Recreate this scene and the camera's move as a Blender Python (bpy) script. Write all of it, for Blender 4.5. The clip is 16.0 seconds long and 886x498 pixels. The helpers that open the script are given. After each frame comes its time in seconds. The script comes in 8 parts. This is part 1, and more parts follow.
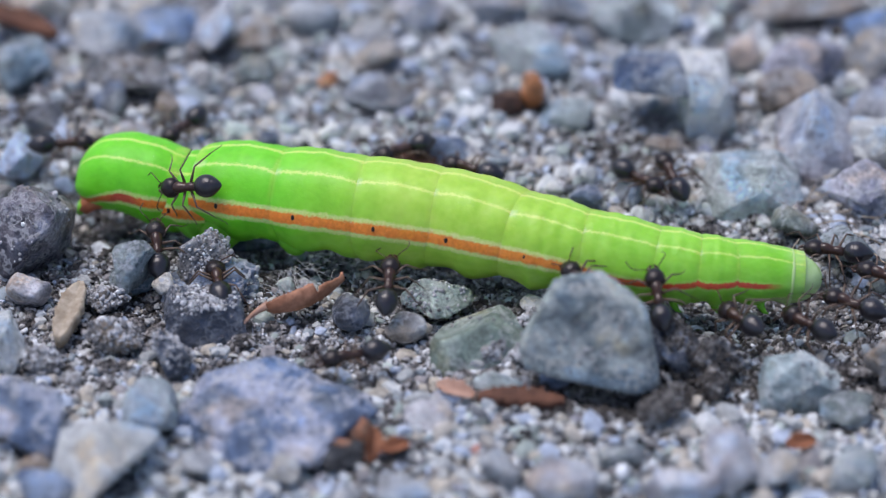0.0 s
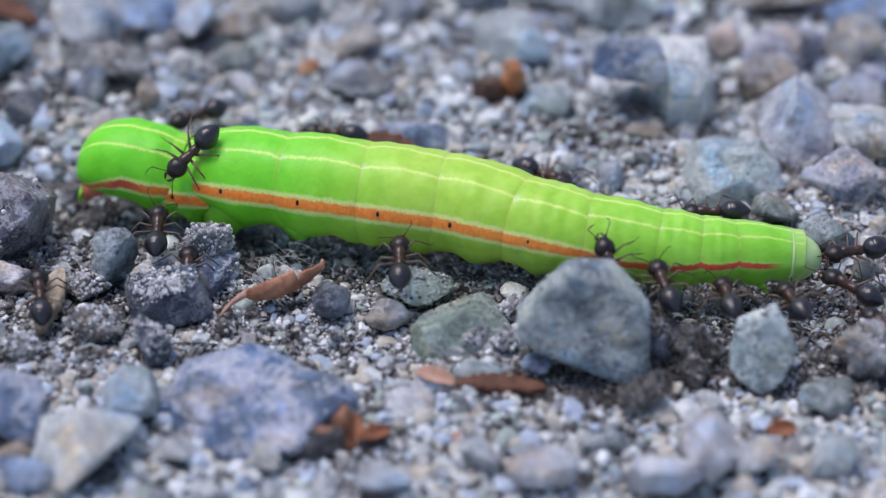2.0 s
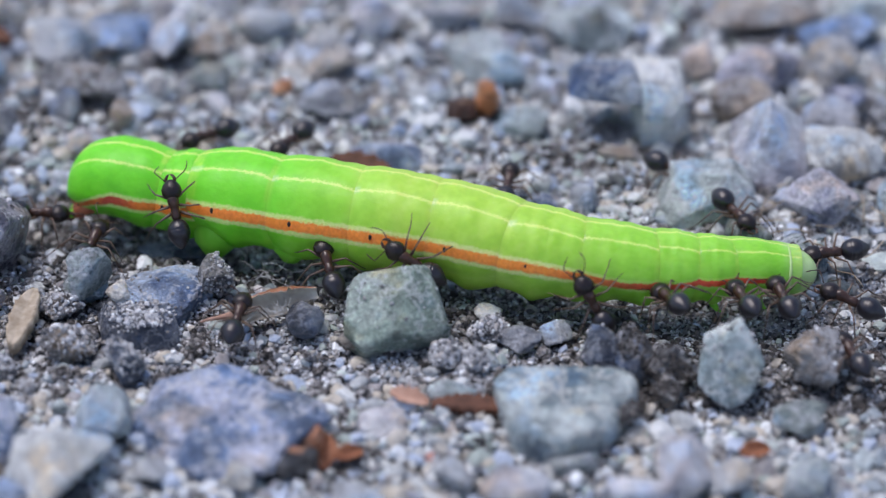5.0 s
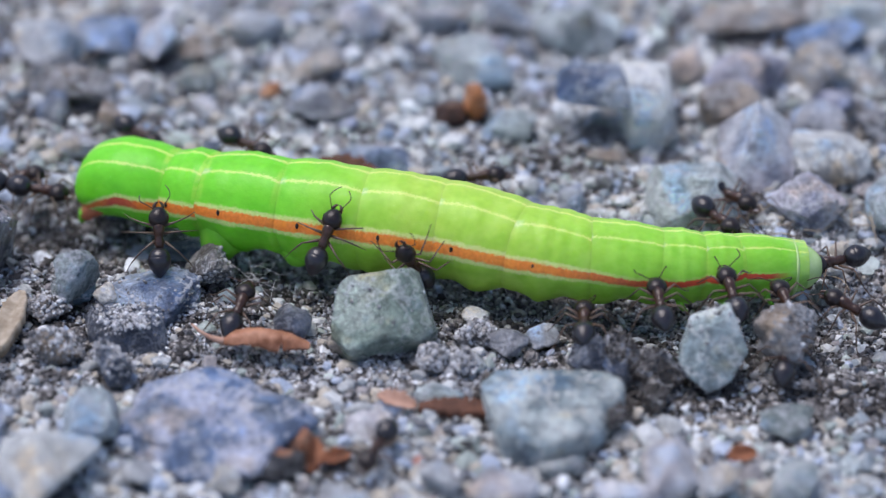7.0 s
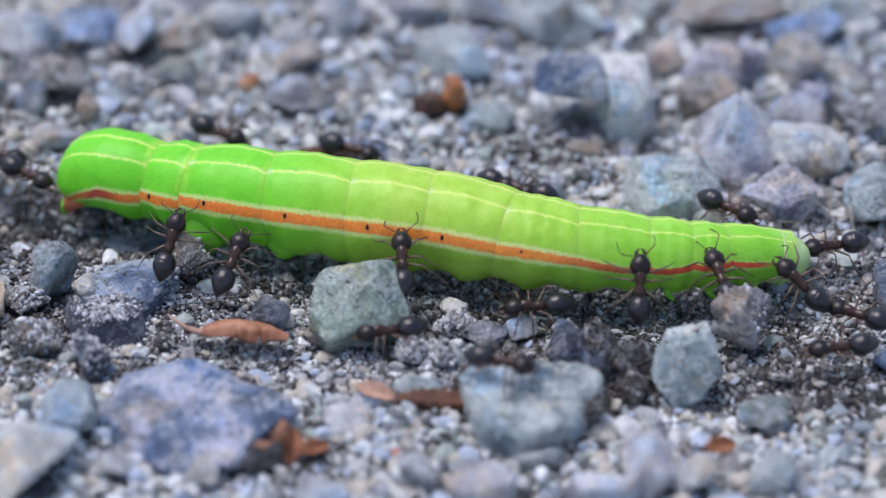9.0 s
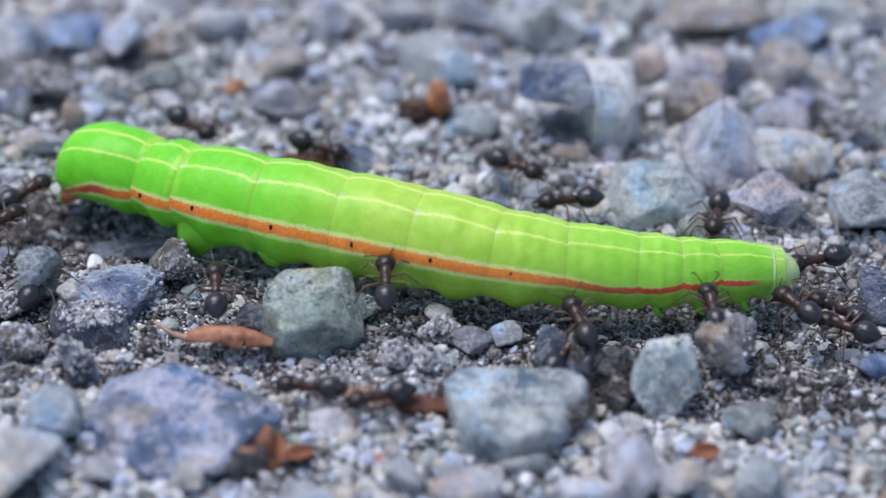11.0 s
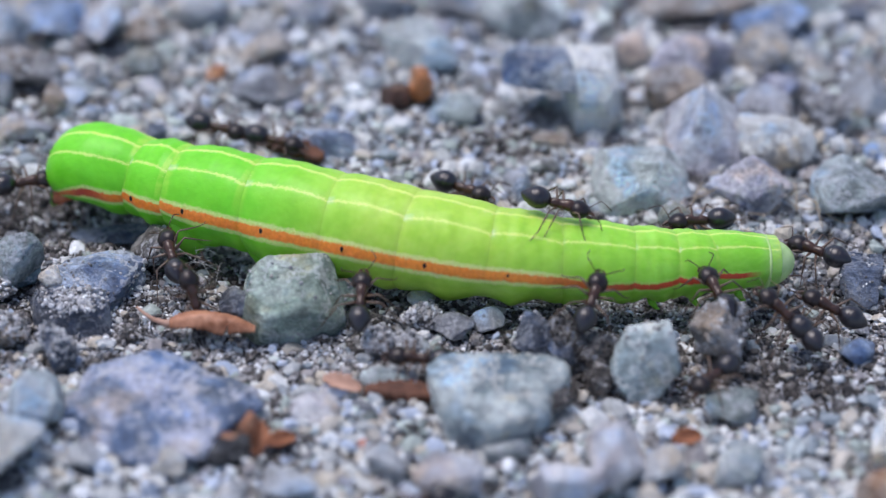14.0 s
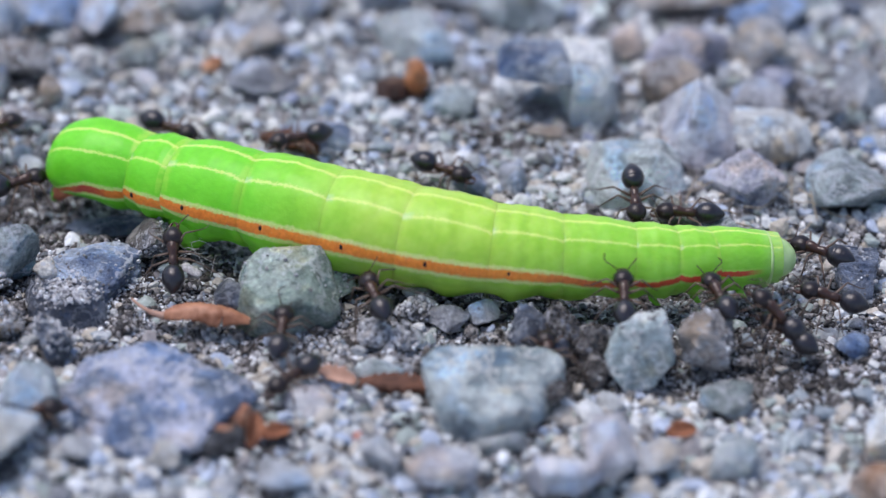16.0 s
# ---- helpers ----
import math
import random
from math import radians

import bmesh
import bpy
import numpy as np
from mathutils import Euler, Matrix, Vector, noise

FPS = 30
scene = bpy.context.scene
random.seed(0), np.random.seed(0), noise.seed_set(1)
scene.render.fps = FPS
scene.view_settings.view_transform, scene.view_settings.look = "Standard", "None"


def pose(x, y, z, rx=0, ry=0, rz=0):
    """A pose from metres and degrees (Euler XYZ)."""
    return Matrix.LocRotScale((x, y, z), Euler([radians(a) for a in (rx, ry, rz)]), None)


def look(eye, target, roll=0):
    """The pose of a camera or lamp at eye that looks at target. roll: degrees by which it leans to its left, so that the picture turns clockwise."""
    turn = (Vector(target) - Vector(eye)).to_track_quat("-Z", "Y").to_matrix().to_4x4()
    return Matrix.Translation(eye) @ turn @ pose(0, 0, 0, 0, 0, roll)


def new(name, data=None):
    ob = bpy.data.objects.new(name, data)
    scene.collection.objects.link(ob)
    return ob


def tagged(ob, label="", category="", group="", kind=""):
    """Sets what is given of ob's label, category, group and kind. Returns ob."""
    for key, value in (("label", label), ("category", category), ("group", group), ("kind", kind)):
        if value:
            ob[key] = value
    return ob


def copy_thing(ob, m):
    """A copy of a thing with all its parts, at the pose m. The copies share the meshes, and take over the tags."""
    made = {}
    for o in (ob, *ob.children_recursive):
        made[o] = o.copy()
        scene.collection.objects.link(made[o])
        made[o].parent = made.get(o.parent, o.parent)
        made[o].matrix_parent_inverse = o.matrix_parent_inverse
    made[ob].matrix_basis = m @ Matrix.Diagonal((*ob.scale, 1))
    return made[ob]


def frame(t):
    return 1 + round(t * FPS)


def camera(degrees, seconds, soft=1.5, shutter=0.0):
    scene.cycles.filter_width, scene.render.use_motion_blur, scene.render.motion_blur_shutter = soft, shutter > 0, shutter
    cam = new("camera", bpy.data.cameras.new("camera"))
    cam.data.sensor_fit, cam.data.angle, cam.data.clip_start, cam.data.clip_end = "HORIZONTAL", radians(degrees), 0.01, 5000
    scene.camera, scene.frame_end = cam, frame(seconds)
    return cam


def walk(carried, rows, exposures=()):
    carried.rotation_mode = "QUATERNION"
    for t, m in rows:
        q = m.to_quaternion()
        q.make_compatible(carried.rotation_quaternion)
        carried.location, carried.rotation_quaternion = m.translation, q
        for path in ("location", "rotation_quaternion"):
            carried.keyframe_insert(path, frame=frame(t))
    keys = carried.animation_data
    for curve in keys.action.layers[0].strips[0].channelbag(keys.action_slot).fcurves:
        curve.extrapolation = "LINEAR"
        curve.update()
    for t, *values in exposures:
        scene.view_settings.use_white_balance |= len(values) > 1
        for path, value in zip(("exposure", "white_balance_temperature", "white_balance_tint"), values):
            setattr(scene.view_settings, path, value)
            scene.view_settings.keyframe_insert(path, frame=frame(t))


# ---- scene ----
EXPOSURE = 0.63
MM = 0.001
cam = camera(12.8, 16.0, soft=1.2, shutter=0.5)
cam.data.dof.use_dof = True
cam.data.dof.focus_distance = 0.1965
cam.data.dof.aperture_fstop = 25.0
EYE = (0.000000, -0.163830, 0.114715)
walk(cam, [
    (0.0, pose(*EYE, 55.0000, 0.0000, -0.0000)),
    (0.5, pose(*EYE, 54.9336, 0.0131, -0.0909)),
    (1.0, pose(*EYE, 54.9234, -0.0909, -0.0834)),
    (1.5, pose(*EYE, 54.8679, -0.1214, -0.1598)),
    (2.0, pose(*EYE, 54.8133, -0.1432, -0.2445)),
    (2.5, pose(*EYE, 54.8620, -0.2231, -0.2924)),
    (3.0, pose(*EYE, 54.9121, -0.2886, -0.3518)),
    (3.5, pose(*EYE, 55.0223, -0.3390, -0.3946)),
    (4.0, pose(*EYE, 55.0623, -0.4006, -0.4311)),
    (6.5, pose(*EYE, 55.1708, -0.5974, -0.5355)),
    (7.0, pose(*EYE, 55.1630, -0.6926, -0.5422)),
    (7.5, pose(*EYE, 55.1144, -0.7601, -0.5816)),
    (8.0, pose(*EYE, 55.0963, -0.7791, -0.6454)),
    (8.5, pose(*EYE, 55.0566, -0.8168, -0.7310)),
    (9.0, pose(*EYE, 55.0433, -0.9012, -0.7769)),
    (11.5, pose(*EYE, 55.1369, -1.1111, -0.9574)),
    (12.0, pose(*EYE, 55.1113, -1.1064, -1.0490)),
    (12.5, pose(*EYE, 55.0449, -1.1188, -1.1189)),
    (13.0, pose(*EYE, 55.0403, -1.1772, -1.1044)),
    (13.5, pose(*EYE, 55.0289, -1.1766, -1.1257)),
    (14.0, pose(*EYE, 54.9280, -1.2012, -1.1519)),
    (14.5, pose(*EYE, 54.9440, -1.2941, -1.0745)),
    (15.0, pose(*EYE, 54.8660, -1.2630, -1.1773)),
    (15.5, pose(*EYE, 54.8068, -1.2844, -1.2010)),
    (16.0, pose(*EYE, 54.8202, -1.3632, -1.1225)),
], exposures=[(0, EXPOSURE, 6350, 17), (8, EXPOSURE + 0.06, 6350, 17), (16, EXPOSURE + 0.11, 6350, 17)])

# ---- light: open shade under a blue sky ----
world = bpy.data.worlds.new("sky")
scene.world = world
world.use_nodes = True
wn = world.node_tree
sky = wn.nodes.new("ShaderNodeTexSky")
sky.sky_type = 'NISHITA'
sky.sun_disc = False
sky.sun_elevation = radians(72)
sky.sun_rotation = radians(-68)
sky.air_density, sky.dust_density, sky.ozone_density = 1.0, 1.6, 1.0
wn.nodes["Background"].inputs["Strength"].default_value = 0.098
wn.links.new(sky.outputs[0], wn.nodes["Background"].inputs["Color"])
sun = new("sun", bpy.data.lights.new("sun", 'SUN'))
sun.data.energy, sun.data.angle, sun.data.color = 1.2, radians(34), (1.0, 0.96, 0.91)
sun.matrix_world = look((-0.30, 0.12, 1.0), (0, 0, 0))


# ---- materials ----
class Nodes:
    """A small builder for one node material."""

    def __init__(self, name):
        self.mat = bpy.data.materials.new(name)
        self.mat.use_nodes = True
        self.tree = self.mat.node_tree
        self.bsdf = self.tree.nodes["Principled BSDF"]

    def node(self, kind, **values):
        n = self.tree.nodes.new(kind)
        for k, v in values.items():
            n.inputs[k].default_value = v
        return n

    def link(self, a, b):
        self.tree.links.new(a, b)

    def coords(self):
        return self.tree.nodes.new("ShaderNodeTexCoord").outputs["Object"]

    def noise(self, vec, scale, detail=4.0, rough=0.6):
        n = self.node("ShaderNodeTexNoise", Scale=scale, Detail=detail, Roughness=rough)
        self.link(vec, n.inputs["Vector"])
        return n.outputs["Fac"]

    def voronoi(self, vec, scale):
        n = self.node("ShaderNodeTexVoronoi", Scale=scale)
        self.link(vec, n.inputs["Vector"])
        return n

    def ramp(self, fac, stops, interp='LINEAR'):
        n = self.tree.nodes.new("ShaderNodeValToRGB")
        cr = n.color_ramp
        cr.interpolation = interp
        while len(cr.elements) < len(stops):
            cr.elements.new(0.5)
        for e, (p, c) in zip(cr.elements, stops):
            e.position = p
            e.color = (*c, 1) if len(c) == 3 else c
        self.link(fac, n.inputs["Fac"])
        return n.outputs["Color"]

    def mix(self, fac, a, b, blend='MIX'):
        n = self.tree.nodes.new("ShaderNodeMix")
        n.data_type, n.blend_type = 'RGBA', blend
        for s, v in ((n.inputs[0], fac), (n.inputs[6], a), (n.inputs[7], b)):
            if isinstance(v, bpy.types.NodeSocket):
                self.link(v, s)
            elif isinstance(v, (int, float)):
                s.default_value = v
            else:
                s.default_value = (*v, 1)
        return n.outputs[2]

    def math(self, op, a, b=0.0):
        n = self.tree.nodes.new("ShaderNodeMath")
        n.operation = op
        for s, v in ((n.inputs[0], a), (n.inputs[1], b)):
            if isinstance(v, bpy.types.NodeSocket):
                self.link(v, s)
            else:
                s.default_value = v
        return n.outputs[0]

    def bump(self, height, strength, dist):
        n = self.node("ShaderNodeBump", Strength=strength, Distance=dist)
        self.link(height, n.inputs["Height"])
        self.link(n.outputs[0], self.bsdf.inputs["Normal"])

    def done(self, color, rough=0.6, spec=0.5):
        for s, v in ((self.bsdf.inputs["Base Color"], color), (self.bsdf.inputs["Roughness"], rough)):
            if isinstance(v, bpy.types.NodeSocket):
                self.link(v, s)
            else:
                s.default_value = (*v, 1) if isinstance(v, tuple) else v
        self.bsdf.inputs["Specular IOR Level"].default_value = spec
        return self.mat


def shade(c, k):
    return tuple(min(1.0, v * k) for v in c)


def stone_mat(name, c, c2, speck=(0.75, 0.76, 0.8), dust=0.35, rough=0.55):
    """Crushed rock: mineral patches, sugary pale crystals, dark flecks and grey dust."""
    m = Nodes(name)
    co = m.coords()
    info = m.tree.nodes.new("ShaderNodeObjectInfo").outputs["Random"]
    move = m.node("ShaderNodeVectorMath")
    move.operation = 'ADD'
    m.link(co, move.inputs[0])
    m.link(m.math('MULTIPLY', info, 0.37), move.inputs[1])
    co = move.outputs[0]
    big = m.noise(co, 330, 4, 0.65)
    hue = m.noise(co, 270, 3, 0.6)
    mid = m.noise(co, 1100, 5, 0.7)
    fine = m.noise(co, 4600, 5, 0.8)
    col = m.ramp(big, [(0.33, shade(c, 0.55)), (0.45, c), (0.55, c2), (0.66, shade(c2, 1.35))])
    warm, cool = (1.18, 0.97, 0.72), (0.75, 0.97, 1.24)
    col = m.mix(0.9, col, m.ramp(hue, [(0.34, cool), (0.46, (1, 1, 1)), (0.56, (1, 1, 1)), (0.66, warm)]), 'MULTIPLY')
    col = m.mix(0.75, col, m.ramp(mid, [(0.32, (0.45, 0.45, 0.47)), (0.5, (0.98, 0.98, 0.98)), (0.68, (1.45, 1.45, 1.43))]), 'MULTIPLY')
    col = m.mix(0.55, col, m.ramp(fine, [(0.32, (0.35, 0.35, 0.36)), (0.5, (0.97, 0.97, 0.97)), (0.68, (1.8, 1.8, 1.8))]), 'MULTIPLY')
    cells = m.voronoi(co, 1700)
    pale = m.math('MULTIPLY', m.ramp(cells.outputs["Distance"], [(0.18, (0.8,) * 3), (0.28, (0,) * 3)]), m.ramp(big, [(0.47, (0,) * 3), (0.56, (1,) * 3)]))
    col = m.mix(pale, col, speck)
    vein = m.noise(co, 190, 5, 0.7)
    col = m.mix(m.ramp(m.math('ABSOLUTE', m.math('SUBTRACT', vein, 0.5)), [(0.006, (0.6,) * 3), (0.018, (0,) * 3)]), col, speck)
    dark = m.voronoi(co, 1300)
    col = m.mix(m.ramp(dark.outputs["Distance"], [(0.08, (0.6,) * 3), (0.2, (0,) * 3)]), col, shade(c, 0.25))
    dusty = m.ramp(m.noise(co, 700, 6, 0.8), [(0.47, (0,) * 3), (0.64, (dust,) * 3)])
    col = m.mix(dusty, col, (0.40, 0.39, 0.38))
    col = m.mix(1.0, col, m.ramp(info, [(0, (0.83, 0.87, 0.90)), (1, (1.11, 1.12, 1.09))]), 'MULTIPLY')
    m.bump(m.math('ADD', m.math('MULTIPLY', fine, 0.7), m.math('MULTIPLY', mid, 1.8)), 0.9, 0.00035)
    gloss = m.ramp(mid, [(0.36, (min(1, rough + 0.2),) * 3), (0.53, (rough - 0.12,) * 3), (0.64, (0.16,) * 3)])
    return m.done(col, gloss, 0.5)


STONE = {
    "grey": stone_mat("grey_rock", (0.29, 0.30, 0.335), (0.47, 0.48, 0.52)),
    "pale": stone_mat("pale_rock", (0.47, 0.475, 0.495), (0.68, 0.69, 0.70), dust=0.2),
    "white": stone_mat("white_quartz", (0.86, 0.86, 0.82), (0.95, 0.95, 0.92), (0.92, 0.92, 0.92), dust=0.08, rough=0.45),
    "blue": stone_mat("blue_grey_rock", (0.19, 0.25, 0.38), (0.42, 0.51, 0.66)),
    "dark": stone_mat("dark_slate", (0.07, 0.09, 0.135), (0.20, 0.235, 0.31), (0.4, 0.42, 0.46)),
    "green": stone_mat("green_grey_rock", (0.23, 0.275, 0.265), (0.42, 0.465, 0.45)),
    "jade": stone_mat("pale_green_rock", (0.40, 0.46, 0.46), (0.63, 0.69, 0.69), dust=0.15),
    "purple": stone_mat("purple_grey_rock", (0.32, 0.33, 0.44), (0.66, 0.64, 0.73)),
    "lilac": stone_mat("lilac_rock", (0.62, 0.59, 0.635), (0.86, 0.83, 0.86), dust=0.2),
    "sky": stone_mat("pale_blue_rock", (0.40, 0.50, 0.53), (0.70, 0.79, 0.81), (0.88, 0.90, 0.90), dust=0.12, rough=0.4),
    "tan": stone_mat("tan_rock", (0.46, 0.36, 0.28), (0.66, 0.56, 0.46)),
    "plum": stone_mat("dark_purple_rock", (0.12, 0.115, 0.145), (0.36, 0.34, 0.39), (0.6, 0.6, 0.64), dust=0.25, rough=0.42),
    "umber": stone_mat("brown_rock", (0.32, 0.17, 0.10), (0.66, 0.50, 0.40), (0.7, 0.6, 0.5), dust=0.25),
    "slate": stone_mat("blue_slate", (0.09, 0.14, 0.25), (0.36, 0.44, 0.57)),
    "mottled": stone_mat("blue_lilac_rock", (0.20, 0.28, 0.45), (0.58, 0.60, 0.72), (0.85, 0.84, 0.88), dust=0.12),
    "bluejade": stone_mat("blue_green_rock", (0.23, 0.29, 0.32), (0.53, 0.59, 0.59), (0.86, 0.85, 0.80), dust=0.15),
    "cream": stone_mat("cream_rock", (0.58, 0.56, 0.52), (0.77, 0.75, 0.71), dust=0.15),
    "rust": stone_mat("rusty_bark_crumb", (0.13, 0.05, 0.03), (0.36, 0.16, 0.09), (0.5, 0.3, 0.2), dust=0.15),
    "moss": stone_mat("green_jade_rock", (0.36, 0.45, 0.37), (0.60, 0.68, 0.58), (0.85, 0.88, 0.84), dust=0.06, rough=0.30),
    "earthy": stone_mat("earthy_grey_rock", (0.22, 0.195, 0.185), (0.40, 0.37, 0.36), dust=0.5),
    "orange": stone_mat("orange_rock", (0.60, 0.24, 0.10), (0.78, 0.42, 0.24), (0.8, 0.55, 0.4), dust=0.25),
    "pink": stone_mat("salmon_rock", (0.62, 0.24, 0.17), (0.75, 0.38, 0.28), dust=0.15),
    "clod": stone_mat("grey_soil_clod", (0.15, 0.14, 0.135), (0.33, 0.31, 0.30), dust=0.7, rough=0.8),
    "charcoal": stone_mat("charcoal", (0.03, 0.03, 0.035), (0.08, 0.08, 0.085), (0.2, 0.2, 0.2), dust=0.25),
}


def grain_mat(name, stops, scale):
    """Loose grit whose grains differ one by one."""
    m = Nodes(name)
    geo = m.tree.nodes.new("ShaderNodeNewGeometry")
    co = m.coords()
    col = m.ramp(geo.outputs["Random Per Island"], stops, 'CONSTANT')
    col = m.mix(1.0, col, (0.965, 1.0, 1.0), 'MULTIPLY')
    fine = m.noise(co, scale, 5, 0.7)
    col = m.mix(0.8, col, m.ramp(fine, [(0.3, (0.55, 0.55, 0.56)), (0.5, (0.96, 0.96, 0.96)), (0.75, (1.35, 1.35, 1.35))]), 'MULTIPLY')
    spots = m.voronoi(co, scale * 0.6)
    col = m.mix(m.ramp(spots.outputs["Distance"], [(0.1, (0.5, 0.5, 0.5)), (0.22, (0, 0, 0))]), col, (0.72, 0.72, 0.74))
    m.bump(fine, 0.5, 0.00012)
    twin = m.math('FRACT', m.math('MULTIPLY', geo.outputs["Random Per Island"], 37.0))
    return m.done(col, m.ramp(twin, [(0.0, (0.12,) * 3), (0.16, (0.45,) * 3), (0.45, (0.8,) * 3)]), 0.6)


GRIT = grain_mat("mixed_grit", [
    (0.0, (0.50, 0.505, 0.50)), (0.12, (0.66, 0.65, 0.62)), (0.24, (0.33, 0.37, 0.40)), (0.34, (0.57, 0.51, 0.44)),
    (0.44, (0.74, 0.74, 0.73)), (0.56, (0.39, 0.44, 0.41)), (0.64, (0.52, 0.58, 0.70)), (0.75, (0.18, 0.185, 0.20)),
    (0.80, (0.60, 0.53, 0.44)), (0.85, (0.86, 0.87, 0.89)), (0.93, (0.62, 0.68, 0.64)), (0.97, (0.36, 0.33, 0.33))], 2600)
SAND = grain_mat("sand", [
    (0.0, (0.36, 0.35, 0.36)), (0.18, (0.50, 0.49, 0.50)), (0.36, (0.20, 0.195, 0.20)), (0.46, (0.60, 0.595, 0.61)),
    (0.60, (0.08, 0.078, 0.082)), (0.69, (0.42, 0.385, 0.36)), (0.75, (0.92, 0.92, 0.95)), (0.91, (0.34, 0.38, 0.44))], 5000)
CRUST = grain_mat("crust_sand", [
    (0.0, (0.405, 0.398, 0.405)), (0.22, (0.567, 0.553, 0.567)), (0.44, (0.216, 0.209, 0.216)), (0.60, (0.675, 0.661, 0.675)),
    (0.72, (0.121, 0.119, 0.124)), (0.84, (0.486, 0.446, 0.419)), (0.93, (0.900, 0.900, 0.900))], 5000)


def soil_mat():
    """Sandy soil: packed grains of differing tone, darker where it is damp."""
    m = Nodes("sandy_soil")
    co = m.coords()
    big = m.noise(co, 150, 4)
    fine = m.noise(co, 3500, 6, 0.75)
    grains = m.voronoi(co, 4200)
    tone = m.tree.nodes.new("ShaderNodeSeparateColor")
    m.link(grains.outputs["Color"], tone.inputs[0])
    col = m.ramp(tone.outputs[0], [(0.0, (0.05, 0.047, 0.046)), (0.3, (0.16, 0.153, 0.15)), (0.55, (0.33, 0.32, 0.315)), (0.8, (0.52, 0.51, 0.50)), (0.93, (0.88, 0.88, 0.89))])
    col = m.mix(0.9, col, m.ramp(big, [(0.36, (0.62, 0.60, 0.59)), (0.62, (1.2, 1.18, 1.16))]), 'MULTIPLY')
    col = m.mix(0.6, col, m.ramp(fine, [(0.3, (0.4, 0.4, 0.4)), (0.5, (1, 1, 1)), (0.7, (1.5, 1.5, 1.5))]), 'MULTIPLY')
    hump = m.math('SUBTRACT', 1.0, grains.outputs["Distance"])
    m.bump(m.math('ADD', m.math('MULTIPLY', hump, 1.6), m.math('ADD', fine, m.noise(co, 1200, 5, 0.7))), 1.0, 0.0003)
    return m.done(col, m.ramp(tone.outputs[1], [(0.0, (0.2,) * 3), (0.2, (0.6,) * 3), (0.5, (0.9,) * 3)]), 0.5)


def caterpillar_mat():
    """Apple-green skin: u runs round the body (0 belly, 0.25 near flank, 0.5 back), v along it; stripes follow u."""
    m = Nodes("caterpillar_skin")
    uv = m.tree.nodes.new("ShaderNodeUVMap")
    uv.uv_map = "body"
    seg = m.tree.nodes.new("ShaderNodeUVMap")
    seg.uv_map = "ring"
    sep = m.tree.nodes.new("ShaderNodeSeparateXYZ")
    m.link(uv.outputs[0], sep.inputs[0])
    rsep = m.tree.nodes.new("ShaderNodeSeparateXYZ")
    m.link(seg.outputs[0], rsep.inputs[0])
    scaled = m.node("ShaderNodeVectorMath")
    scaled.operation = 'MULTIPLY'
    scaled.inputs[1].default_value = (2.2, 5.0, 1.0)
    m.link(uv.outputs[0], scaled.inputs[0])
    wob = m.noise(scaled.outputs[0], 16, 3)
    wob2 = m.noise(scaled.outputs[0], 60, 3)
    u = m.math('ADD', sep.outputs[0], m.math('MULTIPLY', m.math('SUBTRACT', wob, 0.5), 0.012))
    u = m.math('ADD', u, m.math('MULTIPLY', m.math('SUBTRACT', wob2, 0.5), 0.010))
    arch = m.math('POWER', m.math('MAXIMUM', m.math('SINE', m.math('MULTIPLY', rsep.outputs[0], math.pi)), 0.0), 0.45)
    plain_u = u
    u = m.math('SUBTRACT', m.math('ADD', u, 0.004), m.math('MULTIPLY', arch, 0.006))
    v = sep.outputs[1]
    # the stripe dips to the tail's lower corner, over a bump at the first breathing spot
    low = m.ramp(v, [(0.0, (0.12,) * 3), (0.022, (0.085,) * 3), (0.045, (0.035,) * 3), (0.07, (0.0,) * 3), (0.10, (0.006,) * 3), (0.66, (0,) * 3), (0.78, (0.03,) * 3), (0.87, (0.004,) * 3), (0.94, (0.002,) * 3)])
    us = m.math('ADD', u, low)
    # skin, yellower in the middle of the body
    skin = m.ramp(v, [(0.0, (0.185, 0.75, 0.024)), (0.28, (0.21, 0.75, 0.028)), (0.45, (0.49, 0.77, 0.09)),
                      (0.60, (0.47, 0.76, 0.085)), (0.75, (0.36, 0.75, 0.07)), (0.95, (0.30, 0.74, 0.06)), (1.0, (0.45, 0.70, 0.25))])
    mottle = m.noise(scaled.outputs[0], 26, 4)
    cloud = m.noise(scaled.outputs[0], 6.5, 2)
    skin = m.mix(1.0, skin, (0.93, 0.97, 0.92), 'MULTIPLY')
    skin = m.mix(0.4, skin, m.ramp(cloud, [(0.36, (0.74, 0.86, 0.55)), (0.5, (1.0, 1.0, 1.0)), (0.64, (1.22, 1.10, 1.7))]), 'MULTIPLY')
    skin = m.mix(0.06, skin, m.ramp(mottle, [(0.35, (0.72, 0.86, 0.6)), (0.65, (1.25, 1.1, 1.3))]), 'MULTIPLY')
    # shading put into the skin colour: belly slightly darker, back slightly lighter
    skin = m.mix(0.5, skin, m.ramp(u, [(0.1, (0.9, 0.95, 0.8)), (0.3, (1.0, 1.0, 1.0)), (0.41, (1.0, 1.0, 1.0)), (0.47, (1.15, 1.05, 1.3))]), 'MULTIPLY')
    # fine pale lines along the back, dipping at the creases
    ul = m.math('SUBTRACT', m.math('ADD', u, 0.003), m.math('MULTIPLY', arch, 0.004))
    ul = m.math('ADD', ul, m.math('MULTIPLY', m.math('SUBTRACT', wob2, 0.5), 0.014))
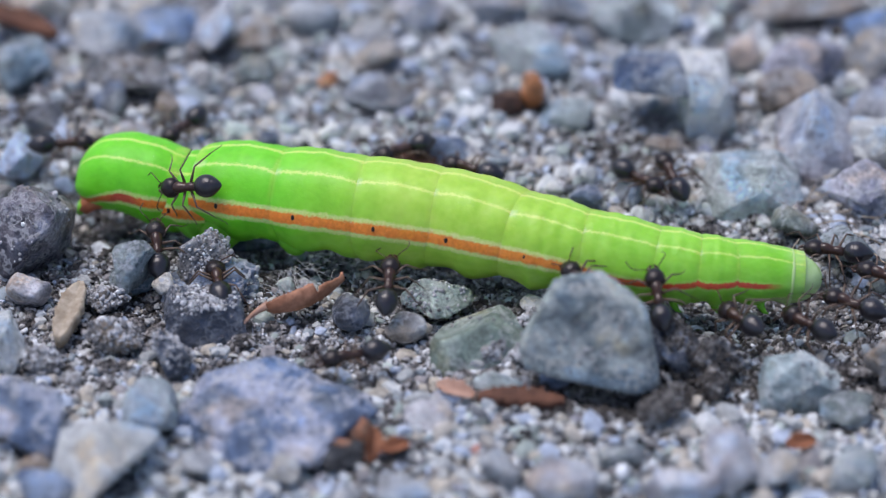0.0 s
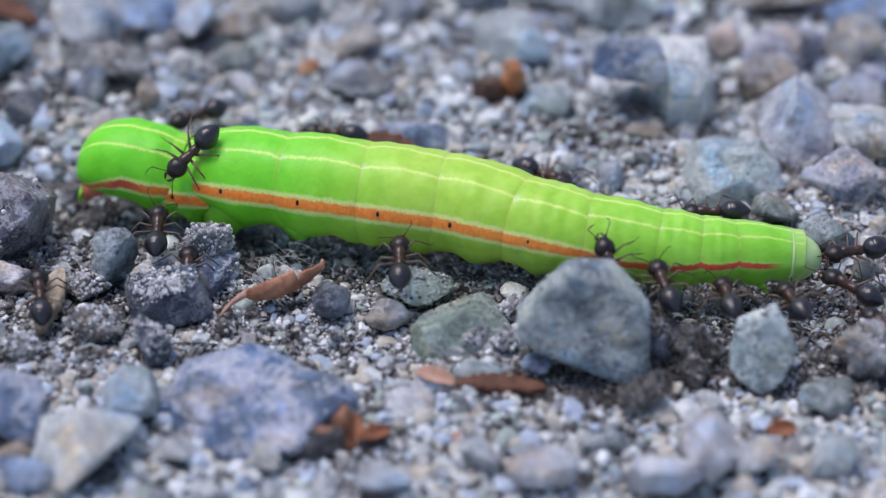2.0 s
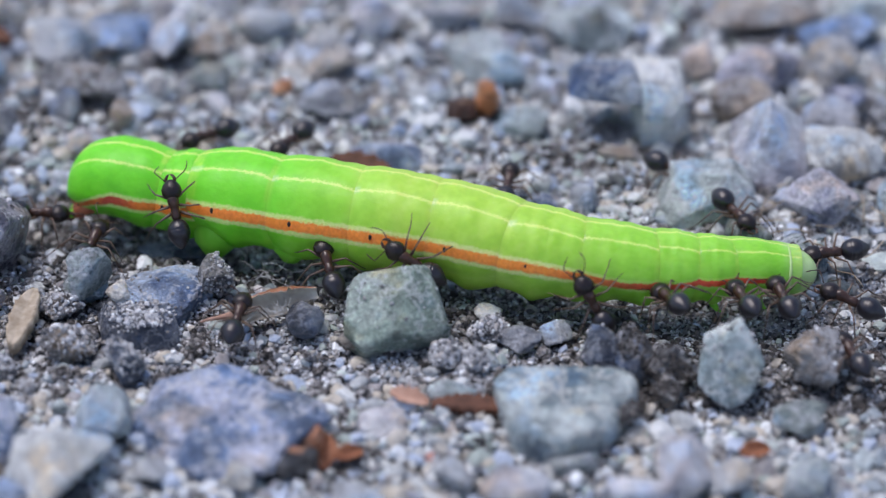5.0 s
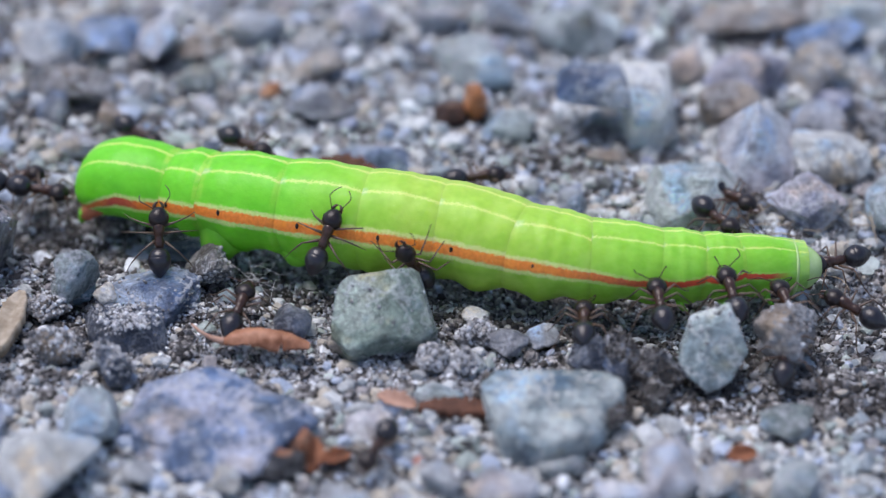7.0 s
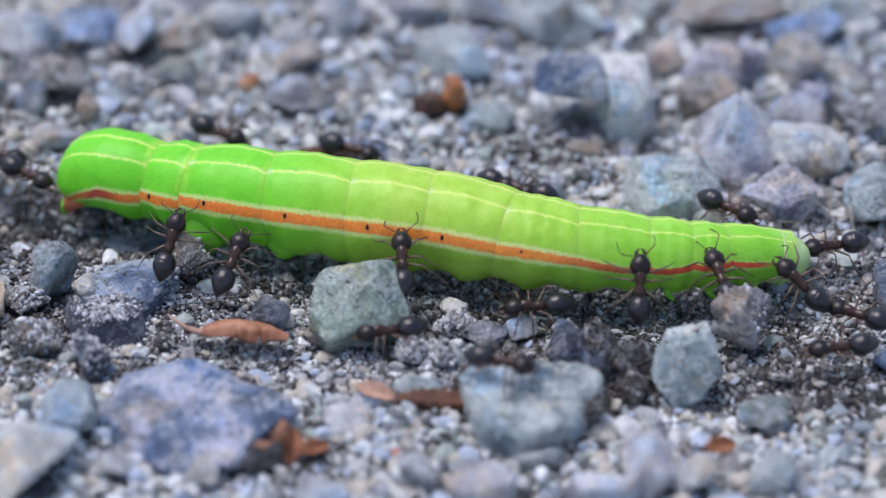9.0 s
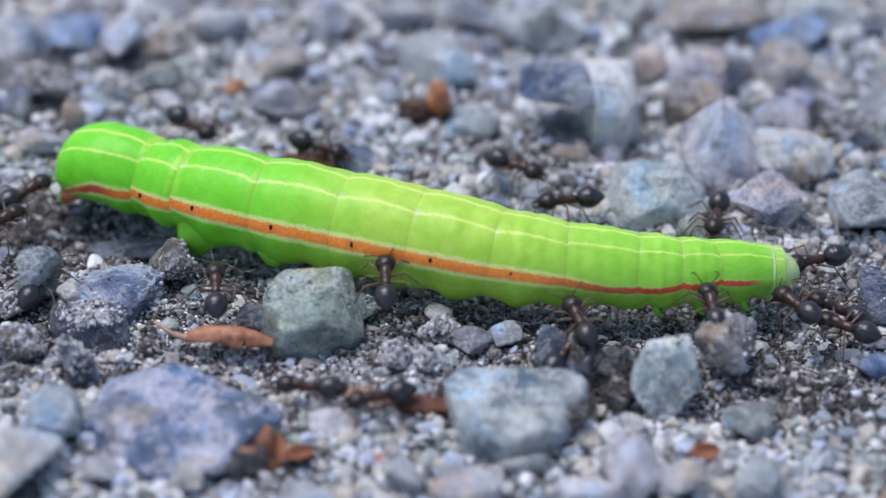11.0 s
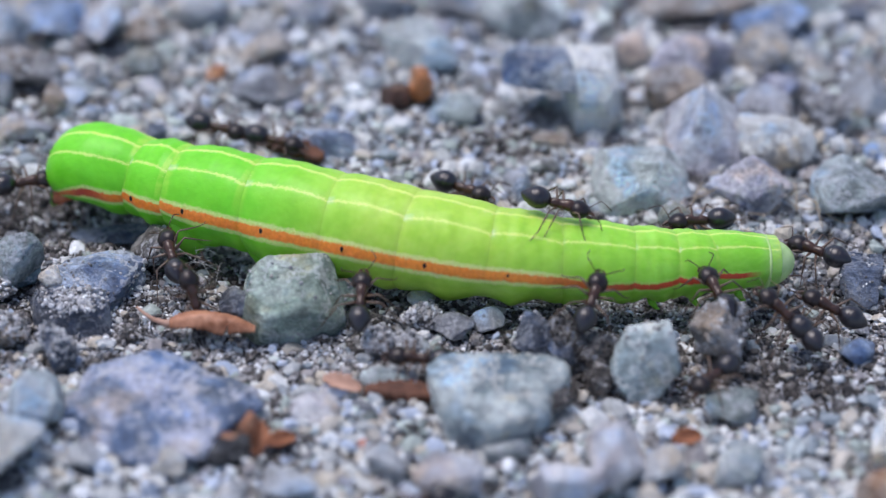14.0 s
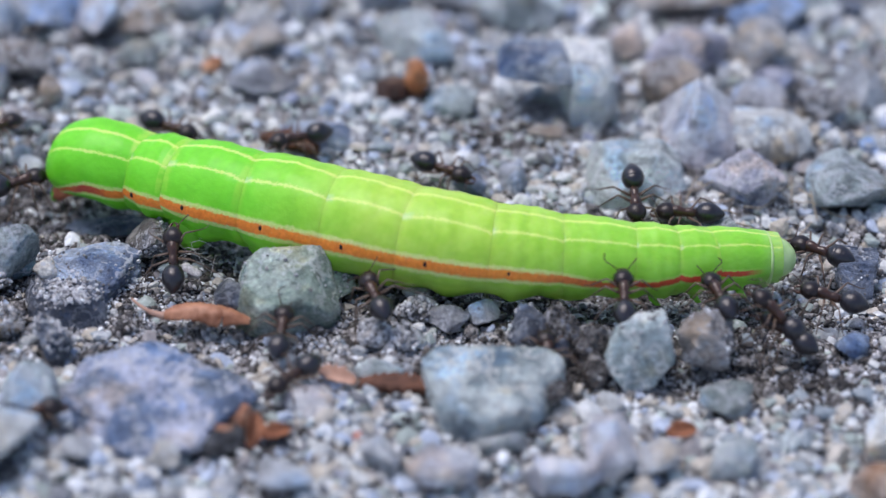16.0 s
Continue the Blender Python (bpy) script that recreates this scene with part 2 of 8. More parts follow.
    lines = m.ramp(ul, [(0.386, (0,) * 3), (0.391, (0.75,) * 3), (0.395, (0.75,) * 3), (0.400, (0,) * 3),
                       (0.476, (0,) * 3), (0.483, (0.8,) * 3), (0.489, (0.8,) * 3), (0.496, (0,) * 3),
                       (0.585, (0,) * 3), (0.595, (0.8,) * 3), (0.602, (0.8,) * 3), (0.612, (0,) * 3)])
    skin = m.mix(lines, skin, (0.78, 0.90, 0.25))
    # pale creases between the rings
    ring = m.ramp(rsep.outputs[0], [(0.0, (0.5,) * 3), (0.012, (0.42,) * 3), (0.045, (0,) * 3), (0.965, (0,) * 3), (0.99, (0.42,) * 3), (1.0, (0.5,) * 3)])
    ring = m.math('MULTIPLY', ring, m.ramp(u, [(0.27, (0.3,) * 3), (0.40, (1,) * 3)]))
    ring = m.math('MULTIPLY', ring, m.ramp(v, [(0.2, (1.0,) * 3), (0.3, (0.45,) * 3), (0.75, (0.5,) * 3), (0.8, (0.9,) * 3)]))
    ring = m.math('MULTIPLY', ring, m.ramp(m.noise(scaled.outputs[0], 9, 2), [(0.38, (0.15,) * 3), (0.6, (1.0,) * 3)]))
    skin = m.mix(ring, skin, (0.62, 0.88, 0.13))
    # orange flank stripe with cream edges, red towards both ends
    ragged = m.noise(scaled.outputs[0], 48, 2)
    us = m.math('ADD', us, m.math('MULTIPLY', m.math('SUBTRACT', ragged, 0.5), 0.011))
    # scalloped and narrower over the thorax
    front_part = m.ramp(v, [(0.62, (0.15,) * 3), (0.76, (1,) * 3)])
    us = m.math('ADD', us, m.math('MULTIPLY', m.math('MULTIPLY', m.math('SUBTRACT', arch, 0.7), 0.020), front_part))
    thin = m.math('ADD', 1.12, m.math('MULTIPLY', m.ramp(v, [(0.62, (0,) * 3), (0.74, (1,) * 3)]), 0.25))
    us = m.math('ADD', m.math('MULTIPLY', m.math('SUBTRACT', us, 0.251), thin), 0.251)
    edge = m.ramp(us, [(0.214, (0,) * 3), (0.220, (1,) * 3), (0.281, (1,) * 3), (0.288, (0,) * 3)])
    core = m.ramp(us, [(0.231, (0,) * 3), (0.236, (1,) * 3), (0.266, (1,) * 3), (0.272, (0,) * 3)])
    fade = m.ramp(v, [(0.012, (0,) * 3), (0.03, (0.8,) * 3), (0.66, (1,) * 3), (0.74, (0.35,) * 3), (0.93, (0.25,) * 3), (0.955, (0,) * 3)])
    fade2 = m.ramp(v, [(0.0, (0.8,) * 3), (0.006, (1,) * 3), (0.70, (0.95,) * 3), (0.93, (0.9,) * 3), (0.955, (0,) * 3)])
    tint = m.ramp(v, [(0.0, (0.55, 0.08, 0.04)), (0.022, (0.80, 0.24, 0.05)), (0.05, (0.80, 0.22, 0.05)), (0.065, (0.52, 0.08, 0.05)), (0.085, (0.62, 0.11, 0.05)), (0.11, (0.92, 0.27, 0.035)),
                      (0.65, (0.94, 0.30, 0.04)), (0.74, (0.80, 0.17, 0.07)), (0.80, (0.78, 0.06, 0.04)), (0.95, (0.75, 0.025, 0.05))])
    tint = m.mix(0.4, tint, m.ramp(m.noise(scaled.outputs[0], 34, 2), [(0.35, (0.75, 0.65, 0.6)), (0.65, (1.2, 1.3, 1.3))]), 'MULTIPLY')
    skin = m.mix(m.math('MULTIPLY', edge, m.math('MULTIPLY', fade, m.ramp(wob2, [(0.3, (0.5,) * 3), (0.6, (0.95,) * 3)]))), skin, (0.80, 0.84, 0.34))
    skin = m.mix(m.math('MULTIPLY', core, fade2), skin, tint)
    # pale knots where the line along the back crosses a crease
    knot = m.math('MULTIPLY', m.ramp(rsep.outputs[0], [(0.0, (0.4,) * 3), (0.05, (0.25,) * 3), (0.085, (0,) * 3)]),
                  m.ramp(u, [(0.378, (0,) * 3), (0.388, (0.8,) * 3), (0.402, (0.8,) * 3), (0.412, (0,) * 3)]))
    skin = m.mix(knot, skin, (0.62, 0.86, 0.60))
    # tiny white dots
    dots = m.node("ShaderNodeTexVoronoi", Scale=34.0)
    m.link(scaled.outputs[0], dots.inputs["Vector"])
    skin = m.mix(m.ramp(dots.outputs["Distance"], [(0.035, (0.6,) * 3), (0.06, (0,) * 3)]), skin, (0.7, 0.85, 0.4))
    m.bump(m.math('ADD', m.noise(scaled.outputs[0], 18, 2), m.math('MULTIPLY', wob2, 0.1)), 0.10, 0.0003)
    m.bsdf.inputs["Subsurface Weight"].default_value = 0.6
    m.bsdf.inputs["Subsurface Radius"].default_value = (0.75, 1.0, 0.3)
    m.bsdf.inputs["Subsurface Scale"].default_value = 0.0005
    return m.done(skin, 0.42, 0.36)


def plain_mat(name, a, b, scale, rough=0.4, spec=0.5, bump=0.2, trans=0.0):
    m = Nodes(name)
    co = m.coords()
    n = m.noise(co, scale, 5, 0.65)
    m.bump(n, bump, 0.0001)
    m.bsdf.inputs["Transmission Weight"].default_value = trans
    return m.done(m.ramp(n, [(0.35, a), (0.65, b)]), rough, spec)


SOIL = soil_mat()
# Dark crumbs for damp soil, and for painted shade below belly and slate
DAMP_AND_SHADE = grain_mat("damp_and_shade_crumbs", [
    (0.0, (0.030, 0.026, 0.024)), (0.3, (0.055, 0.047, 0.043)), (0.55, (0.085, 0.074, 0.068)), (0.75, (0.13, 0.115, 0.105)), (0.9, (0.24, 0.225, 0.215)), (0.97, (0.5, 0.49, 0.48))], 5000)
SKIN = caterpillar_mat()
PROLEG = plain_mat("proleg_skin", (0.17, 0.60, 0.025), (0.23, 0.66, 0.04), 900, 0.5)
CLASPER = plain_mat("red_clasper", (0.55, 0.09, 0.05), (0.68, 0.26, 0.12), 900, 0.5)
HEADCAP = plain_mat("pale_head", (0.42, 0.70, 0.20), (0.60, 0.80, 0.36), 700, 0.25, 0.5)
COLLAR = plain_mat("pale_collar", (0.48, 0.74, 0.22), (0.58, 0.80, 0.34), 900, 0.4)
SPOT = plain_mat("spiracle_black", (0.012, 0.008, 0.006), (0.03, 0.02, 0.015), 4000, 0.5)
ANT_DARK = plain_mat("ant_black_brown", (0.009, 0.006, 0.006), (0.026, 0.016, 0.014), 2500, 0.32, 0.46, 0.3)
ANT_GASTER = plain_mat("ant_gaster", (0.008, 0.008, 0.011), (0.022, 0.017, 0.021), 3500, 0.30, 0.75, 0.2)
ANT_BROWN = plain_mat("ant_brown", (0.030, 0.014, 0.009), (0.085, 0.038, 0.022), 2500, 0.28, 0.55, 0.15)
ANT_LEG = plain_mat("ant_leg", (0.085, 0.055, 0.038), (0.18, 0.125, 0.09), 3000, 0.4)
LEAF = plain_mat("dry_leaf", (0.13, 0.045, 0.022), (0.40, 0.16, 0.075), 900, 0.6, 0.3, 1.0)
LEAF_PALE = plain_mat("dry_leaf_pale", (0.40, 0.22, 0.15), (0.62, 0.40, 0.30), 600, 0.6, 0.3, 0.6)
STRAW = plain_mat("straw", (0.32, 0.25, 0.17), (0.55, 0.47, 0.36), 1500, 0.6, 0.3, 0.5)
BARK = plain_mat("bark_chip", (0.085, 0.04, 0.026), (0.20, 0.09, 0.055), 1200, 0.7, 0.3, 0.8)
HUSK = plain_mat("seed_husk_skin", (0.20, 0.07, 0.028), (0.54, 0.26, 0.15), 700, 0.5, 0.4, 0.8)
HUSK_INSIDE = plain_mat("seed_husk_lining", (0.52, 0.42, 0.30), (0.74, 0.67, 0.54), 700, 0.6, 0.3, 0.6)
HAIR = plain_mat("pale_fibre", (0.5, 0.5, 0.48), (0.7, 0.7, 0.68), 800, 0.4)


# ---- mesh tools ----
def icosphere(level):
    bm = bmesh.new()
    bmesh.ops.create_icosphere(bm, subdivisions=level, radius=1.0)
    vs = np.array([v.co[:] for v in bm.verts])
    fs = np.array([[v.index for v in f.verts] for f in bm.faces])
    bm.free()
    return vs, fs


ICO = {k: icosphere(k) for k in (1, 2, 3, 4, 5)}


def mesh_of(name, vs, fs, mat, smooth=True):
    me = bpy.data.meshes.new(name)
    me.from_pydata([tuple(v) for v in vs], [], [tuple(f) for f in fs])
    me.materials.append(mat)
    me.polygons.foreach_set("use_smooth", [smooth] * len(me.polygons))
    me.update()
    return me


def part(name, me, parent, label="", m=None):
    ob = new(name, me)
    ob.parent = parent
    if m is not None:
        ob.matrix_basis = m
    return tagged(ob, label)


def chipped(rng, level, cuts=11, lo=0.58, hi=0.95, rough=0.035, soft=0.012, planes=()):
    """A broken stone of radius about 1: a ball planed off by flat faces, with chips and a gritty skin."""
    vs, fs = ICO[level]
    r = np.full(len(vs), 1.0)
    dirs = rng.normal(size=(cuts, 3))
    dirs /= np.linalg.norm(dirs, axis=1)[:, None]
    faces = [(d, o) for d, o in zip(dirs, rng.uniform(lo, hi, cuts))]
    faces += [(np.array(p[:3]) / np.linalg.norm(p[:3]), p[3]) for p in planes]
    for d, o in faces:
        c = vs @ d
        lim = np.where(c > 0.05, o / np.maximum(c, 0.05), 9.0)
        k = np.clip(0.5 + 0.5 * (lim - r) / soft, 0, 1)
        r = lim * (1 - k) + r * k - soft * k * (1 - k)
    if rough > 0 and level >= 3:
        shift = Vector(rng.uniform(-50, 50, 3))
        add = np.array([noise.fractal(Vector(v) * 1.6 + shift, 0.75, 2.1, 6 if level > 4 else 4 if level > 3 else 2) for v in vs])
        pits = np.array([abs(noise.noise(Vector(v) * 3.1 - shift)) for v in vs]) if level > 3 else 0.25
        r = r * (1 + rough * 1.5 * add - rough * 0.9 * np.exp(-(pits / 0.10) ** 2) * (level > 3))
    return vs * r[:, None], fs


def stone(label, x, y, z, a, b, c, rz, look_of, seed, rx=0.0, ry=0.0, cuts=9, rough=0.045, lo=0.42, level=5, category="stone", planes=()):
    """One loose stone; centre and half sizes in millimetres."""
    rng = np.random.default_rng(seed)
    vs, fs = chipped(rng, level, cuts, lo, max(0.74, lo + 0.12), rough, planes=planes)
    size = np.abs(vs).max(axis=0)
    me = mesh_of("stone", vs / size * np.array([a, b, c]) * MM, fs, STONE[look_of])
    ob = new("stone", me)
    ob.matrix_basis = pose(x * MM, y * MM, z * MM, rx, ry, rz)
    BURIED.append((x, y, max(a, b) * 0.75))
    return tagged(ob, label, category, "gravel stones")


BURIED = []


def cut_stone(label, x, y, z, planes, look_of, seed, rx=0.0, ry=0.0, rz=0.0, cuts=5, reach=5.0, rough=0.02, level=5):
    """One broken stone bounded by the given flat faces (normal and distance in millimetres), with a few chance chips."""
    rng = np.random.default_rng(seed)
    unit = [(*np.array(p[:3]) / np.linalg.norm(p[:3]), p[3] / reach) for p in planes]
    vs, fs = chipped(rng, level, 0, rough=0.0, soft=0.010, planes=unit)
    far = np.linalg.norm(vs, axis=1)
    for _ in range(cuts):
        d = rng.normal(size=3)
        d /= np.linalg.norm(d)
        c = vs @ d
        keep = c.max() * rng.uniform(0.86, 0.95)
        vs = np.where((c > keep)[:, None], vs - (c - keep)[:, None] * d, vs)
    shift = Vector(rng.uniform(-50, 50, 3))
    add = np.array([noise.fractal(Vector(v) * 7.0 + shift, 0.7, 2.1, 5) for v in vs])
    vs = vs * (1 + rough * add / np.maximum(far, 0.25) * 0.5)[:, None]
    ob = new("stone", mesh_of("stone", vs * reach * MM, fs, STONE[look_of]))
    ob.matrix_basis = pose(x * MM, y * MM, z * MM, rx, ry, rz)
    half = np.abs(vs[:, :2]).max(axis=0) * reach
    BURIED.append((x, y, max(half) * 0.75))
    return tagged(ob, label, "stone", "gravel stones")


def crust(ob, seed, count, size=(0.07, 0.20), top=-0.1, grain=None):
    """Sand grains stuck to the upper side of a stone, as one part of it."""
    rng = np.random.default_rng(seed)
    me = ob.data
    co = np.array([v.co[:] for v in me.vertices])
    no = np.array([v.normal[:] for v in me.vertices])
    pick = rng.permutation(np.nonzero(no[:, 2] > top)[0])[:count]
    vs, fs = ICO[1]
    all_v, all_f = [], []
    for n, i in enumerate(pick):
        s = rng.uniform(*size) * 0.5 * MM * (1 + rng.random() ** 4)
        q = np.array(Euler(rng.uniform(-3, 3, 3)).to_matrix())
        all_v.append((vs * rng.uniform(0.7, 1.3, 3)) @ q.T * s + co[i] + no[i] * s * 0.35)
        all_f.append(fs + n * len(vs))
    grains = part("sand_crust", mesh_of("sand_crust", np.concatenate(all_v), np.concatenate(all_f), grain or CRUST, smooth=False), ob, "sand grains stuck to the stone")
    tagged(grains, kind="stuff")


def ground_height(x, y):
    """Height of the soil in millimetres at x, y in millimetres."""
    h = 0.75 * noise.fractal(Vector((x * 0.11, y * 0.11, 3.0)), 0.9, 2.0, 3) + 0.22 * noise.fractal(Vector((x * 0.8, y * 0.8, 7.0)), 0.8, 2.0, 3)
    trench = math.exp(-((y + 0.24 * x - 0.2) / 3.2) ** 2) * math.exp(-(max(0.0, abs(x - 2) - 20) / 4) ** 2)
    return max(-1.4, min(0.9, h)) * (1 - 0.4 * trench) - 0.25 - 1.5 * trench - 0.8 * math.exp(-((x - 7.4) / 2.8) ** 2 - ((y + 12.7) / 1.7) ** 2)


def build_ground():
    """One sheet of sandy soil, fine where the camera looks and reaching to the horizon."""
    far = [60, 90, 150, 300, 800, 2500, 9000, 40000]
    xs = [-f for f in reversed(far)] + list(np.arange(-42, 46.01, 0.4)) + far
    ys = [-f for f in reversed(far)] + list(np.arange(-38, 50.01, 0.4)) + far
    vs = [(x * MM, y * MM, ground_height(x, y) * MM) for y in ys for x in xs]
    n = len(xs)
    fs = [(j * n + i, j * n + i + 1, (j + 1) * n + i + 1, (j + 1) * n + i) for j in range(len(ys) - 1) for i in range(n - 1)]
    ob = new("ground", mesh_of("ground", vs, fs, SOIL))
    tagged(ob, "grey sandy soil strewn with fine gravel", "ground", kind="structure")


def scatter(name, label, category, mat, rng, count, size, level, area, lift, variants=14, flat=0.75, clear=0.9, weight=None):
    """Many loose grains in one mesh, lying on the soil and clear of the larger stones."""
    shapes = [chipped(rng, level, 9, 0.42, 0.85, 0.07 if level > 2 else 0.0)[0] * rng.uniform(0.75, 1.5, 3) for _ in range(variants)]
    fs = ICO[level][1]
    all_v, all_f, at = [], [], 0
    bx = np.array(BURIED)
    made = 0
    while made < count:
        x, y = rng.uniform(area[0], area[1]), rng.uniform(area[2], area[3])
        s = size[0] * (size[1] / size[0]) ** (rng.random() ** 1.6)
        made += 1
        if weight is not None and rng.random() > weight(x, y):
            continue
        if len(bx) and np.any((bx[:, 0] - x) ** 2 + (bx[:, 1] - y) ** 2 < (bx[:, 2] * clear) ** 2):
            continue
        q = Euler(rng.uniform(-math.pi, math.pi, 3)).to_matrix()
        v = shapes[rng.integers(variants)] @ np.array(q).T
        v = v * np.array([1, 1, flat]) * s * 0.5
        v = v + np.array([x, y, ground_height(x, y) + s * lift])
        all_v.append(v * MM)
        all_f.append(fs + at)
        at += len(v)
    me = mesh_of(name, np.concatenate(all_v), np.concatenate(all_f), mat, smooth=False)
    return tagged(new(name, me), label, category, kind="stuff")


def pebbles(rng, count, size, area, weight):
    """Loose pebbles, each an object of its own, on a few shared meshes."""
    kinds = ["grey", "pale", "blue", "lilac", "jade", "purple", "tan", "green", "clod", "white", "grey", "pale", "lilac", "dark"]
    words = {"grey": "small grey broken pebble", "pale": "small pale grey pebble", "blue": "small blue-grey stone chip", "lilac": "small lilac-grey pebble",
             "jade": "small pale green pebble", "purple": "small purple-grey stone chip", "tan": "small tan weathered pebble", "green": "small green-grey stone chip",
             "clod": "small crumb of grey soil", "white": "small white quartz pebble", "dark": "small dark slate chip"}
    shapes = []
    for i in range(42):
        v, f = chipped(rng, 3, 9, 0.42, 0.82, 0.08)
        shapes.append((kinds[i % 14], mesh_of("pebble", v * np.array([1, rng.uniform(0.7, 1), rng.uniform(0.55, 0.85)]) * 0.5 * MM, f, STONE[kinds[i % 14]])))
    bx = np.array(BURIED)
    made = 0
    while made < count:
        x, y = rng.uniform(area[0], area[1]), rng.uniform(area[2], area[3])
        d = size[0] + (size[1] - size[0]) * rng.random() ** 2
        if rng.random() > weight(x, y) or np.any((bx[:, 0] - x) ** 2 + (bx[:, 1] - y) ** 2 < (bx[:, 2] + d * 0.35) ** 2):
            continue
        kind, me = shapes[rng.integers(42)]
        ob = new("pebble", me)
        ob.matrix_basis = pose(x * MM, y * MM, (ground_height(x, y) + d * 0.22) * MM, rng.uniform(-25, 25), rng.uniform(-25, 25), rng.uniform(0, 360)) @ Matrix.Scale(d, 4)
        tagged(ob, words[kind] + " in the grit", "pebble", "loose pebbles")
        bx = np.vstack([bx, (x, y, d * 0.4)])
        BURIED.append((x, y, d * 0.4))
        made += 1


def tube(points, radii, sides=8, cap=True):
    """A round tapering tube through the points."""
    pts = [Vector(p) for p in points]
    vs, fs = [], []
    side = None
    for i, p in enumerate(pts):
        d = (pts[min(i + 1, len(pts) - 1)] - pts[max(i - 1, 0)]).normalized()
        if side is None:
            side = d.orthogonal().normalized()
        side = (side - d * side.dot(d)).normalized()
        up = d.cross(side)
        for k in range(sides):
            w = 2 * math.pi * k / sides
            vs.append(p + (side * math.cos(w) + up * math.sin(w)) * radii[i])
    for i in range(len(pts) - 1):
        for k in range(sides):
            k2 = (k + 1) % sides
            fs.append((i * sides + k, i * sides + k2, (i + 1) * sides + k2, (i + 1) * sides + k))
    if cap:
        fs.append(tuple(reversed(range(sides))))
        fs.append(tuple((len(pts) - 1) * sides + k for k in range(sides)))
    return [tuple(v) for v in vs], fs


def joined(pieces):
    vs, fs = [], []
    for v, f in pieces:
        at = len(vs)
        vs += [tuple(p) for p in v]
        fs += [tuple(i + at for i in q) for q in f]
    return vs, fs


def ball(cx, cy, cz, a, b, c, level=3, egg=0.0):
    vs, fs = ICO[level]
    w = vs.copy()
    w[:, 1:] *= (1 + egg * w[:, :1])
    return w * np.array([a, b, c]) + np.array([cx, cy, cz]), fs


def scaled(piece, k):
    v, f = piece
    return np.array(v) * k, f


# ---- caterpillar ----
LENGTH = 39.36          # millimetres along the spine
JOINTS = (0, 0.13, 0.182, 0.281, 0.389, 0.49, 0.596, 0.687, 0.786, 0.843, 0.89, 0.968)   # ring boundaries as fractions of the length


def girth(s):
    """Half width in millimetres at the fraction s of the body, tail to head."""
    keys = ((0, 1.75), (0.066, 2.0), (0.112, 2.08), (0.132, 1.98), (0.156, 2.12), (0.209, 2.35), (0.31, 2.5), (0.423, 2.55), (0.526, 2.5), (0.634, 2.25), (0.745, 1.95), (0.85, 1.7), (0.92, 1.5), (0.968, 1.3), (1, 1.2))
    for (s0, r0), (s1, r1) in zip(keys, keys[1:]):
        if s <= s1:
            k = (s - s0) / (s1 - s0)
            return r0 + (r1 - r0) * k
    return keys[-1][1]


def ring_mesh(i):
    """One rigid body ring along x, centred on its middle; its ends tuck in under its neighbours."""
    s0, s1 = JOINTS[i], JOINTS[i + 1]
    half = (s1 - s0) * LENGTH / 2
    mid = (s0 + s1) / 2
    steps, sides = 22, 64
    over = 0.5 / (2 * half)
    vs, uvs, rings = [], [], []
    first, last = i == 0, i == len(JOINTS) - 2
    start = -0.12 / (2 * half) if first else -over
    for j in range(steps + 1):
        k = start + j / steps * (1 + over - start)
        s = s0 + (s1 - s0) * k
        r = girth(min(1, max(0, s)))
        inside = min(1, max(0, k))
        r *= 1 + 0.055 * math.sin(math.pi * inside) ** 0.7 - (0.014 if i > 5 else 0.012) * math.cos((8 if i in (6, 7) else 6) * math.pi * inside) * math.sin(math.pi * inside)
        if (k < 0 and not first) or (k > 1 and not last):
            out = -k if k < 0 else k - 1
            r *= 1 - 0.004 - 0.07 * (out / over) ** 2
        sag = 0.0
        if first and k < 0.40:
            close = max(0.0, 1 - ((0.40 - k) / (0.40 - start)) ** 2.4) ** 0.46
            sag = -0.55 * girth(0) * (1 - close)
            r *= close
        for n in range(sides + 1):
            w = 2 * math.pi * n / sides
            # w = 0 at the belly, a quarter turn later the near flank (-y), half a turn the back
            flank = math.exp(-((math.cos(w) - 0.12) / 0.24) ** 2)
            q = r * (1 + 0.045 * flank - 0.05 * max(0, math.cos(w)) ** 2)
            pucker = 0.020 * math.sin(3 * w + 5 * k + i) * math.sin(math.pi * inside)
            if math.cos(w) > 0.25:
                pucker += 0.075 * math.sin(2 * math.pi * inside * 1.5 + i * 1.7) * math.cos(w)
            if first:
                pucker += 0.07 * max(0.0, -math.cos(w)) * math.sin(math.pi * inside) ** 2
            q *= 1 + pucker
            vs.append(((k - 0.5) * 2 * half, -math.sin(w) * q, -math.cos(w) * q + sag))
            uvs.append((n / sides, s))
            rings.append((k, n / sides))
    fs = []
    w1 = sides + 1
    for j in range(steps):
        for n in range(sides):
            fs.append((j * w1 + n, j * w1 + n + 1, (j + 1) * w1 + n + 1, (j + 1) * w1 + n))
    me = mesh_of("body_ring", [tuple(c * MM for c in v) for v in vs], fs, SKIN)
    for layer_name, table in (("body", uvs), ("ring", rings)):
        layer = me.uv_layers.new(name=layer_name)
        for loop in me.loops:
            layer.data[loop.index].uv = table[loop.vertex_index]
    return me


def spot_mesh():
    vs, fs = ICO[2]
    return mesh_of("spiracle", vs * np.array([0.085, 0.05, 0.15]) * MM, fs, SPOT)


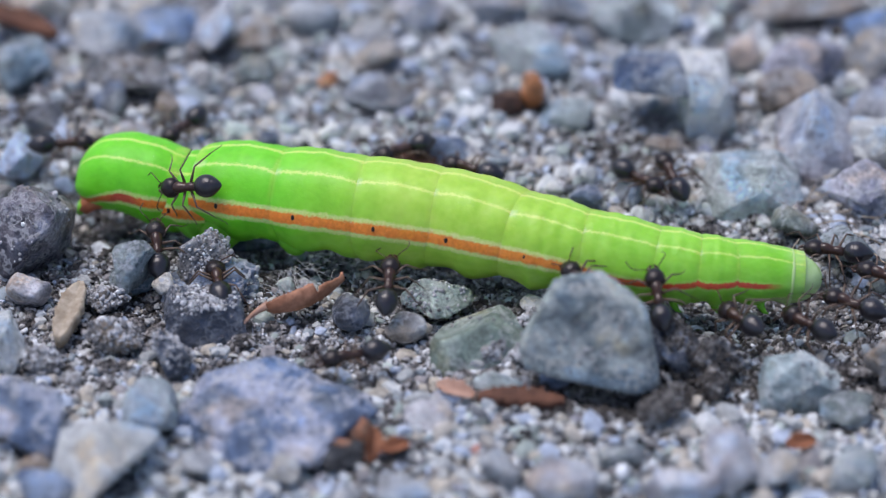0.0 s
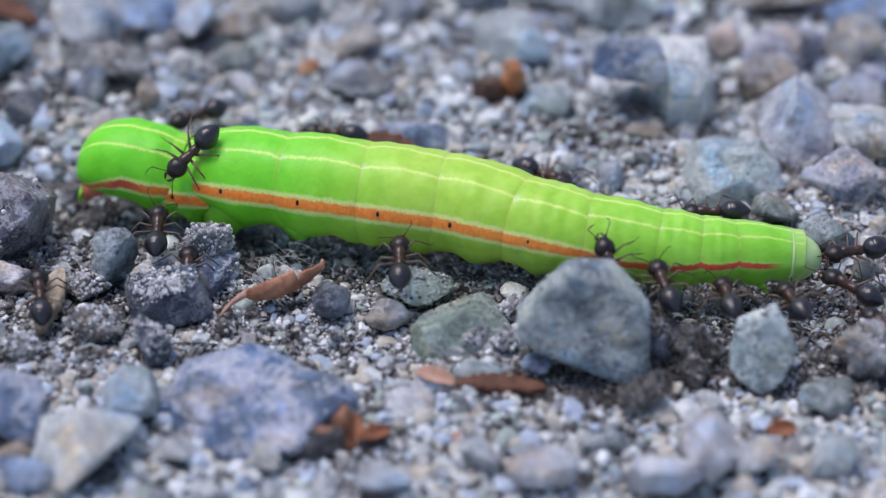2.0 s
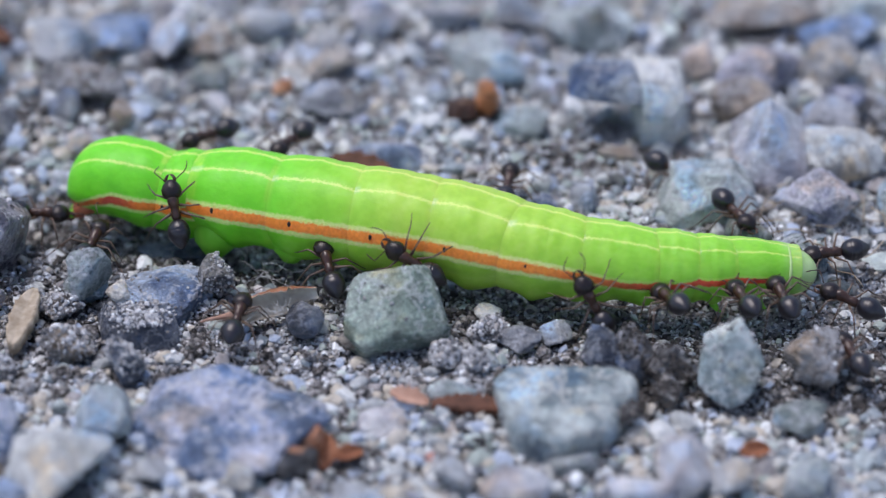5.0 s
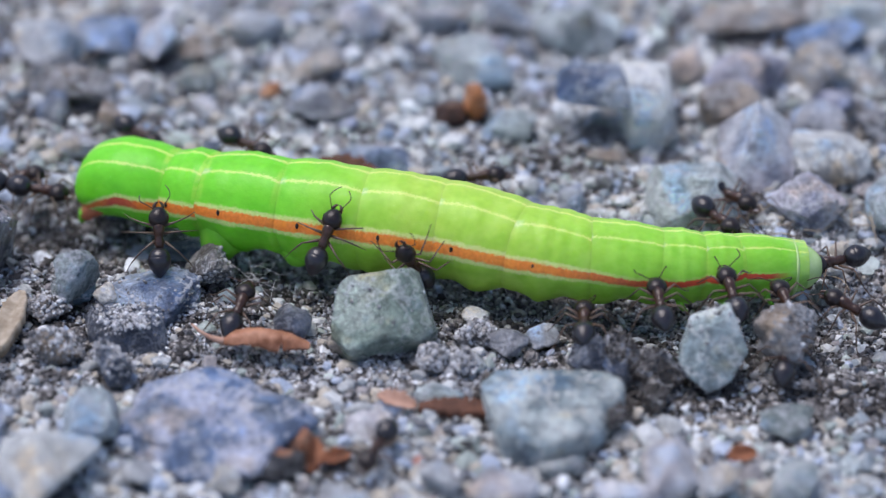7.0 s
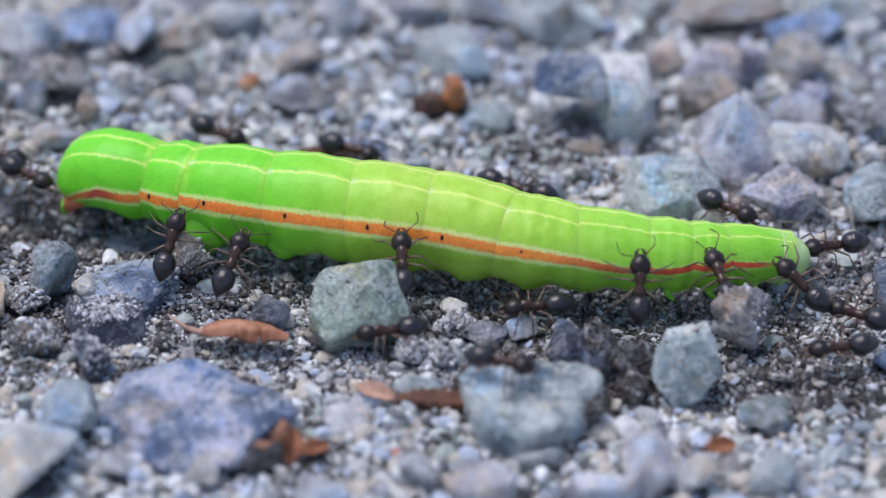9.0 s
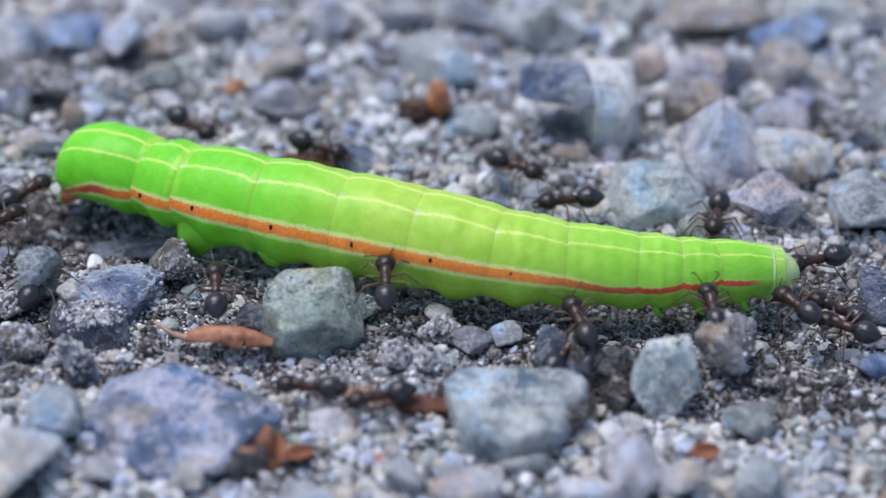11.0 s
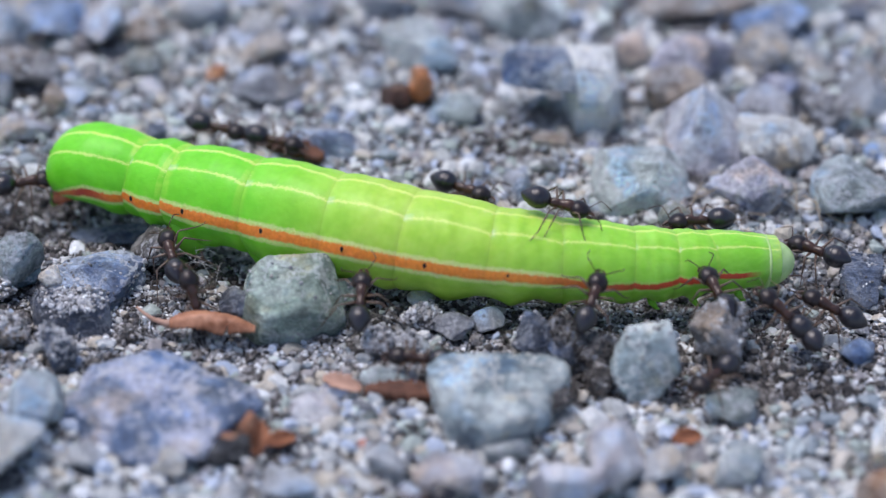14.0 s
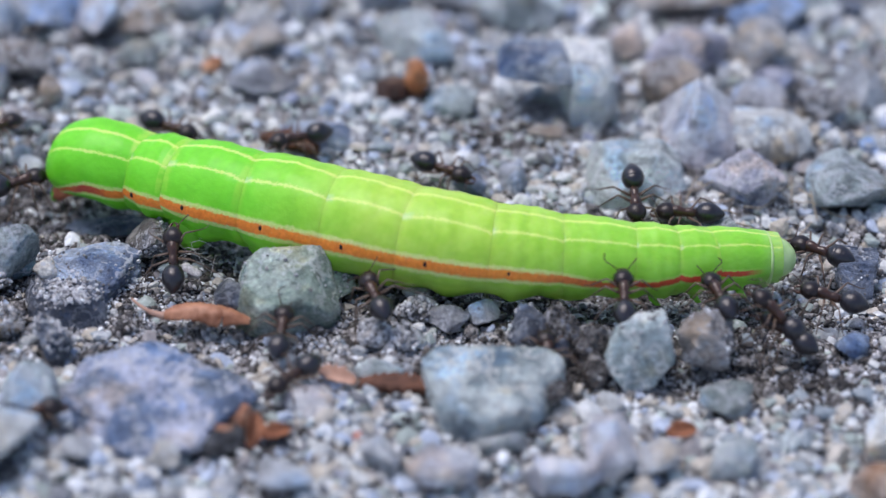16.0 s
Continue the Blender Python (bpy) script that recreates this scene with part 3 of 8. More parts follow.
def proleg_mesh(length, r):
    v, f = tube([(0, 0.25, 0.75), (0, -0.02, 0.15), (0, -0.15, -length * 0.55), (0.05, -0.1, -length * 0.85), (0.1, 0, -length)],
                [r * 1.9, r * 2.0, r * 1.6, r * 1.05, r * 0.65], 18)
    return mesh_of("proleg", np.array(v) * MM, f, PROLEG)


def build_caterpillar():
    body = new("caterpillar")
    tagged(body, "bright green caterpillar with an orange flank stripe", "caterpillar")
    rings = []
    spot, long_leg, short_leg = spot_mesh(), proleg_mesh(1.25, 0.72), proleg_mesh(0.8, 0.62)
    claw_v, claw_f = tube([(0, 0, 0.3), (0.1, -0.1, -0.25), (0.3, -0.1, -0.5), (0.5, 0, -0.6)], [0.3, 0.2, 0.12, 0.04], 10)
    true_leg = mesh_of("true_leg", np.array(claw_v) * MM, claw_f, PROLEG)
    for i in range(len(JOINTS) - 1):
        ring = part("body_ring", ring_mesh(i), body)
        rings.append(ring)
        s = (JOINTS[i] + JOINTS[i + 1]) / 2
        r = girth(s)
        if i in SPOTTED:
            for side in (-1, 1):
                part("spiracle", spot, ring, "small black breathing spot", pose((0.0 if i == 0 else -0.2 * (JOINTS[i + 1] - JOINTS[i]) * LENGTH) * MM, side * r * 1.078 * MM, 0.05 * MM))
        if i in (2, 3):
            for side in (-1, 1):
                part("proleg", long_leg if i == 2 else short_leg, ring, "fleshy green clasping leg", pose((-0.27 if i == 2 else -0.26) * LENGTH * (JOINTS[i + 1] - JOINTS[i]) * MM, side * 0.72 * MM, -r * 0.66 * MM, side * 8))
        if i in (8, 9, 10):
            for side in (-1, 1):
                part("true_leg", true_leg, ring, "short pointed green leg", pose(0, side * 0.6 * MM, -r * 0.85 * MM, side * 12))
        if i == 0:
            for side in (-1, 1):
                v, f = tube([(1.0, 0, 0.35), (0.4, 0, 0.10), (-0.15, 0, -0.35), (-0.4, 0, -0.75)], [0.55, 0.58, 0.46, 0.34], 16)
                clasp = part("clasper", mesh_of("clasper", np.array(v) * MM, f, CLASPER), ring, "reddish hind clasper with a green foot",
                             pose(-1.50 * MM, side * 1.05 * MM, -r * 0.52 * MM))
                v, f = tube([(0, 0, 0.25), (-0.12, 0, -0.05), (-0.3, 0, -0.4)], [0.34, 0.30, 0.16], 14)
                part("foot", mesh_of("foot", np.array(v) * MM, f, PROLEG), clasp, "pale green foot", pose(-0.36 * MM, 0, -0.66 * MM))
        if i == len(JOINTS) - 2:
            half = (JOINTS[i + 1] - JOINTS[i]) * LENGTH / 2
            v, f = ball(0, 0, 0, 1.62, 1.27, 1.32, 4, -0.10)
            cap = part("head", mesh_of("head", v * MM, f, HEADCAP), ring, "small glossy pale green head", pose((half - 0.08) * MM, 0, -0.1 * MM))
            rim = [(0.0, 1.30 * math.cos(w * 0.2244), 1.34 * math.sin(w * 0.2244)) for w in range(29)]
            v, f = tube(rim, [0.11] * 29, 8)
            part("collar", mesh_of("collar", np.array(v) * MM, f, COLLAR), ring, "pale collar behind the head", pose((half - 0.12) * MM, 0, -0.1 * MM))
            for side in (-1, 1):
                for n in range(3):
                    v, f = ball(0, 0, 0, 0.06, 0.06, 0.06, 2)
                    part("eye", mesh_of("eye", v * MM, f, SPOT), cap, "", pose((0.95 + 0.08 * n) * MM, side * (0.85 - 0.12 * n) * MM, (-0.25 - 0.2 * n) * MM))
            v, f = joined([ball(0, s2 * 0.16, 0, 0.22, 0.2, 0.24, 3) for s2 in (-1, 1)])
            part("jaw", mesh_of("jaw", np.array(v) * MM, f, ANT_BROWN), cap, "brown jaws", pose(0.95 * MM, 0, -0.92 * MM))
    return body, rings


SPOTTED = (0, 1, 2, 3, 4, 5, 6, 7)


# ---- ants ----
def build_ant():
    """A dark brown ant along +x, origin in its thorax; sizes in millimetres."""
    ant = new("ant")
    tagged(ant, "glossy dark brown ant tugging at the caterpillar", "ant", "ants")
    head = joined([ball(1.22, 0, 0.02, 0.53, 0.51, 0.43, 4, -0.14), ball(0.98, 0, -0.02, 0.28, 0.32, 0.25, 3)])
    h = part("head", mesh_of("head", np.array(head[0]) * MM, head[1], ANT_DARK), ant, "", pose(-0.20 * MM, 0, 0))
    for side in (-1, 1):
        part("eye", mesh_of("eye", ball(0, 0, 0, 0.10, 0.05, 0.10, 3)[0] * MM, ICO[3][1], SPOT), h, "small black compound eye",
             pose(1.26 * MM, side * 0.44 * MM, 0.14 * MM))
        jaw = tube([(1.58, side * 0.20, -0.10), (1.80, side * 0.22, -0.14), (1.95, side * 0.12, -0.16), (2.0, side * 0.02, -0.16)],
                   [0.10, 0.09, 0.06, 0.02], 8)
        part("mandible", mesh_of("mandible", np.array(jaw[0]) * MM, jaw[1], ANT_BROWN), h, "curved brown mandible")
    spine = [(0.90, 0.0, 0.10), (0.80, 0.02, 0.17), (0.66, 0.07, 0.255), (0.50, 0.09, 0.285), (0.32, 0.08, 0.265), (0.16, 0.06, 0.225), (0.04, 0.04, 0.20),
             (-0.10, 0.04, 0.215), (-0.28, 0.04, 0.235), (-0.44, 0.0, 0.21), (-0.55, -0.06, 0.13)]
    v, f = tube([(x, 0, z) for x, z, q in spine], [q for x, z, q in spine], 24)
    thorax = (np.array(v) * np.array([1, 1.05, 1.12]), f)
    part("thorax", mesh_of("thorax", np.array(thorax[0]) * MM, thorax[1], ANT_BROWN), ant, "reddish brown thorax")
    waist = joined([ball(-0.62, 0, -0.02, 0.12, 0.16, 0.25, 3), tube([(-0.45, 0, -0.08), (-0.8, 0, -0.06)], [0.09, 0.08], 8)])
    part("petiole", mesh_of("petiole", np.array(waist[0]) * MM, waist[1], ANT_BROWN), ant)
    g, gf = ball(0, 0, 0, 0.70, 0.58, 0.56, 5, 0.04)
    rad = 1 - 0.018 * (np.abs(np.sin((g[:, 0] + 0.1) * 5.2)) > 0.985) - 0.03 * np.exp(-((g[:, 0] % 0.42 - 0.21) / 0.02) ** 2)
    g = g * np.stack([np.ones(len(g)), rad, rad], 1)
    back = np.clip(-g[:, :1] / 0.70, 0, 1)
    g[:, 1:] *= 1 - 0.32 * back ** 2.5
    g[:, :1] -= 0.14 * back ** 3
    part("gaster", mesh_of("gaster", (g + np.array([-1.16, 0, 0.08])) * MM, gf, ANT_GASTER), ant, "shiny black-brown abdomen")
    limbs = []
    for side in (-1, 1):
        for n, (x, reach, back) in enumerate(((0.58, 1.25, 0.72), (0.22, 1.42, -0.10), (-0.12, 1.55, -1.12))):
            hip = Vector((x, side * 0.18, -0.12))
            knee = Vector((back * 0.42, side * reach * 0.52, 0.38))
            ankle = Vector((back * 0.85, side * reach * 0.95, -0.45))
            toe = Vector((back * 1.15, side * reach * 1.15, -0.80))
            v, f = joined([tube([(0, 0, 0), knee * 0.25, knee * 0.6, knee], [0.072, 0.080, 0.058, 0.040], 8),
                           tube([knee, knee.lerp(ankle, 0.4), ankle], [0.040, 0.045, 0.030], 7),
                           tube([ankle, ankle.lerp(toe, 0.5) + Vector((0, 0, -0.02)), toe, toe + Vector((back * 0.12, side * 0.1, 0.0))],
                                [0.027, 0.022, 0.018, 0.011], 6)])
            leg = part("leg", mesh_of("leg", np.array(v) * MM, f, ANT_LEG), ant, "", pose(hip.x * MM, hip.y * MM, hip.z * MM))
            limbs.append((leg, side, n))
    for side in (-1, 1):
        v, f = joined([tube([(0, 0, 0), (0.28, side * 0.34, 0.18), (0.50, side * 0.60, 0.27)], [0.028, 0.024, 0.028], 7),
                       tube([(0.50, side * 0.60, 0.27), (0.72, side * 0.64, 0.16), (0.96, side * 0.60, 0.05), (1.16, side * 0.52, -0.03)],
                            [0.022, 0.024, 0.027, 0.021], 7)])
        part("antenna", mesh_of("antenna", np.array(v) * MM, f, ANT_BROWN), ant, "thin elbowed antenna", pose(1.40 * MM, side * 0.16 * MM, 0.10 * MM))
    return ant


def step_legs(ant, busy, phase):
    """Swing the legs and antennae of an ant, three and three, in its own space; busy is the swing in degrees."""
    n = 0
    for ob in ant.children:
        kind = ob.name.split(".")[0]
        if kind not in ("leg", "antenna"):
            continue
        rest = ob.matrix_basis.copy()
        if kind == "antenna":
            rest = rest @ pose(0, 0, 0, 14 * math.sin(phase * 1.3 + n), 18 + 22 * math.sin(phase * 2.3 + n * 1.9), 20 * math.sin(phase * 3.1 + n * 2.2))
        rows = []
        swing = busy if kind == "leg" else busy * 0.8 + 8
        for k in range(41):
            t = k * 0.4
            w = t * (2.1 if kind == "antenna" else 2.6) + phase * 1.7 + math.pi * ((n % 2) if kind == "leg" else 0.3 * n)
            rows.append((t, rest @ pose(0, 0, 0, swing * 0.35 * math.cos(w), swing * 0.2 * math.sin(w * 0.7), swing * math.sin(w))))
        walk(ob, rows)
        n += 1


# ---- small litter ----
def blade(name, label, category, mat, length, width, curl, seed, x, y, z, rx, ry, rz, twist=0.3, thick=0.09, ragged=0.25):
    """A curled flake of dry leaf or bark with thickness; millimetres."""
    rng = np.random.default_rng(seed)
    n, w = 28, 9
    top, low = [], []
    edge1, edge2 = 1 + ragged * rng.normal(size=n + 1) * 0.4, 1 + ragged * rng.normal(size=n + 1) * 0.4
    for i in range(n + 1):
        k = i / n
        half = width / 2 * (math.sin(math.pi * min(1, k * 0.93 + 0.04)) ** 0.6)
        for j in range(w + 1):
            q = (j / w * 2 - 1)
            lat = q * half * (edge1[i] if q < 0 else edge2[i])
            up = curl * (lat ** 2) / max(width, 0.1) + twist * math.sin(k * 3.0) * length * 0.12 - 0.10 * math.exp(-(q / 0.12) ** 2)
            up += 0.018 * math.sin(k * 23 + q * 4 + seed)
            top.append(((k - 0.5) * length, lat, up + thick / 2))
            low.append(((k - 0.5) * length, lat, up - thick / 2))
    vs = top + low
    c = len(top)
    fs = []
    for i in range(n):
        for j in range(w):
            a = i * (w + 1) + j
            fs.append((a, a + w + 1, a + w + 2, a + 1))
            fs.append((c + a, c + a + 1, c + a + w + 2, c + a + w + 1))
    for i in range(n):
        for j, flip in ((0, 0), (w, 1)):
            a, b = i * (w + 1) + j, (i + 1) * (w + 1) + j
            fs.append((a, c + a, c + b, b) if not flip else (a, b, c + b, c + a))
    for j in range(w):
        for i, flip in ((0, 1), (n, 0)):
            a = i * (w + 1) + j
            fs.append((a, a + 1, c + a + 1, c + a) if flip else (a, c + a, c + a + 1, a + 1))
    ob = new(name, mesh_of(name, np.array(vs) * MM, fs, mat))
    ob.matrix_basis = pose(x * MM, y * MM, z * MM, rx, ry, rz)
    return tagged(ob, label, category)


def husk(at):
    """A hollow boat-shaped seed husk, open along +z, torn across one wall, with a stalk and silky hairs; millimetres."""
    rng = np.random.default_rng(41)
    n, w, skin = 60, 16, 0.05
    outer, inner = [], []
    for i in range(n + 1):
        x = -2.0 + 4.2 * i / n
        k = (x + 2.0) / 4.2
        r = 0.14 + 0.58 * math.sin(math.pi * min(1.0, 0.05 + 0.86 * k ** 0.8)) ** 0.75 * (1 - 0.35 * max(0.0, k - 0.75) / 0.25)
        near = 98 if x < 0.55 else 80
        near -= 50 * math.exp(-((x - 0.62) / 0.04) ** 2)
        near += 35 * max(0.0, (x - 1.9) / 0.3)
        far = 92 + 10 * math.sin(x * 2.1) - 55 * math.exp(-((x - 0.85) / 0.05) ** 2)
        near += rng.normal() * 2.5
        far += rng.normal() * 3
        for j in range(w + 1):
            phi = math.radians(-near + (near + far) * j / w)
            rr = r * (1 + 0.025 * math.sin(7 * phi + 3 * x) + 0.02 * math.sin(11 * x + phi * 2))
            lift = 0.015 * x * x
            for side, q in ((outer, rr), (inner, rr - skin)):
                side.append((x, math.sin(phi) * q, lift - math.cos(phi) * q * 1.05))
    c = len(outer)
    fs, tone = [], []
    for i in range(n):
        for j in range(w):
            a = i * (w + 1) + j
            fs += [(a, a + w + 1, a + w + 2, a + 1), (c + a, c + a + 1, c + a + w + 2, c + a + w + 1)]
            tone += [0, 1]
        a, b = i * (w + 1), (i + 1) * (w + 1)
        fs += [(a, c + a, c + b, b), (a + w, b + w, c + b + w, c + a + w)]
        tone += [1, 1]
    for j in range(w):
        for a in (j, n * (w + 1) + j):
            fs.append((a, a + 1, c + a + 1, c + a))
            tone.append(1)
    ob = new("seed_husk", mesh_of("seed_husk", np.array(outer + inner) * MM, fs, HUSK))
    ob.data.materials.append(HUSK_INSIDE)
    for face, m in zip(ob.data.polygons, tone):
        face.material_index = m
    v, f = tube([(-1.8, 0, 0.05), (-2.3, 0.05, 0.0), (-2.8, 0.0, -0.12), (-3.3, -0.12, -0.35), (-3.7, -0.3, -0.6)], [0.24, 0.17, 0.12, 0.09, 0.05], 9)
    part("stalk", mesh_of("stalk", np.array(v) * MM, f, LEAF_PALE), ob, "thin tan bent stalk")
    for _ in range(16):
        x, y, dx = rng.uniform(-1.3, 0.9), rng.uniform(-0.1, 0.3), rng.normal(0.0, 0.35)
        bend = rng.normal(0, 0.25)
        v, f = tube([(x + dx * t + bend * t * t, y + 0.2 * t, 0.2 + 1.1 * t - 0.15 * t * t) for t in (0, 0.5, 1.0, 1.5)], [0.013, 0.012, 0.011, 0.008], 5)
        part("silk_hair", mesh_of("silk_hair", np.array(v) * MM, f, HAIR), ob, "fine pale silky hair")
    ob.matrix_basis = pose(*(at * 0.001), -52, -9, 24)
    return tagged(ob, "hollow rusty seed husk, cream inside, torn across", "seed husk")


def strand(name, label, category, mat, points, r):
    v, f = tube(points, [r * (1 - 0.5 * i / len(points)) for i in range(len(points))], 7)
    ob = new(name, mesh_of(name, np.array(v) * MM, f, mat))
    return tagged(ob, label, category)


# ---- ground ----
build_ground()

# ---- stones that can be told apart ----
cut_stone('blue slate block, dark and hollow below', 11.35, 11.9, 2.15, ((-1, 0, 0.25, 2.7), (-0.6, -0.35, 0.7, 2.2), (0, 0.1, 1, 1.3), (0.05, -0.8, 0.6, 1.5), (-0.1, -0.4, -0.9, 0.25), (1, 0.1, 0, 2.4), (0, 1, 0, 2.1), (0, 0, -1, 2.2), (-0.8, 0, -0.6, 1.7), (0.1, -0.45, 0.9, 1.5), (-0.7, -0.6, 0.3, 2.2), (-0.75, 0, 0.65, 2.0)), 'slate', 11, cuts=3)
cut_stone('pale grey stone against a blue stone', 13.55, 12.0, 1.9, ((1, 0, 0.15, 1.65), (0.7, -0.4, 0.6, 1.95), (-1, -0.15, 0, 0.9), (0.1, 0.1, 1, 1.65), (0.15, -0.85, 0.5, 1.95), (0.05, -0.95, -0.25, 2.0), (0, 1, 0, 2.2), (0, 0, -1, 2.2), (0.8, -0.6, 0, 2.0), (0.2, -0.5, 0.8, 2.0), (0.75, 0, 0.65, 1.8), (0.5, -0.3, 0.8, 1.95)), 'white', 12, cuts=4)
stone('pale green-grey rounded stone among smaller gravel', 11.14, 21.02, 0.93, 3.03, 1.93, 1.45, 0, 'jade', 13)
stone('brownish weathered stone half buried in grit', 19.79, 22.84, 0.67, 3.54, 1.40, 1.05, 0, 'tan', 14)
stone('purple-grey rounded stone lying on sandy soil', 19.46, 16.70, 1.05, 2.61, 2.15, 1.61, 0, 'purple', 15)
stone('pale lilac pebble among smaller gravel', 16.34, 17.90, 0.66, 1.19, 1.35, 1.01, 0, 'lilac', 16, level=4)
cut_stone('pale lilac pointed stone half buried in grit', 19.35, 8.3, 1.4, ((-0.8, -0.25, 0.5, 1.35), (0.72, -0.3, 0.6, 1.5), (0.1, -0.9, 0.4, 1.6), (0, 0.9, 0.45, 1.6), (-1, 0, 0, 1.9), (1, 0, 0, 2.0), (0, 0, -1, 1.6)), 'lilac', 17, cuts=4)
stone('smooth whitish pebble lying on sandy soil', 23.02, 8.35, 0.95, 2.55, 1.75, 1.38, -28, 'white', 18, cuts=6, lo=0.74, rough=0.02)
stone('tan smooth pebble among smaller gravel', 18.45, 13.52, 0.69, 1.80, 1.39, 1.04, 0, 'tan', 19)
cut_stone('pale green broken stone with white crystals', 16.06, 4.63, 0.98, ((-1, -0.1, 0.35, 2.1), (1, 0, 0.3, 2.2), (-0.3, -0.65, 0.7, 1.35), (0.45, -0.7, 0.5, 1.55), (0, 0.2, 1, 1.25), (0, 1, 0.2, 1.7), (0.1, -1, 0, 1.7), (0, 0, -1, 1.2), (0.7, 0.1, 0.75, 1.7)), 'jade', 20, cuts=5)
stone('purple-grey rough pebble lying on sandy soil', 21.63, 3.96, 0.98, 2.41, 1.91, 1.43, 0, 'purple', 21)
stone('translucent pale green pebble among smaller gravel', 20.20, -0.47, 0.50, 1.66, 1.35, 1.01, 0, 'jade', 22, level=4)
stone('green-grey stone chip half buried in grit', 17.98, 1.70, 0.57, 1.30, 1.17, 0.88, 0, 'green', 23, cuts=7, level=4)
stone('grey pebble lying on sandy soil', 22.93, 11.71, 0.66, 1.66, 1.32, 0.99, 0, 'grey', 24, level=4)
stone('pale green flat pebble among smaller gravel', 6.73, 11.53, 0.51, 1.68, 1.02, 0.76, 0, 'jade', 25, level=4)
stone('pale blue-green stone half buried in grit', 4.79, 17.01, 0.86, 2.39, 1.74, 1.31, 0, 'jade', 26)
stone('bright orange stone crumb lying on sandy soil', 4.72, 13.66, 0.80, 0.78, 0.9, 1.1, 0, 'orange', 27, level=4, cuts=6, lo=0.72)
stone('rusty orange stone crumb among smaller gravel', 3.40, 13.23, 0.37, 0.95, 0.75, 0.56, 0, 'rust', 28, level=4)
stone('yellowish stone crumb half buried in grit', 3.31, 16.63, 0.27, 0.42, 0.54, 0.41, 0, 'tan', 29, level=3)
stone('cream-coloured flat pebble lying on sandy soil', 11.70, 8.90, 0.42, 1.26, 0.84, 0.63, 0, 'tan', 30, level=4)
stone('small blue-grey pebble among smaller gravel', 7.22, 4.10, 0.41, 1.04, 0.89, 0.67, 0, 'blue', 31, level=4)
stone('small grey pebble half buried in grit', 9.79, 4.23, 0.59, 0.99, 1.18, 0.89, 0, 'grey', 32, level=4)
stone('pale bluish stone lying on sandy soil', -22.50, 15.68, 1.07, 1.45, 2.17, 1.63, 0, 'jade', 33)
stone('blue-grey rounded stone among smaller gravel', -15.38, 20.29, 0.96, 2.00, 1.99, 1.49, 0, 'blue', 34)
stone('lilac-grey stone half buried in grit', -12.39, 19.54, 0.99, 1.36, 2.04, 1.53, 0, 'lilac', 35)
stone('pale grey stone lying on sandy soil', -18.60, 18.81, 0.90, 2.41, 1.86, 1.40, 0, 'pale', 36)
stone('rusty brown stone among smaller gravel', -22.74, 21.70, 0.79, 1.81, 1.64, 1.23, 0, 'tan', 37)
grained = stone('dark weathered ridge of stone', -16.58, 15.14, 0.67, 3.27, 1.71, 1.02, -12, 'clod', 38, cuts=7)
crust(grained, 38, 300)
stone('dark blue pebble lying on sandy soil', -17.82, 13.26, 0.63, 0.95, 1.27, 0.95, 0, 'blue', 39, level=4)
stone('small tan stone chip among smaller gravel', -14.70, 11.78, 0.69, 0.74, 0.87, 1.04, 0, 'tan', 40, level=4, cuts=7)
stone('peach-coloured pebble half buried in grit', -9.88, 19.14, 0.55, 1.31, 1.13, 0.85, 0, 'tan', 41, level=4)
stone('small ochre crumb lying on sandy soil', -6.14, 15.37, 0.29, 0.67, 0.60, 0.45, 0, 'orange', 42, level=3)
stone('flat blue-grey stone among smaller gravel', -3.82, 13.98, 0.45, 2.25, 1.35, 0.67, 0, 'grey', 43)
stone('blue slate piece behind the caterpillar', -0.68, 8.53, 0.56, 2.31, 1.38, 0.83, 0, 'blue', 44)
stone('green-grey pebble lying on sandy soil', -10.17, 16.02, 0.53, 1.17, 1.08, 0.81, 0, 'green', 45, level=4)
stone('tan pebble among smaller gravel', -3.80, 17.64, 0.46, 1.35, 0.94, 0.71, 0, 'tan', 46, level=4)
stone('pale stone half buried in grit', -7.58, 21.56, 0.69, 2.06, 1.43, 1.07, 0, 'pale', 47, level=4)
stone('lilac pebble lying on sandy soil', -1.06, 22.16, 0.69, 1.72, 1.43, 1.07, 0, 'lilac', 48, level=4)
stone('grey pebble among smaller gravel', 2.84, 22.38, 0.64, 1.89, 1.33, 1.00, 0, 'grey', 49, level=4)
stone('pale pebble half buried in grit', 6.64, 21.93, 0.74, 1.80, 1.53, 1.15, 0, 'pale', 50, level=4)
stone('pale grey rounded stone lying on sandy soil', 23.05, 16.73, 0.98, 2.03, 2.01, 1.51, 0, 'pale', 51)
stone('pale green-grey stone among smaller gravel', 25.56, 22.06, 0.84, 2.59, 1.75, 1.31, 0, 'jade', 52)
stone('pale pebble behind the tail', -16.03, 9.90, 0.42, 1.48, 0.92, 0.69, 0, 'lilac', 53, level=4)
stone('grey pebble lying on sandy soil', -21.21, 11.55, 0.63, 1.16, 1.28, 0.96, 0, 'grey', 54, level=4)
stone('pale lilac stone among smaller gravel', -22.06, 7.58, 0.57, 1.14, 1.65, 1.24, 0, 'lilac', 55, level=4)
stone('pale green crystalline stone half buried in grit', 26.96, 3.36, 1.15, 2.41, 2.23, 1.68, 0, 'jade', 56)
stone('purple-grey pebble lying on sandy soil', 24.00, 13.71, 0.64, 1.34, 1.29, 0.97, 0, 'purple', 57, level=4)
grained = stone('dark soil lump among smaller gravel', 26.18, 11.24, 0.64, 1.33, 1.28, 0.96, 0, 'clod', 58, level=4)
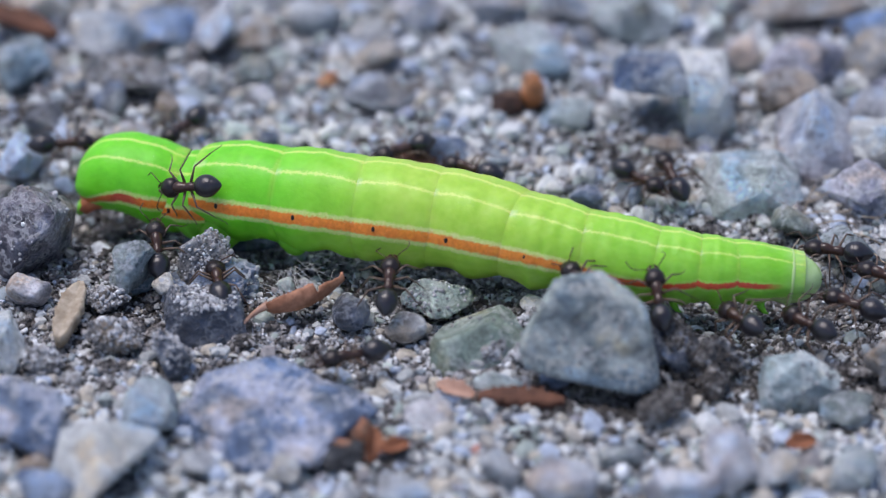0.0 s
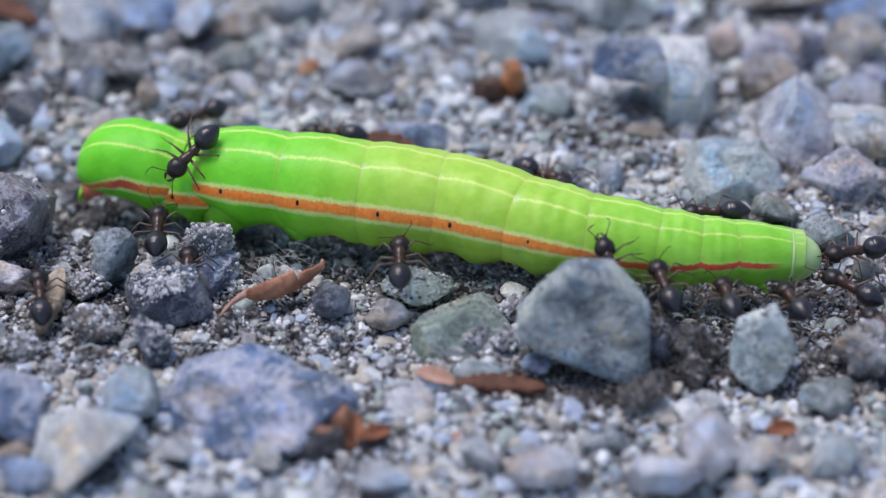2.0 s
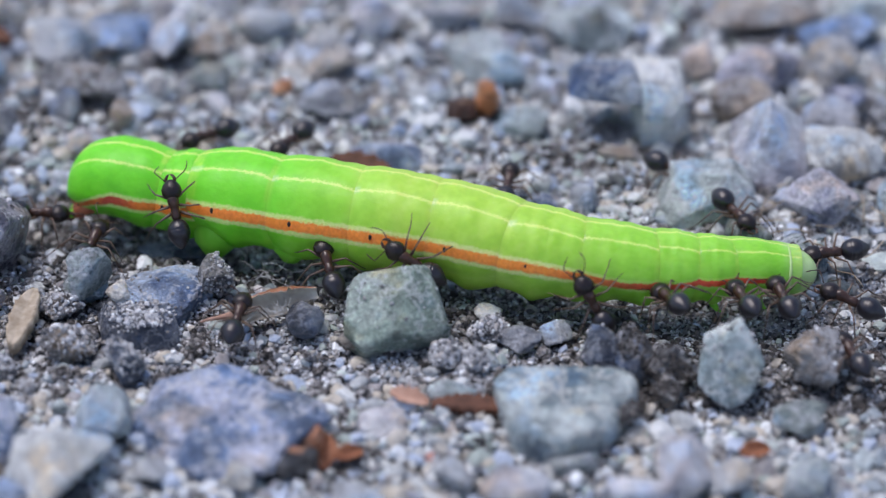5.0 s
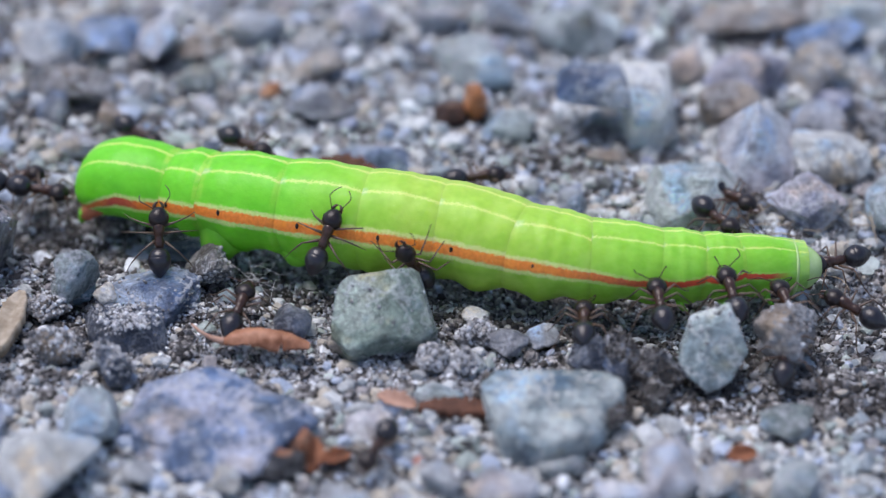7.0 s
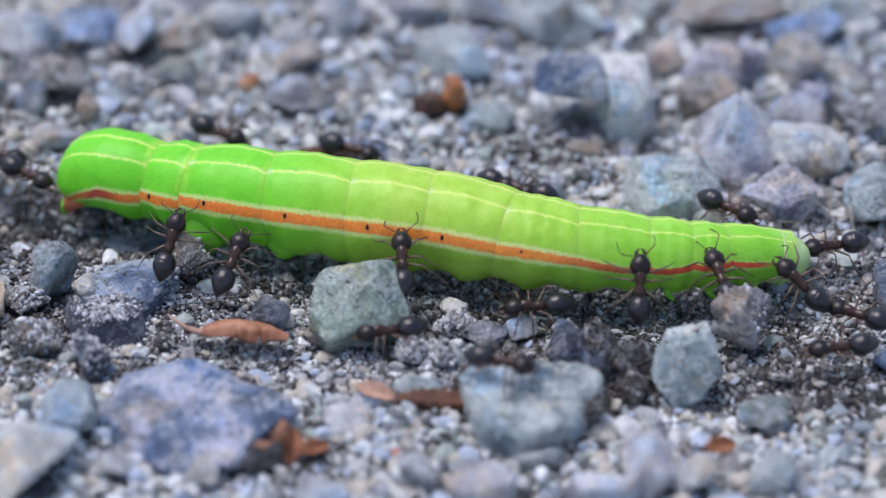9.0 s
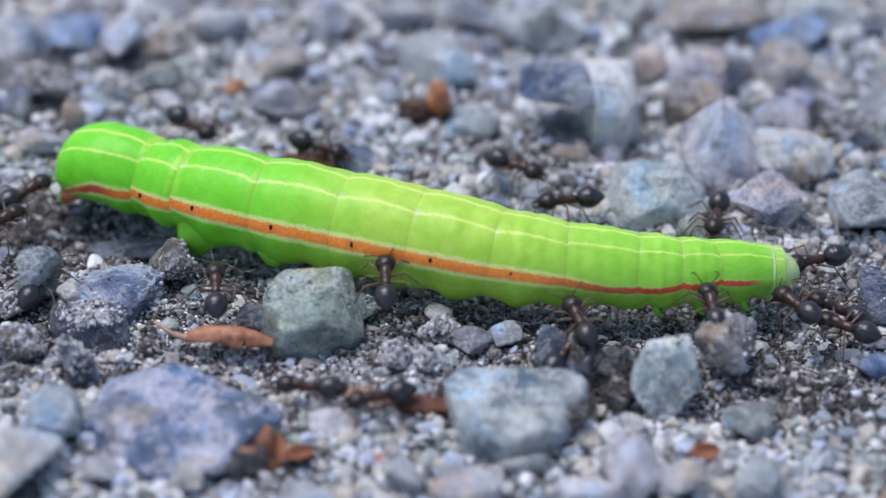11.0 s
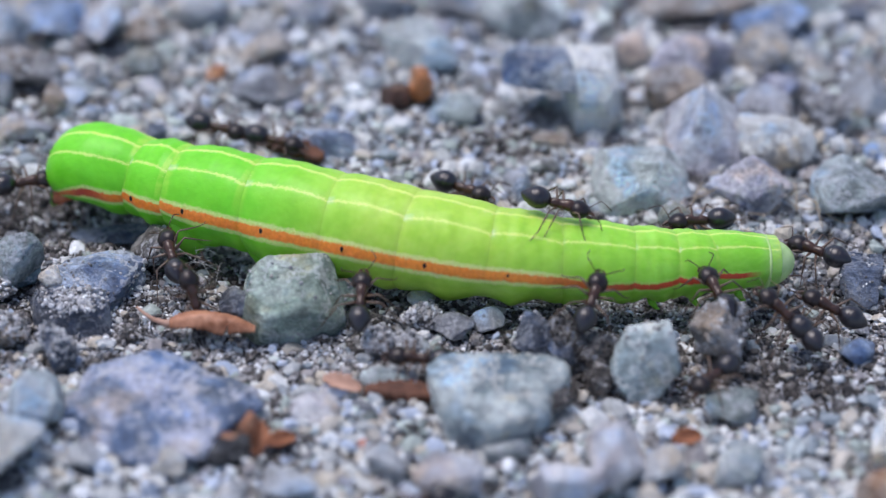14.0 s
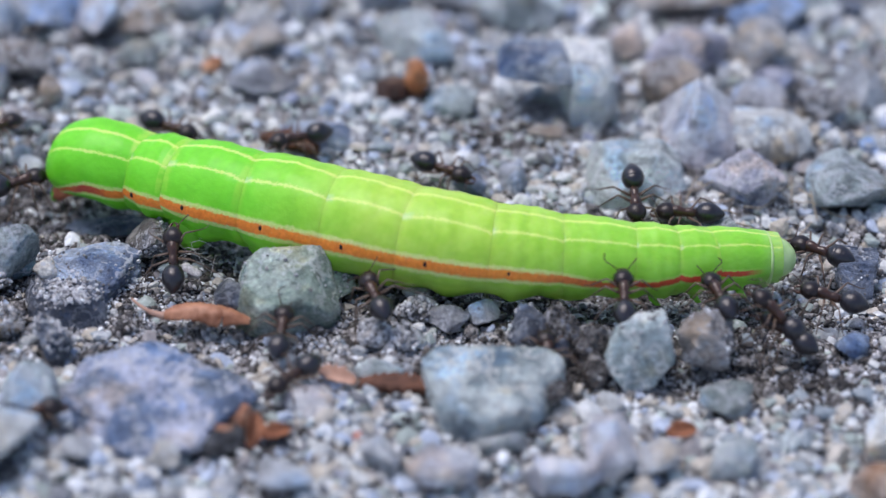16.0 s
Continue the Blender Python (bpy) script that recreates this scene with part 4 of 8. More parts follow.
crust(grained, 58, 300)
stone('blue-grey stone half buried in grit', 24.26, 20.21, 0.79, 2.40, 1.63, 1.22, 0, 'blue', 59)
stone('pale stone lying on sandy soil', 28.67, 13.52, 0.88, 1.51, 1.79, 1.34, 0, 'pale', 60, level=4)
grained = stone('dark purple-grey angular rock among smaller gravel', -20.70, -0.88, 1.86, 2.63, 2.82, 2.68, 0, 'plum', 61, cuts=8, lo=0.5)
crust(grained, 61, 70)
stone('bright bluish-white pebble half buried in grit', -20.50, -4.67, 0.71, 1.18, 1.33, 1.00, 0, 'lilac', 62, level=4, cuts=8)
stone('whitish crystalline stone lying on sandy soil', -21.45, -9.06, 1.07, 1.31, 1.96, 1.47, 0, 'white', 63)
grained = stone('rough grey soil clod among smaller gravel', -16.07, -8.36, 0.81, 1.40, 1.48, 1.11, 0, 'clod', 64, rough=0.12)
crust(grained, 64, 300)
grained = stone('dark blue chip in the sand', -13.28, -9.89, 0.86, 1.16, 1.56, 1.17, 0, 'dark', 65, level=4)
crust(grained, 65, 120)
grained = stone('rough dark soil clod lying on sandy soil', -16.63, -5.18, 0.55, 1.19, 1.03, 0.77, 0, 'clod', 66, rough=0.13)
crust(grained, 66, 300)
stone('dark green-grey upright chip among smaller gravel', -15.41, -3.76, 1.30, 1.24, 1.41, 1.83, 0, 'green', 67, cuts=7)
grained = stone('small grey clod half buried in grit', -19.29, -9.97, 0.49, 1.21, 0.90, 0.68, 0, 'clod', 68, level=4, rough=0.1)
crust(grained, 68, 300)
grained = stone('flat blue-grey speckled stone lying on sandy soil', -11.34, -3.61, 0.31, 3.13, 2.39, 1.08, 0, 'blue', 69, cuts=8)
crust(grained, 69, 45)
stone('dark flat slate shard among smaller gravel', -10.80, 2.14, -0.95, 2.58, 0.88, 0.44, 0, 'dark', 70)
stone('green-grey stone chip half buried in grit', -15.53, -3.40, 0.70, 1.13, 1.33, 1.00, 0, 'green', 71, level=4)
sandy_stone = cut_stone('dark blue stone topped with grey sand', -11.70, -6.87, 0.95, ((-1, -0.1, 0.1, 1.85), (1, 0.1, 0.15, 1.9), (0.1, -1, 0.2, 1.2), (0, 1, 0.1, 1.2), (0.05, 0.05, 1, 0.8), (0, 0.1, -1, 0.95), (0.6, -0.6, 0.5, 1.6), (-0.65, -0.6, 0.4, 1.7), (-0.1, -0.6, 0.8, 1.2)), 'dark', 72, cuts=4)
crust(sandy_stone, 72, 420, size=(0.07, 0.20), top=0.6)
rough_pebble = stone('rough grey pebble shifted by the ants', -12.05, -2.00, 0.86, 1.45, 1.80, 1.35, 0, 'clod', 73, rough=0.07)
crust(rough_pebble, 73, 300)
stone('smooth dark blue pebble half buried in grit', -4.56, -6.37, 0.66, 0.98, 1.22, 0.91, 0, 'dark', 74, level=4, cuts=5, lo=0.75)
green_stone = cut_stone('green-grey stone with smooth translucent facets', 1.90, -8.49, 0.90, ((-0.28, 0.1, 1, 1.2), (0.55, -0.1, 0.85, 1.65), (-1, 0.15, 0, 2.4), (1, 0.2, 0.1, 2.25), (0.1, -1, 0.15, 1.85), (0, 1, 0.1, 2.0), (0.1, 0, -1, 1.2), (0.7, -0.7, 0.2, 2.5), (-0.75, -0.65, 0.2, 2.6), (-0.6, 0.75, 0.1, 2.5), (0, -0.7, 0.7, 2.0)), 'moss', 75, cuts=2, rough=0.010)
crust(green_stone, 75, 25)
grained = stone('pale green-grey stone by the belly', -0.42, -5.22, 0.72, 1.94, 1.55, 1.09, 0, 'moss', 76)
crust(grained, 76, 90)
stone('small rounded grey pebble half buried in grit', -2.05, -7.31, 0.45, 1.28, 0.83, 0.63, 0, 'grey', 77, level=4)
stone('pale green flat chip lying on sandy soil', 2.61, -11.87, 0.51, 1.26, 0.93, 0.69, 0, 'jade', 78, level=4)
grained = stone('small grey clod among smaller gravel', 3.60, -9.56, 0.53, 0.82, 0.97, 0.73, 0, 'clod', 79, level=4)
crust(grained, 79, 300)
stone('small bright blue chip half buried in grit', 5.47, -11.70, 0.49, 0.81, 0.89, 0.67, 0, 'blue', 80, level=4, cuts=6)
grained = stone('dark rough clod lying on sandy soil', 11.42, -9.51, 0.98, 1.21, 1.81, 1.36, 0, 'clod', 81, rough=0.1)
crust(grained, 81, 300, grain=DAMP_AND_SHADE)
grained = stone('dark blue-grey rough stone among smaller gravel', 9.95, -9.27, 0.90, 2.00, 1.66, 1.24, 0, 'dark', 82, rough=0.07)
crust(grained, 82, 30)
stone('pale angular chip half buried in grit', 7.52, -7.18, 0.43, 1.13, 0.89, 0.67, 0, 'pale', 83, level=4, cuts=7)
stone('grey broken pebble lying on sandy soil', 5.99, -7.71, 0.42, 1.22, 0.82, 0.61, 0, 'grey', 84, level=4)
grained = stone('dark soil crumb among smaller gravel', 8.15, -1.61, -0.93, 0.31, 0.37, 0.28, 0, 'clod', 85, level=3)
crust(grained, 85, 300, grain=DAMP_AND_SHADE)
grained = stone('dark earthy clod half buried in grit', 13.15, -10.23, 0.73, 1.51, 1.35, 1.01, 0, 'clod', 86, rough=0.12)
crust(grained, 86, 300, grain=DAMP_AND_SHADE)
dirty_clod = stone('dirty brownish grey stone shoved about by the ants', 20.70, -11.64, 1.12, 2.00, 1.80, 1.60, 0, 'earthy', 87, rough=0.1)
crust(dirty_clod, 87, 40)
wedge_stone = cut_stone('pale green-blue wedge of stone', 16.74, -12.29, 1.00, ((-1, 0.1, 0.15, 1.4), (0.9, 0.1, 0.45, 1.55), (1, 0, -0.45, 1.4), (0.1, -1, 0.25, 1.05), (-0.45, -0.8, 0.3, 1.2), (0, 1, 0.1, 1.2), (-0.55, -0.1, 0.85, 1.45), (0.2, 0, -1, 1.7), (-0.6, 0, -0.75, 1.6)), 'sky', 88, cuts=3, rough=0.012)
crust(wedge_stone, 88, 30, top=0.3)
big_stone = cut_stone('large grey-green angular stone toppling in the gravel', 7.15, -10.62, 2.26, ((0, 1, 0, 3.1), (0.72, 0.70, 0.1, 2.9), (1, 0.04, -0.1, 3.2), (-0.33, -0.94, 0.1, 2.0), (0.25, -1, 0, 3.3), (-0.83, 0.56, 0.1, 2.6), (-1, -0.25, 0, 3.1), (0.06, 0.05, 1, 1.05), (-0.05, 0.08, -1, 1.0), (0.5, 0.1, -0.8, 2.3), (-0.4, 0.5, -0.7, 2.3)), 'bluejade', 89, cuts=2, rough=0.012)
crust(big_stone, 89, 40)
grained = stone('dark blue speckled stone lying on sandy soil', 26.81, -3.69, 0.79, 1.40, 1.76, 1.32, 0, 'dark', 90)
crust(grained, 90, 40)
stone('dark blue chip among smaller gravel', 25.68, -9.30, 0.38, 0.92, 1.00, 0.75, 0, 'blue', 91, level=4)
stone('dark blue broken stone half buried in grit', 11.22, -10.13, 0.73, 1.16, 1.35, 1.01, 0, 'dark', 92, level=4, rough=0.08)
grained = stone('dark soil lump lying on sandy soil', 13.09, -12.08, 0.59, 0.75, 1.07, 0.80, 0, 'clod', 93, level=4, rough=0.1)
crust(grained, 93, 300, grain=DAMP_AND_SHADE)
grained = stone('small grey clod among smaller gravel', 2.37, -9.48, 0.54, 0.91, 0.99, 0.74, 0, 'clod', 94, level=4)
crust(grained, 94, 300)
stone('small greenish pebble half buried in grit', 4.37, -9.14, 0.39, 0.68, 0.72, 0.54, 0, 'jade', 95, level=4)
grained = stone('crumbly dark clod lying on sandy soil', 4.54, -6.84, 0.51, 1.30, 1.00, 0.75, 0, 'clod', 96, level=4, rough=0.13)
crust(grained, 96, 300)
stone('purple-grey rough stone among smaller gravel', -19.68, -15.75, 1.25, 2.24, 2.23, 1.67, 0, 'mottled', 97)
stone('white quartz lump half buried in grit', -15.77, -19.00, 1.72, 2.47, 3.02, 2.27, -30, 'white', 98, cuts=8)
stone('pale blue-green stone lying on sandy soil', -13.53, -14.85, 1.28, 1.67, 2.29, 1.71, 0, 'jade', 99)
stone('large purple and blue speckled stone', -7.92, -14.68, 0.73, 4.94, 4.09, 1.72, 0, 'mottled', 100, rough=0.07, cuts=4, lo=0.7, planes=((0.05, -0.42, 0.9, 0.42), (0.85, -0.5, 0.1, 0.8), (-0.7, -0.6, 0.2, 0.75), (0.5, 0.85, 0.1, 0.8)))
stone('rusty brown crumb of bark', -3.76, -15.99, 0.57, 1.21, 1.01, 0.76, 0, 'rust', 101, category='bark', cuts=7)
stone('dark brown crumb of bark', -4.70, -16.84, 0.39, 0.95, 0.70, 0.52, 0, 'rust', 102, category='bark', level=4, cuts=7)
stone('black charcoal lump among smaller gravel', -4.54, -17.57, 0.35, 1.25, 1.0, 0.6, 0, 'charcoal', 103, level=4)
stone('lilac-grey pebble half buried in grit', -0.51, -14.44, 0.63, 1.39, 1.13, 0.84, 0, 'lilac', 104, level=4)
stone('salmon-pink crumb lying on sandy soil', 1.65, -16.95, 0.28, 0.47, 0.49, 0.37, 0, 'pink', 105, level=3)
stone('pale pebble among smaller gravel', 2.80, -18.73, 0.59, 1.16, 1.04, 0.78, 0, 'pale', 106, level=4)
stone('green-grey flat pebble half buried in grit', 8.58, -17.41, 0.42, 1.42, 0.75, 0.56, 0, 'green', 107, level=4)
stone('white and lilac pointed stone', 13.32, -19.13, 1.49, 1.55, 1.96, 1.96, 0, 'lilac', 108, cuts=7)
stone('lilac-blue rounded stone among smaller gravel', 5.30, -19.78, 0.84, 1.91, 1.46, 1.10, 0, 'lilac', 109)
stone('lilac-grey rounded stone half buried in grit', 10.78, -20.54, 0.93, 2.26, 1.63, 1.22, 0, 'lilac', 110)
stone('pale blue-green pebble lying on sandy soil', 19.14, -14.44, 0.47, 1.25, 0.85, 0.64, 0, 'jade', 111, level=4)
stone('tan pebble among smaller gravel', -7.6, -18.68, 0.5, 0.95, 0.8, 0.75, 0, 'cream', 112, level=4)
stone('yellowish pebble half buried in grit', -18.86, -18.39, 0.49, 1.17, 0.87, 0.65, 0, 'tan', 113, level=4)
stone('blue-grey pebble lying on sandy soil', -18.43, -20.33, 0.69, 1.74, 1.21, 0.91, 0, 'blue', 114, level=4)
grained = stone('grey clod among smaller gravel', 10.24, -14.29, 0.69, 1.33, 1.23, 0.93, 0, 'clod', 115, level=4)
crust(grained, 115, 300, grain=DAMP_AND_SHADE)
stone('pale pebble half buried in grit', 15.56, -19.06, 0.69, 1.31, 1.21, 0.91, 0, 'pale', 116, level=4)
stone('pale green pebble lying on sandy soil', 19.21, -19.40, 0.79, 1.31, 1.39, 1.04, 0, 'jade', 117, level=4)
stone('whitish rounded stone among smaller gravel', 26.11, -17.83, 1.05, 1.25, 1.87, 1.41, 0, 'white', 118)
stone('green-grey pebble in the sand', 19.13, -14.10, 0.54, 1.41, 0.97, 0.73, 0, 'green', 119, level=4)
stone('pale grey pebble lying on sandy soil', -2.20, -20.42, 0.59, 1.73, 1.03, 0.77, 0, 'pale', 120, level=4)
stone('rusty brown stone with a pale top', 26.2, -21.2, 0.7, 1.9, 1.6, 1.2, 15, 'umber', 122, cuts=7, lo=0.55)
stone('pale pebble among smaller gravel', -11.73, -18.30, 0.59, 1.17, 1.04, 0.78, 0, 'pale', 121, level=4)

# ---- loose grit between them ----
def pit(x, y):
    """The small hollow of dark damp soil that the large stone falls into."""
    return ((x - 8.0) / 4.2) ** 2 + ((y + 12.9) / 2.1) ** 2 < 1


def front(x, y):
    """Less grit on the sandy strip in front of the caterpillar."""
    if pit(x, y):
        return 0.04
    if abs(y + 0.24 * x - 0.2) < 2.3 and abs(x - 2) < 20:
        return 0.02
    if x > 17 and -8.5 < y < 3:
        return 0.6
    return 0.14 if -11 < y < 3 else 0.55 if y > 3 else 1.0


def sandy(x, y):
    if pit(x, y):
        return 0.25
    if abs(y + 0.24 * x - 0.2) < 2.0 and abs(x - 2) < 20:
        return 0.3
    return 1.0 if -13 < y < 4 else 0.7


def damp_and_shade(x, y):
    """Dark damp soil: in the hollow, under the struggling head and behind the tail; also shade laid as dark crumbs."""
    # (10.8, 9.4) and (8.0, -6.2): shade under slate and belly, laid as crumbs
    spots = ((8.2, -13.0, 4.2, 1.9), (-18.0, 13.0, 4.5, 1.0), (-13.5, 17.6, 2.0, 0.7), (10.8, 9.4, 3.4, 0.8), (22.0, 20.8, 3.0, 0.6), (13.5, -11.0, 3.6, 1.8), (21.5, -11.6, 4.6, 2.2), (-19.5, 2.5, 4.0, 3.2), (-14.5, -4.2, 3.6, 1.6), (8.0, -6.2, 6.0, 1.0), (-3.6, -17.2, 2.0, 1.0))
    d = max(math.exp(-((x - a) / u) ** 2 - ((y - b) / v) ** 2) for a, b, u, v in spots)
    # Belt by the near belly edge: dark soil, and body shade put in as crumbs
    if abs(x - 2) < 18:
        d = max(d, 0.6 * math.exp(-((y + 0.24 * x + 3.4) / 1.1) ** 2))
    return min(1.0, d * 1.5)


grit_rng = np.random.default_rng(5)
pebbles(grit_rng, 90, (0.6, 1.1), (-26, 30, -21, -11), lambda x, y: front(x, y) * (1 - 0.8 * damp_and_shade(x, y)))
pebbles(grit_rng, 80, (0.8, 1.9), (-26, 31, 5, 26), lambda x, y: 1 - 0.8 * damp_and_shade(x, y))
pebbles(grit_rng, 125, (0.8, 1.8), (-27, 33, -24, 30), lambda x, y: front(x, y) * (1 - 0.8 * damp_and_shade(x, y)))
scatter("grit", "mixed grey and pale stone grit", "gravel", GRIT, grit_rng, 7600, (0.5, 1.35), 2, (-28, 34, -25, 31), 0.26, variants=26, clear=0.78, weight=lambda x, y: front(x, y) * (1 - 0.8 * damp_and_shade(x, y)))
scatter("fine_grit", "small pale and dark stone crumbs", "gravel", GRIT, grit_rng, 36000, (0.26, 0.72), 1, (-28, 34, -25, 31), 0.34, variants=26, clear=0.6, weight=lambda x, y: (0.05 if front(x, y) < 0.05 else 0.3 if -12 < y < 3 else 0.6 if y > 6 else 1.0) * (1 - 0.75 * damp_and_shade(x, y)))
scatter("soil_crumbs", "crumbly lumps of grey sandy soil", "soil", SOIL, grit_rng, 2600, (0.35, 1.1), 3, (-28, 33, -16, 8), 0.2, variants=16, clear=0.8, weight=lambda x, y: 1.0 if -12 < y < 3 else 0.3)
scatter("dark_soil", "dark damp soil crumbs, partly painted shade", "soil", DAMP_AND_SHADE, grit_rng, 60000, (0.14, 0.60), 1, (-26, 30, -19, 22), 0.38, variants=24, clear=0.7, weight=damp_and_shade)
scatter("sand", "coarse grey sand grains", "sand", SAND, grit_rng, 66000, (0.10, 0.34), 1, (-26, 30, -13.5, 4.5), 0.42, variants=24, clear=0.6, weight=lambda x, y: sandy(x, y) * (1 - 0.6 * damp_and_shade(x, y)))
scatter("sand", "coarse grey sand grains among the gravel", "sand", SAND, grit_rng, 24000, (0.16, 0.42), 1, (-28, 33, -20, 20), 0.4, variants=24, clear=0.6, weight=lambda x, y: 0.0 if -13.5 < y < 4.5 else 1.0)

# ---- caterpillar and ants ----
body, rings = build_caterpillar()
ANTS = (
    ("glossy dark brown ant gripping the caterpillar's flank", 12),
    ('dark brown ant pulling at the tail end of the caterpillar', 10),
    ('dark brown ant biting the orange stripe from below', 10),
    ('dark ant tugging the belly edge beside a grey stone', 12),
    ('dark ant hauling the red-striped belly edge', 10),
    ("dark ant pulling at the caterpillar's thorax", 10),
    ('dark ant seizing the caterpillar near its head', 10),
    ('dark ant dragging the caterpillar by its head', 8),
    ("brown ant waiting behind the caterpillar's thorax", 10),
    ("brown ant clambering over the caterpillar's back", 14),
    ("brown ant running along the caterpillar's back", 16),
    ("brown ant lurking behind the caterpillar's tail", 12),
    ("brown ant scurrying behind the caterpillar's middle", 16),
    ('brown ant creeping round the tail of the caterpillar', 10),
    ('dark ant crossing the gravel beside the seed husk', 18),
    ('dark ant climbing the middle of the caterpillar', 14),
    ("dark brown ant resting by the caterpillar's head", 8),
    ('dark ant at the edge of the scuffle', 12),
    ('brown ant hurrying over the gravel in front', 22),
)
ants = [build_ant()]
for label, busy in ANTS[1:]:
    ants.append(copy_thing(ants[0], pose(0, 0, 0)))
for ant, (label, busy) in zip(ants, ANTS):
    tagged(ant, label, "ant", "ants round the caterpillar")

# ---- litter ----
dry_husk = husk(1000 * Vector((-0.006937, -0.005306, 0.0010)))
blade("wood_chip", "weathered pale splinter of wood", "wood chip", STRAW, 4.2, 1.2, 0.5, 4, -18.34, -6.58, 0.70, 0, -6, 78, thick=0.7, ragged=0.22)
blade("wood_stick", "reddish brown sliver of wood", "wood", BARK, 4.2, 1.0, 0.3, 7, 3.73, -13.33, 0.50, 5, 3, -4, thick=0.5, ragged=0.5)
blade("leaf_flake", "orange-brown flake of dry leaf", "leaf", LEAF_PALE, 2.0, 0.9, 0.8, 8, 0.60, -12.62, 0.60, 20, 5, -22)
blade("leaf_flake", "orange-brown flake of dry leaf", "leaf", LEAF, 1.5, 0.9, 0.7, 9, 16.85, -16.84, 0.70, 25, 0, 15)
blade("leaf_flake", "small rusty flake of dry leaf", "leaf", LEAF, 1.6, 0.9, 0.7, 10, -2.23, -16.90, 0.50, 15, 10, 40)
cut_stone("small pale tan chip leaning on a stone", -13.8, -5.0, 1.35, ((0, 0, 1, 0.18), (0.1, 0, -1, 0.18), (1, 0.25, 0, 0.50), (-0.6, 0.8, 0, 0.42), (-0.7, -0.6, 0.1, 0.46), (0.2, -1, 0, 0.50)), "cream", 301, rx=28, ry=8, rz=12, cuts=1, reach=1.5, level=3)
blade("leaf_flake", "brown flake of dry leaf", "leaf", LEAF, 1.8, 0.9, 1.4, 12, -3.39, -16.99, 0.70, 40, -30, 80)
blade("bark_chip", "long rusty strip of bark", "bark", BARK, 5.0, 1.2, 0.6, 13, -23.32, 20.33, 0.90, 10, 5, -25, thick=0.5, ragged=0.5)
blade("bark_chip", "brown strip of bark", "bark", BARK, 3.2, 1.0, 0.6, 14, -1.88, 7.25, 0.70, 10, 5, -15, thick=0.4, ragged=0.5)
for n in range(9):
    strand("fibre", "fine pale plant fibre on the soil", "fibre", HAIR,
           [(x0 + k * 0.35 * math.cos(n * 0.9), y0 + k * 0.35 * math.sin(n * 0.9), 0.9 + 0.3 * math.sin(k * 0.9 + n)) for k in range(7)
            for x0, y0 in ((-7.2 + (n * 37 % 17) * 0.13, -3.4 + (n * 53 % 13) * 0.16),)], 0.014)
for n in range(16):
    strand("rootlet", "thin dry rootlet among the grit", "rootlet", STRAW,
           [(x0 + k * 0.45 * math.cos(n * 1.3), y0 + k * 0.45 * math.sin(n * 1.3), 0.8 + 0.35 * math.sin(k * 0.7 + n)) for k in range(8)
            for x0, y0 in ((17.5 + (n * 31 % 19) * 0.42, -1.5 + (n * 47 % 17) * 0.36),)], 0.04)


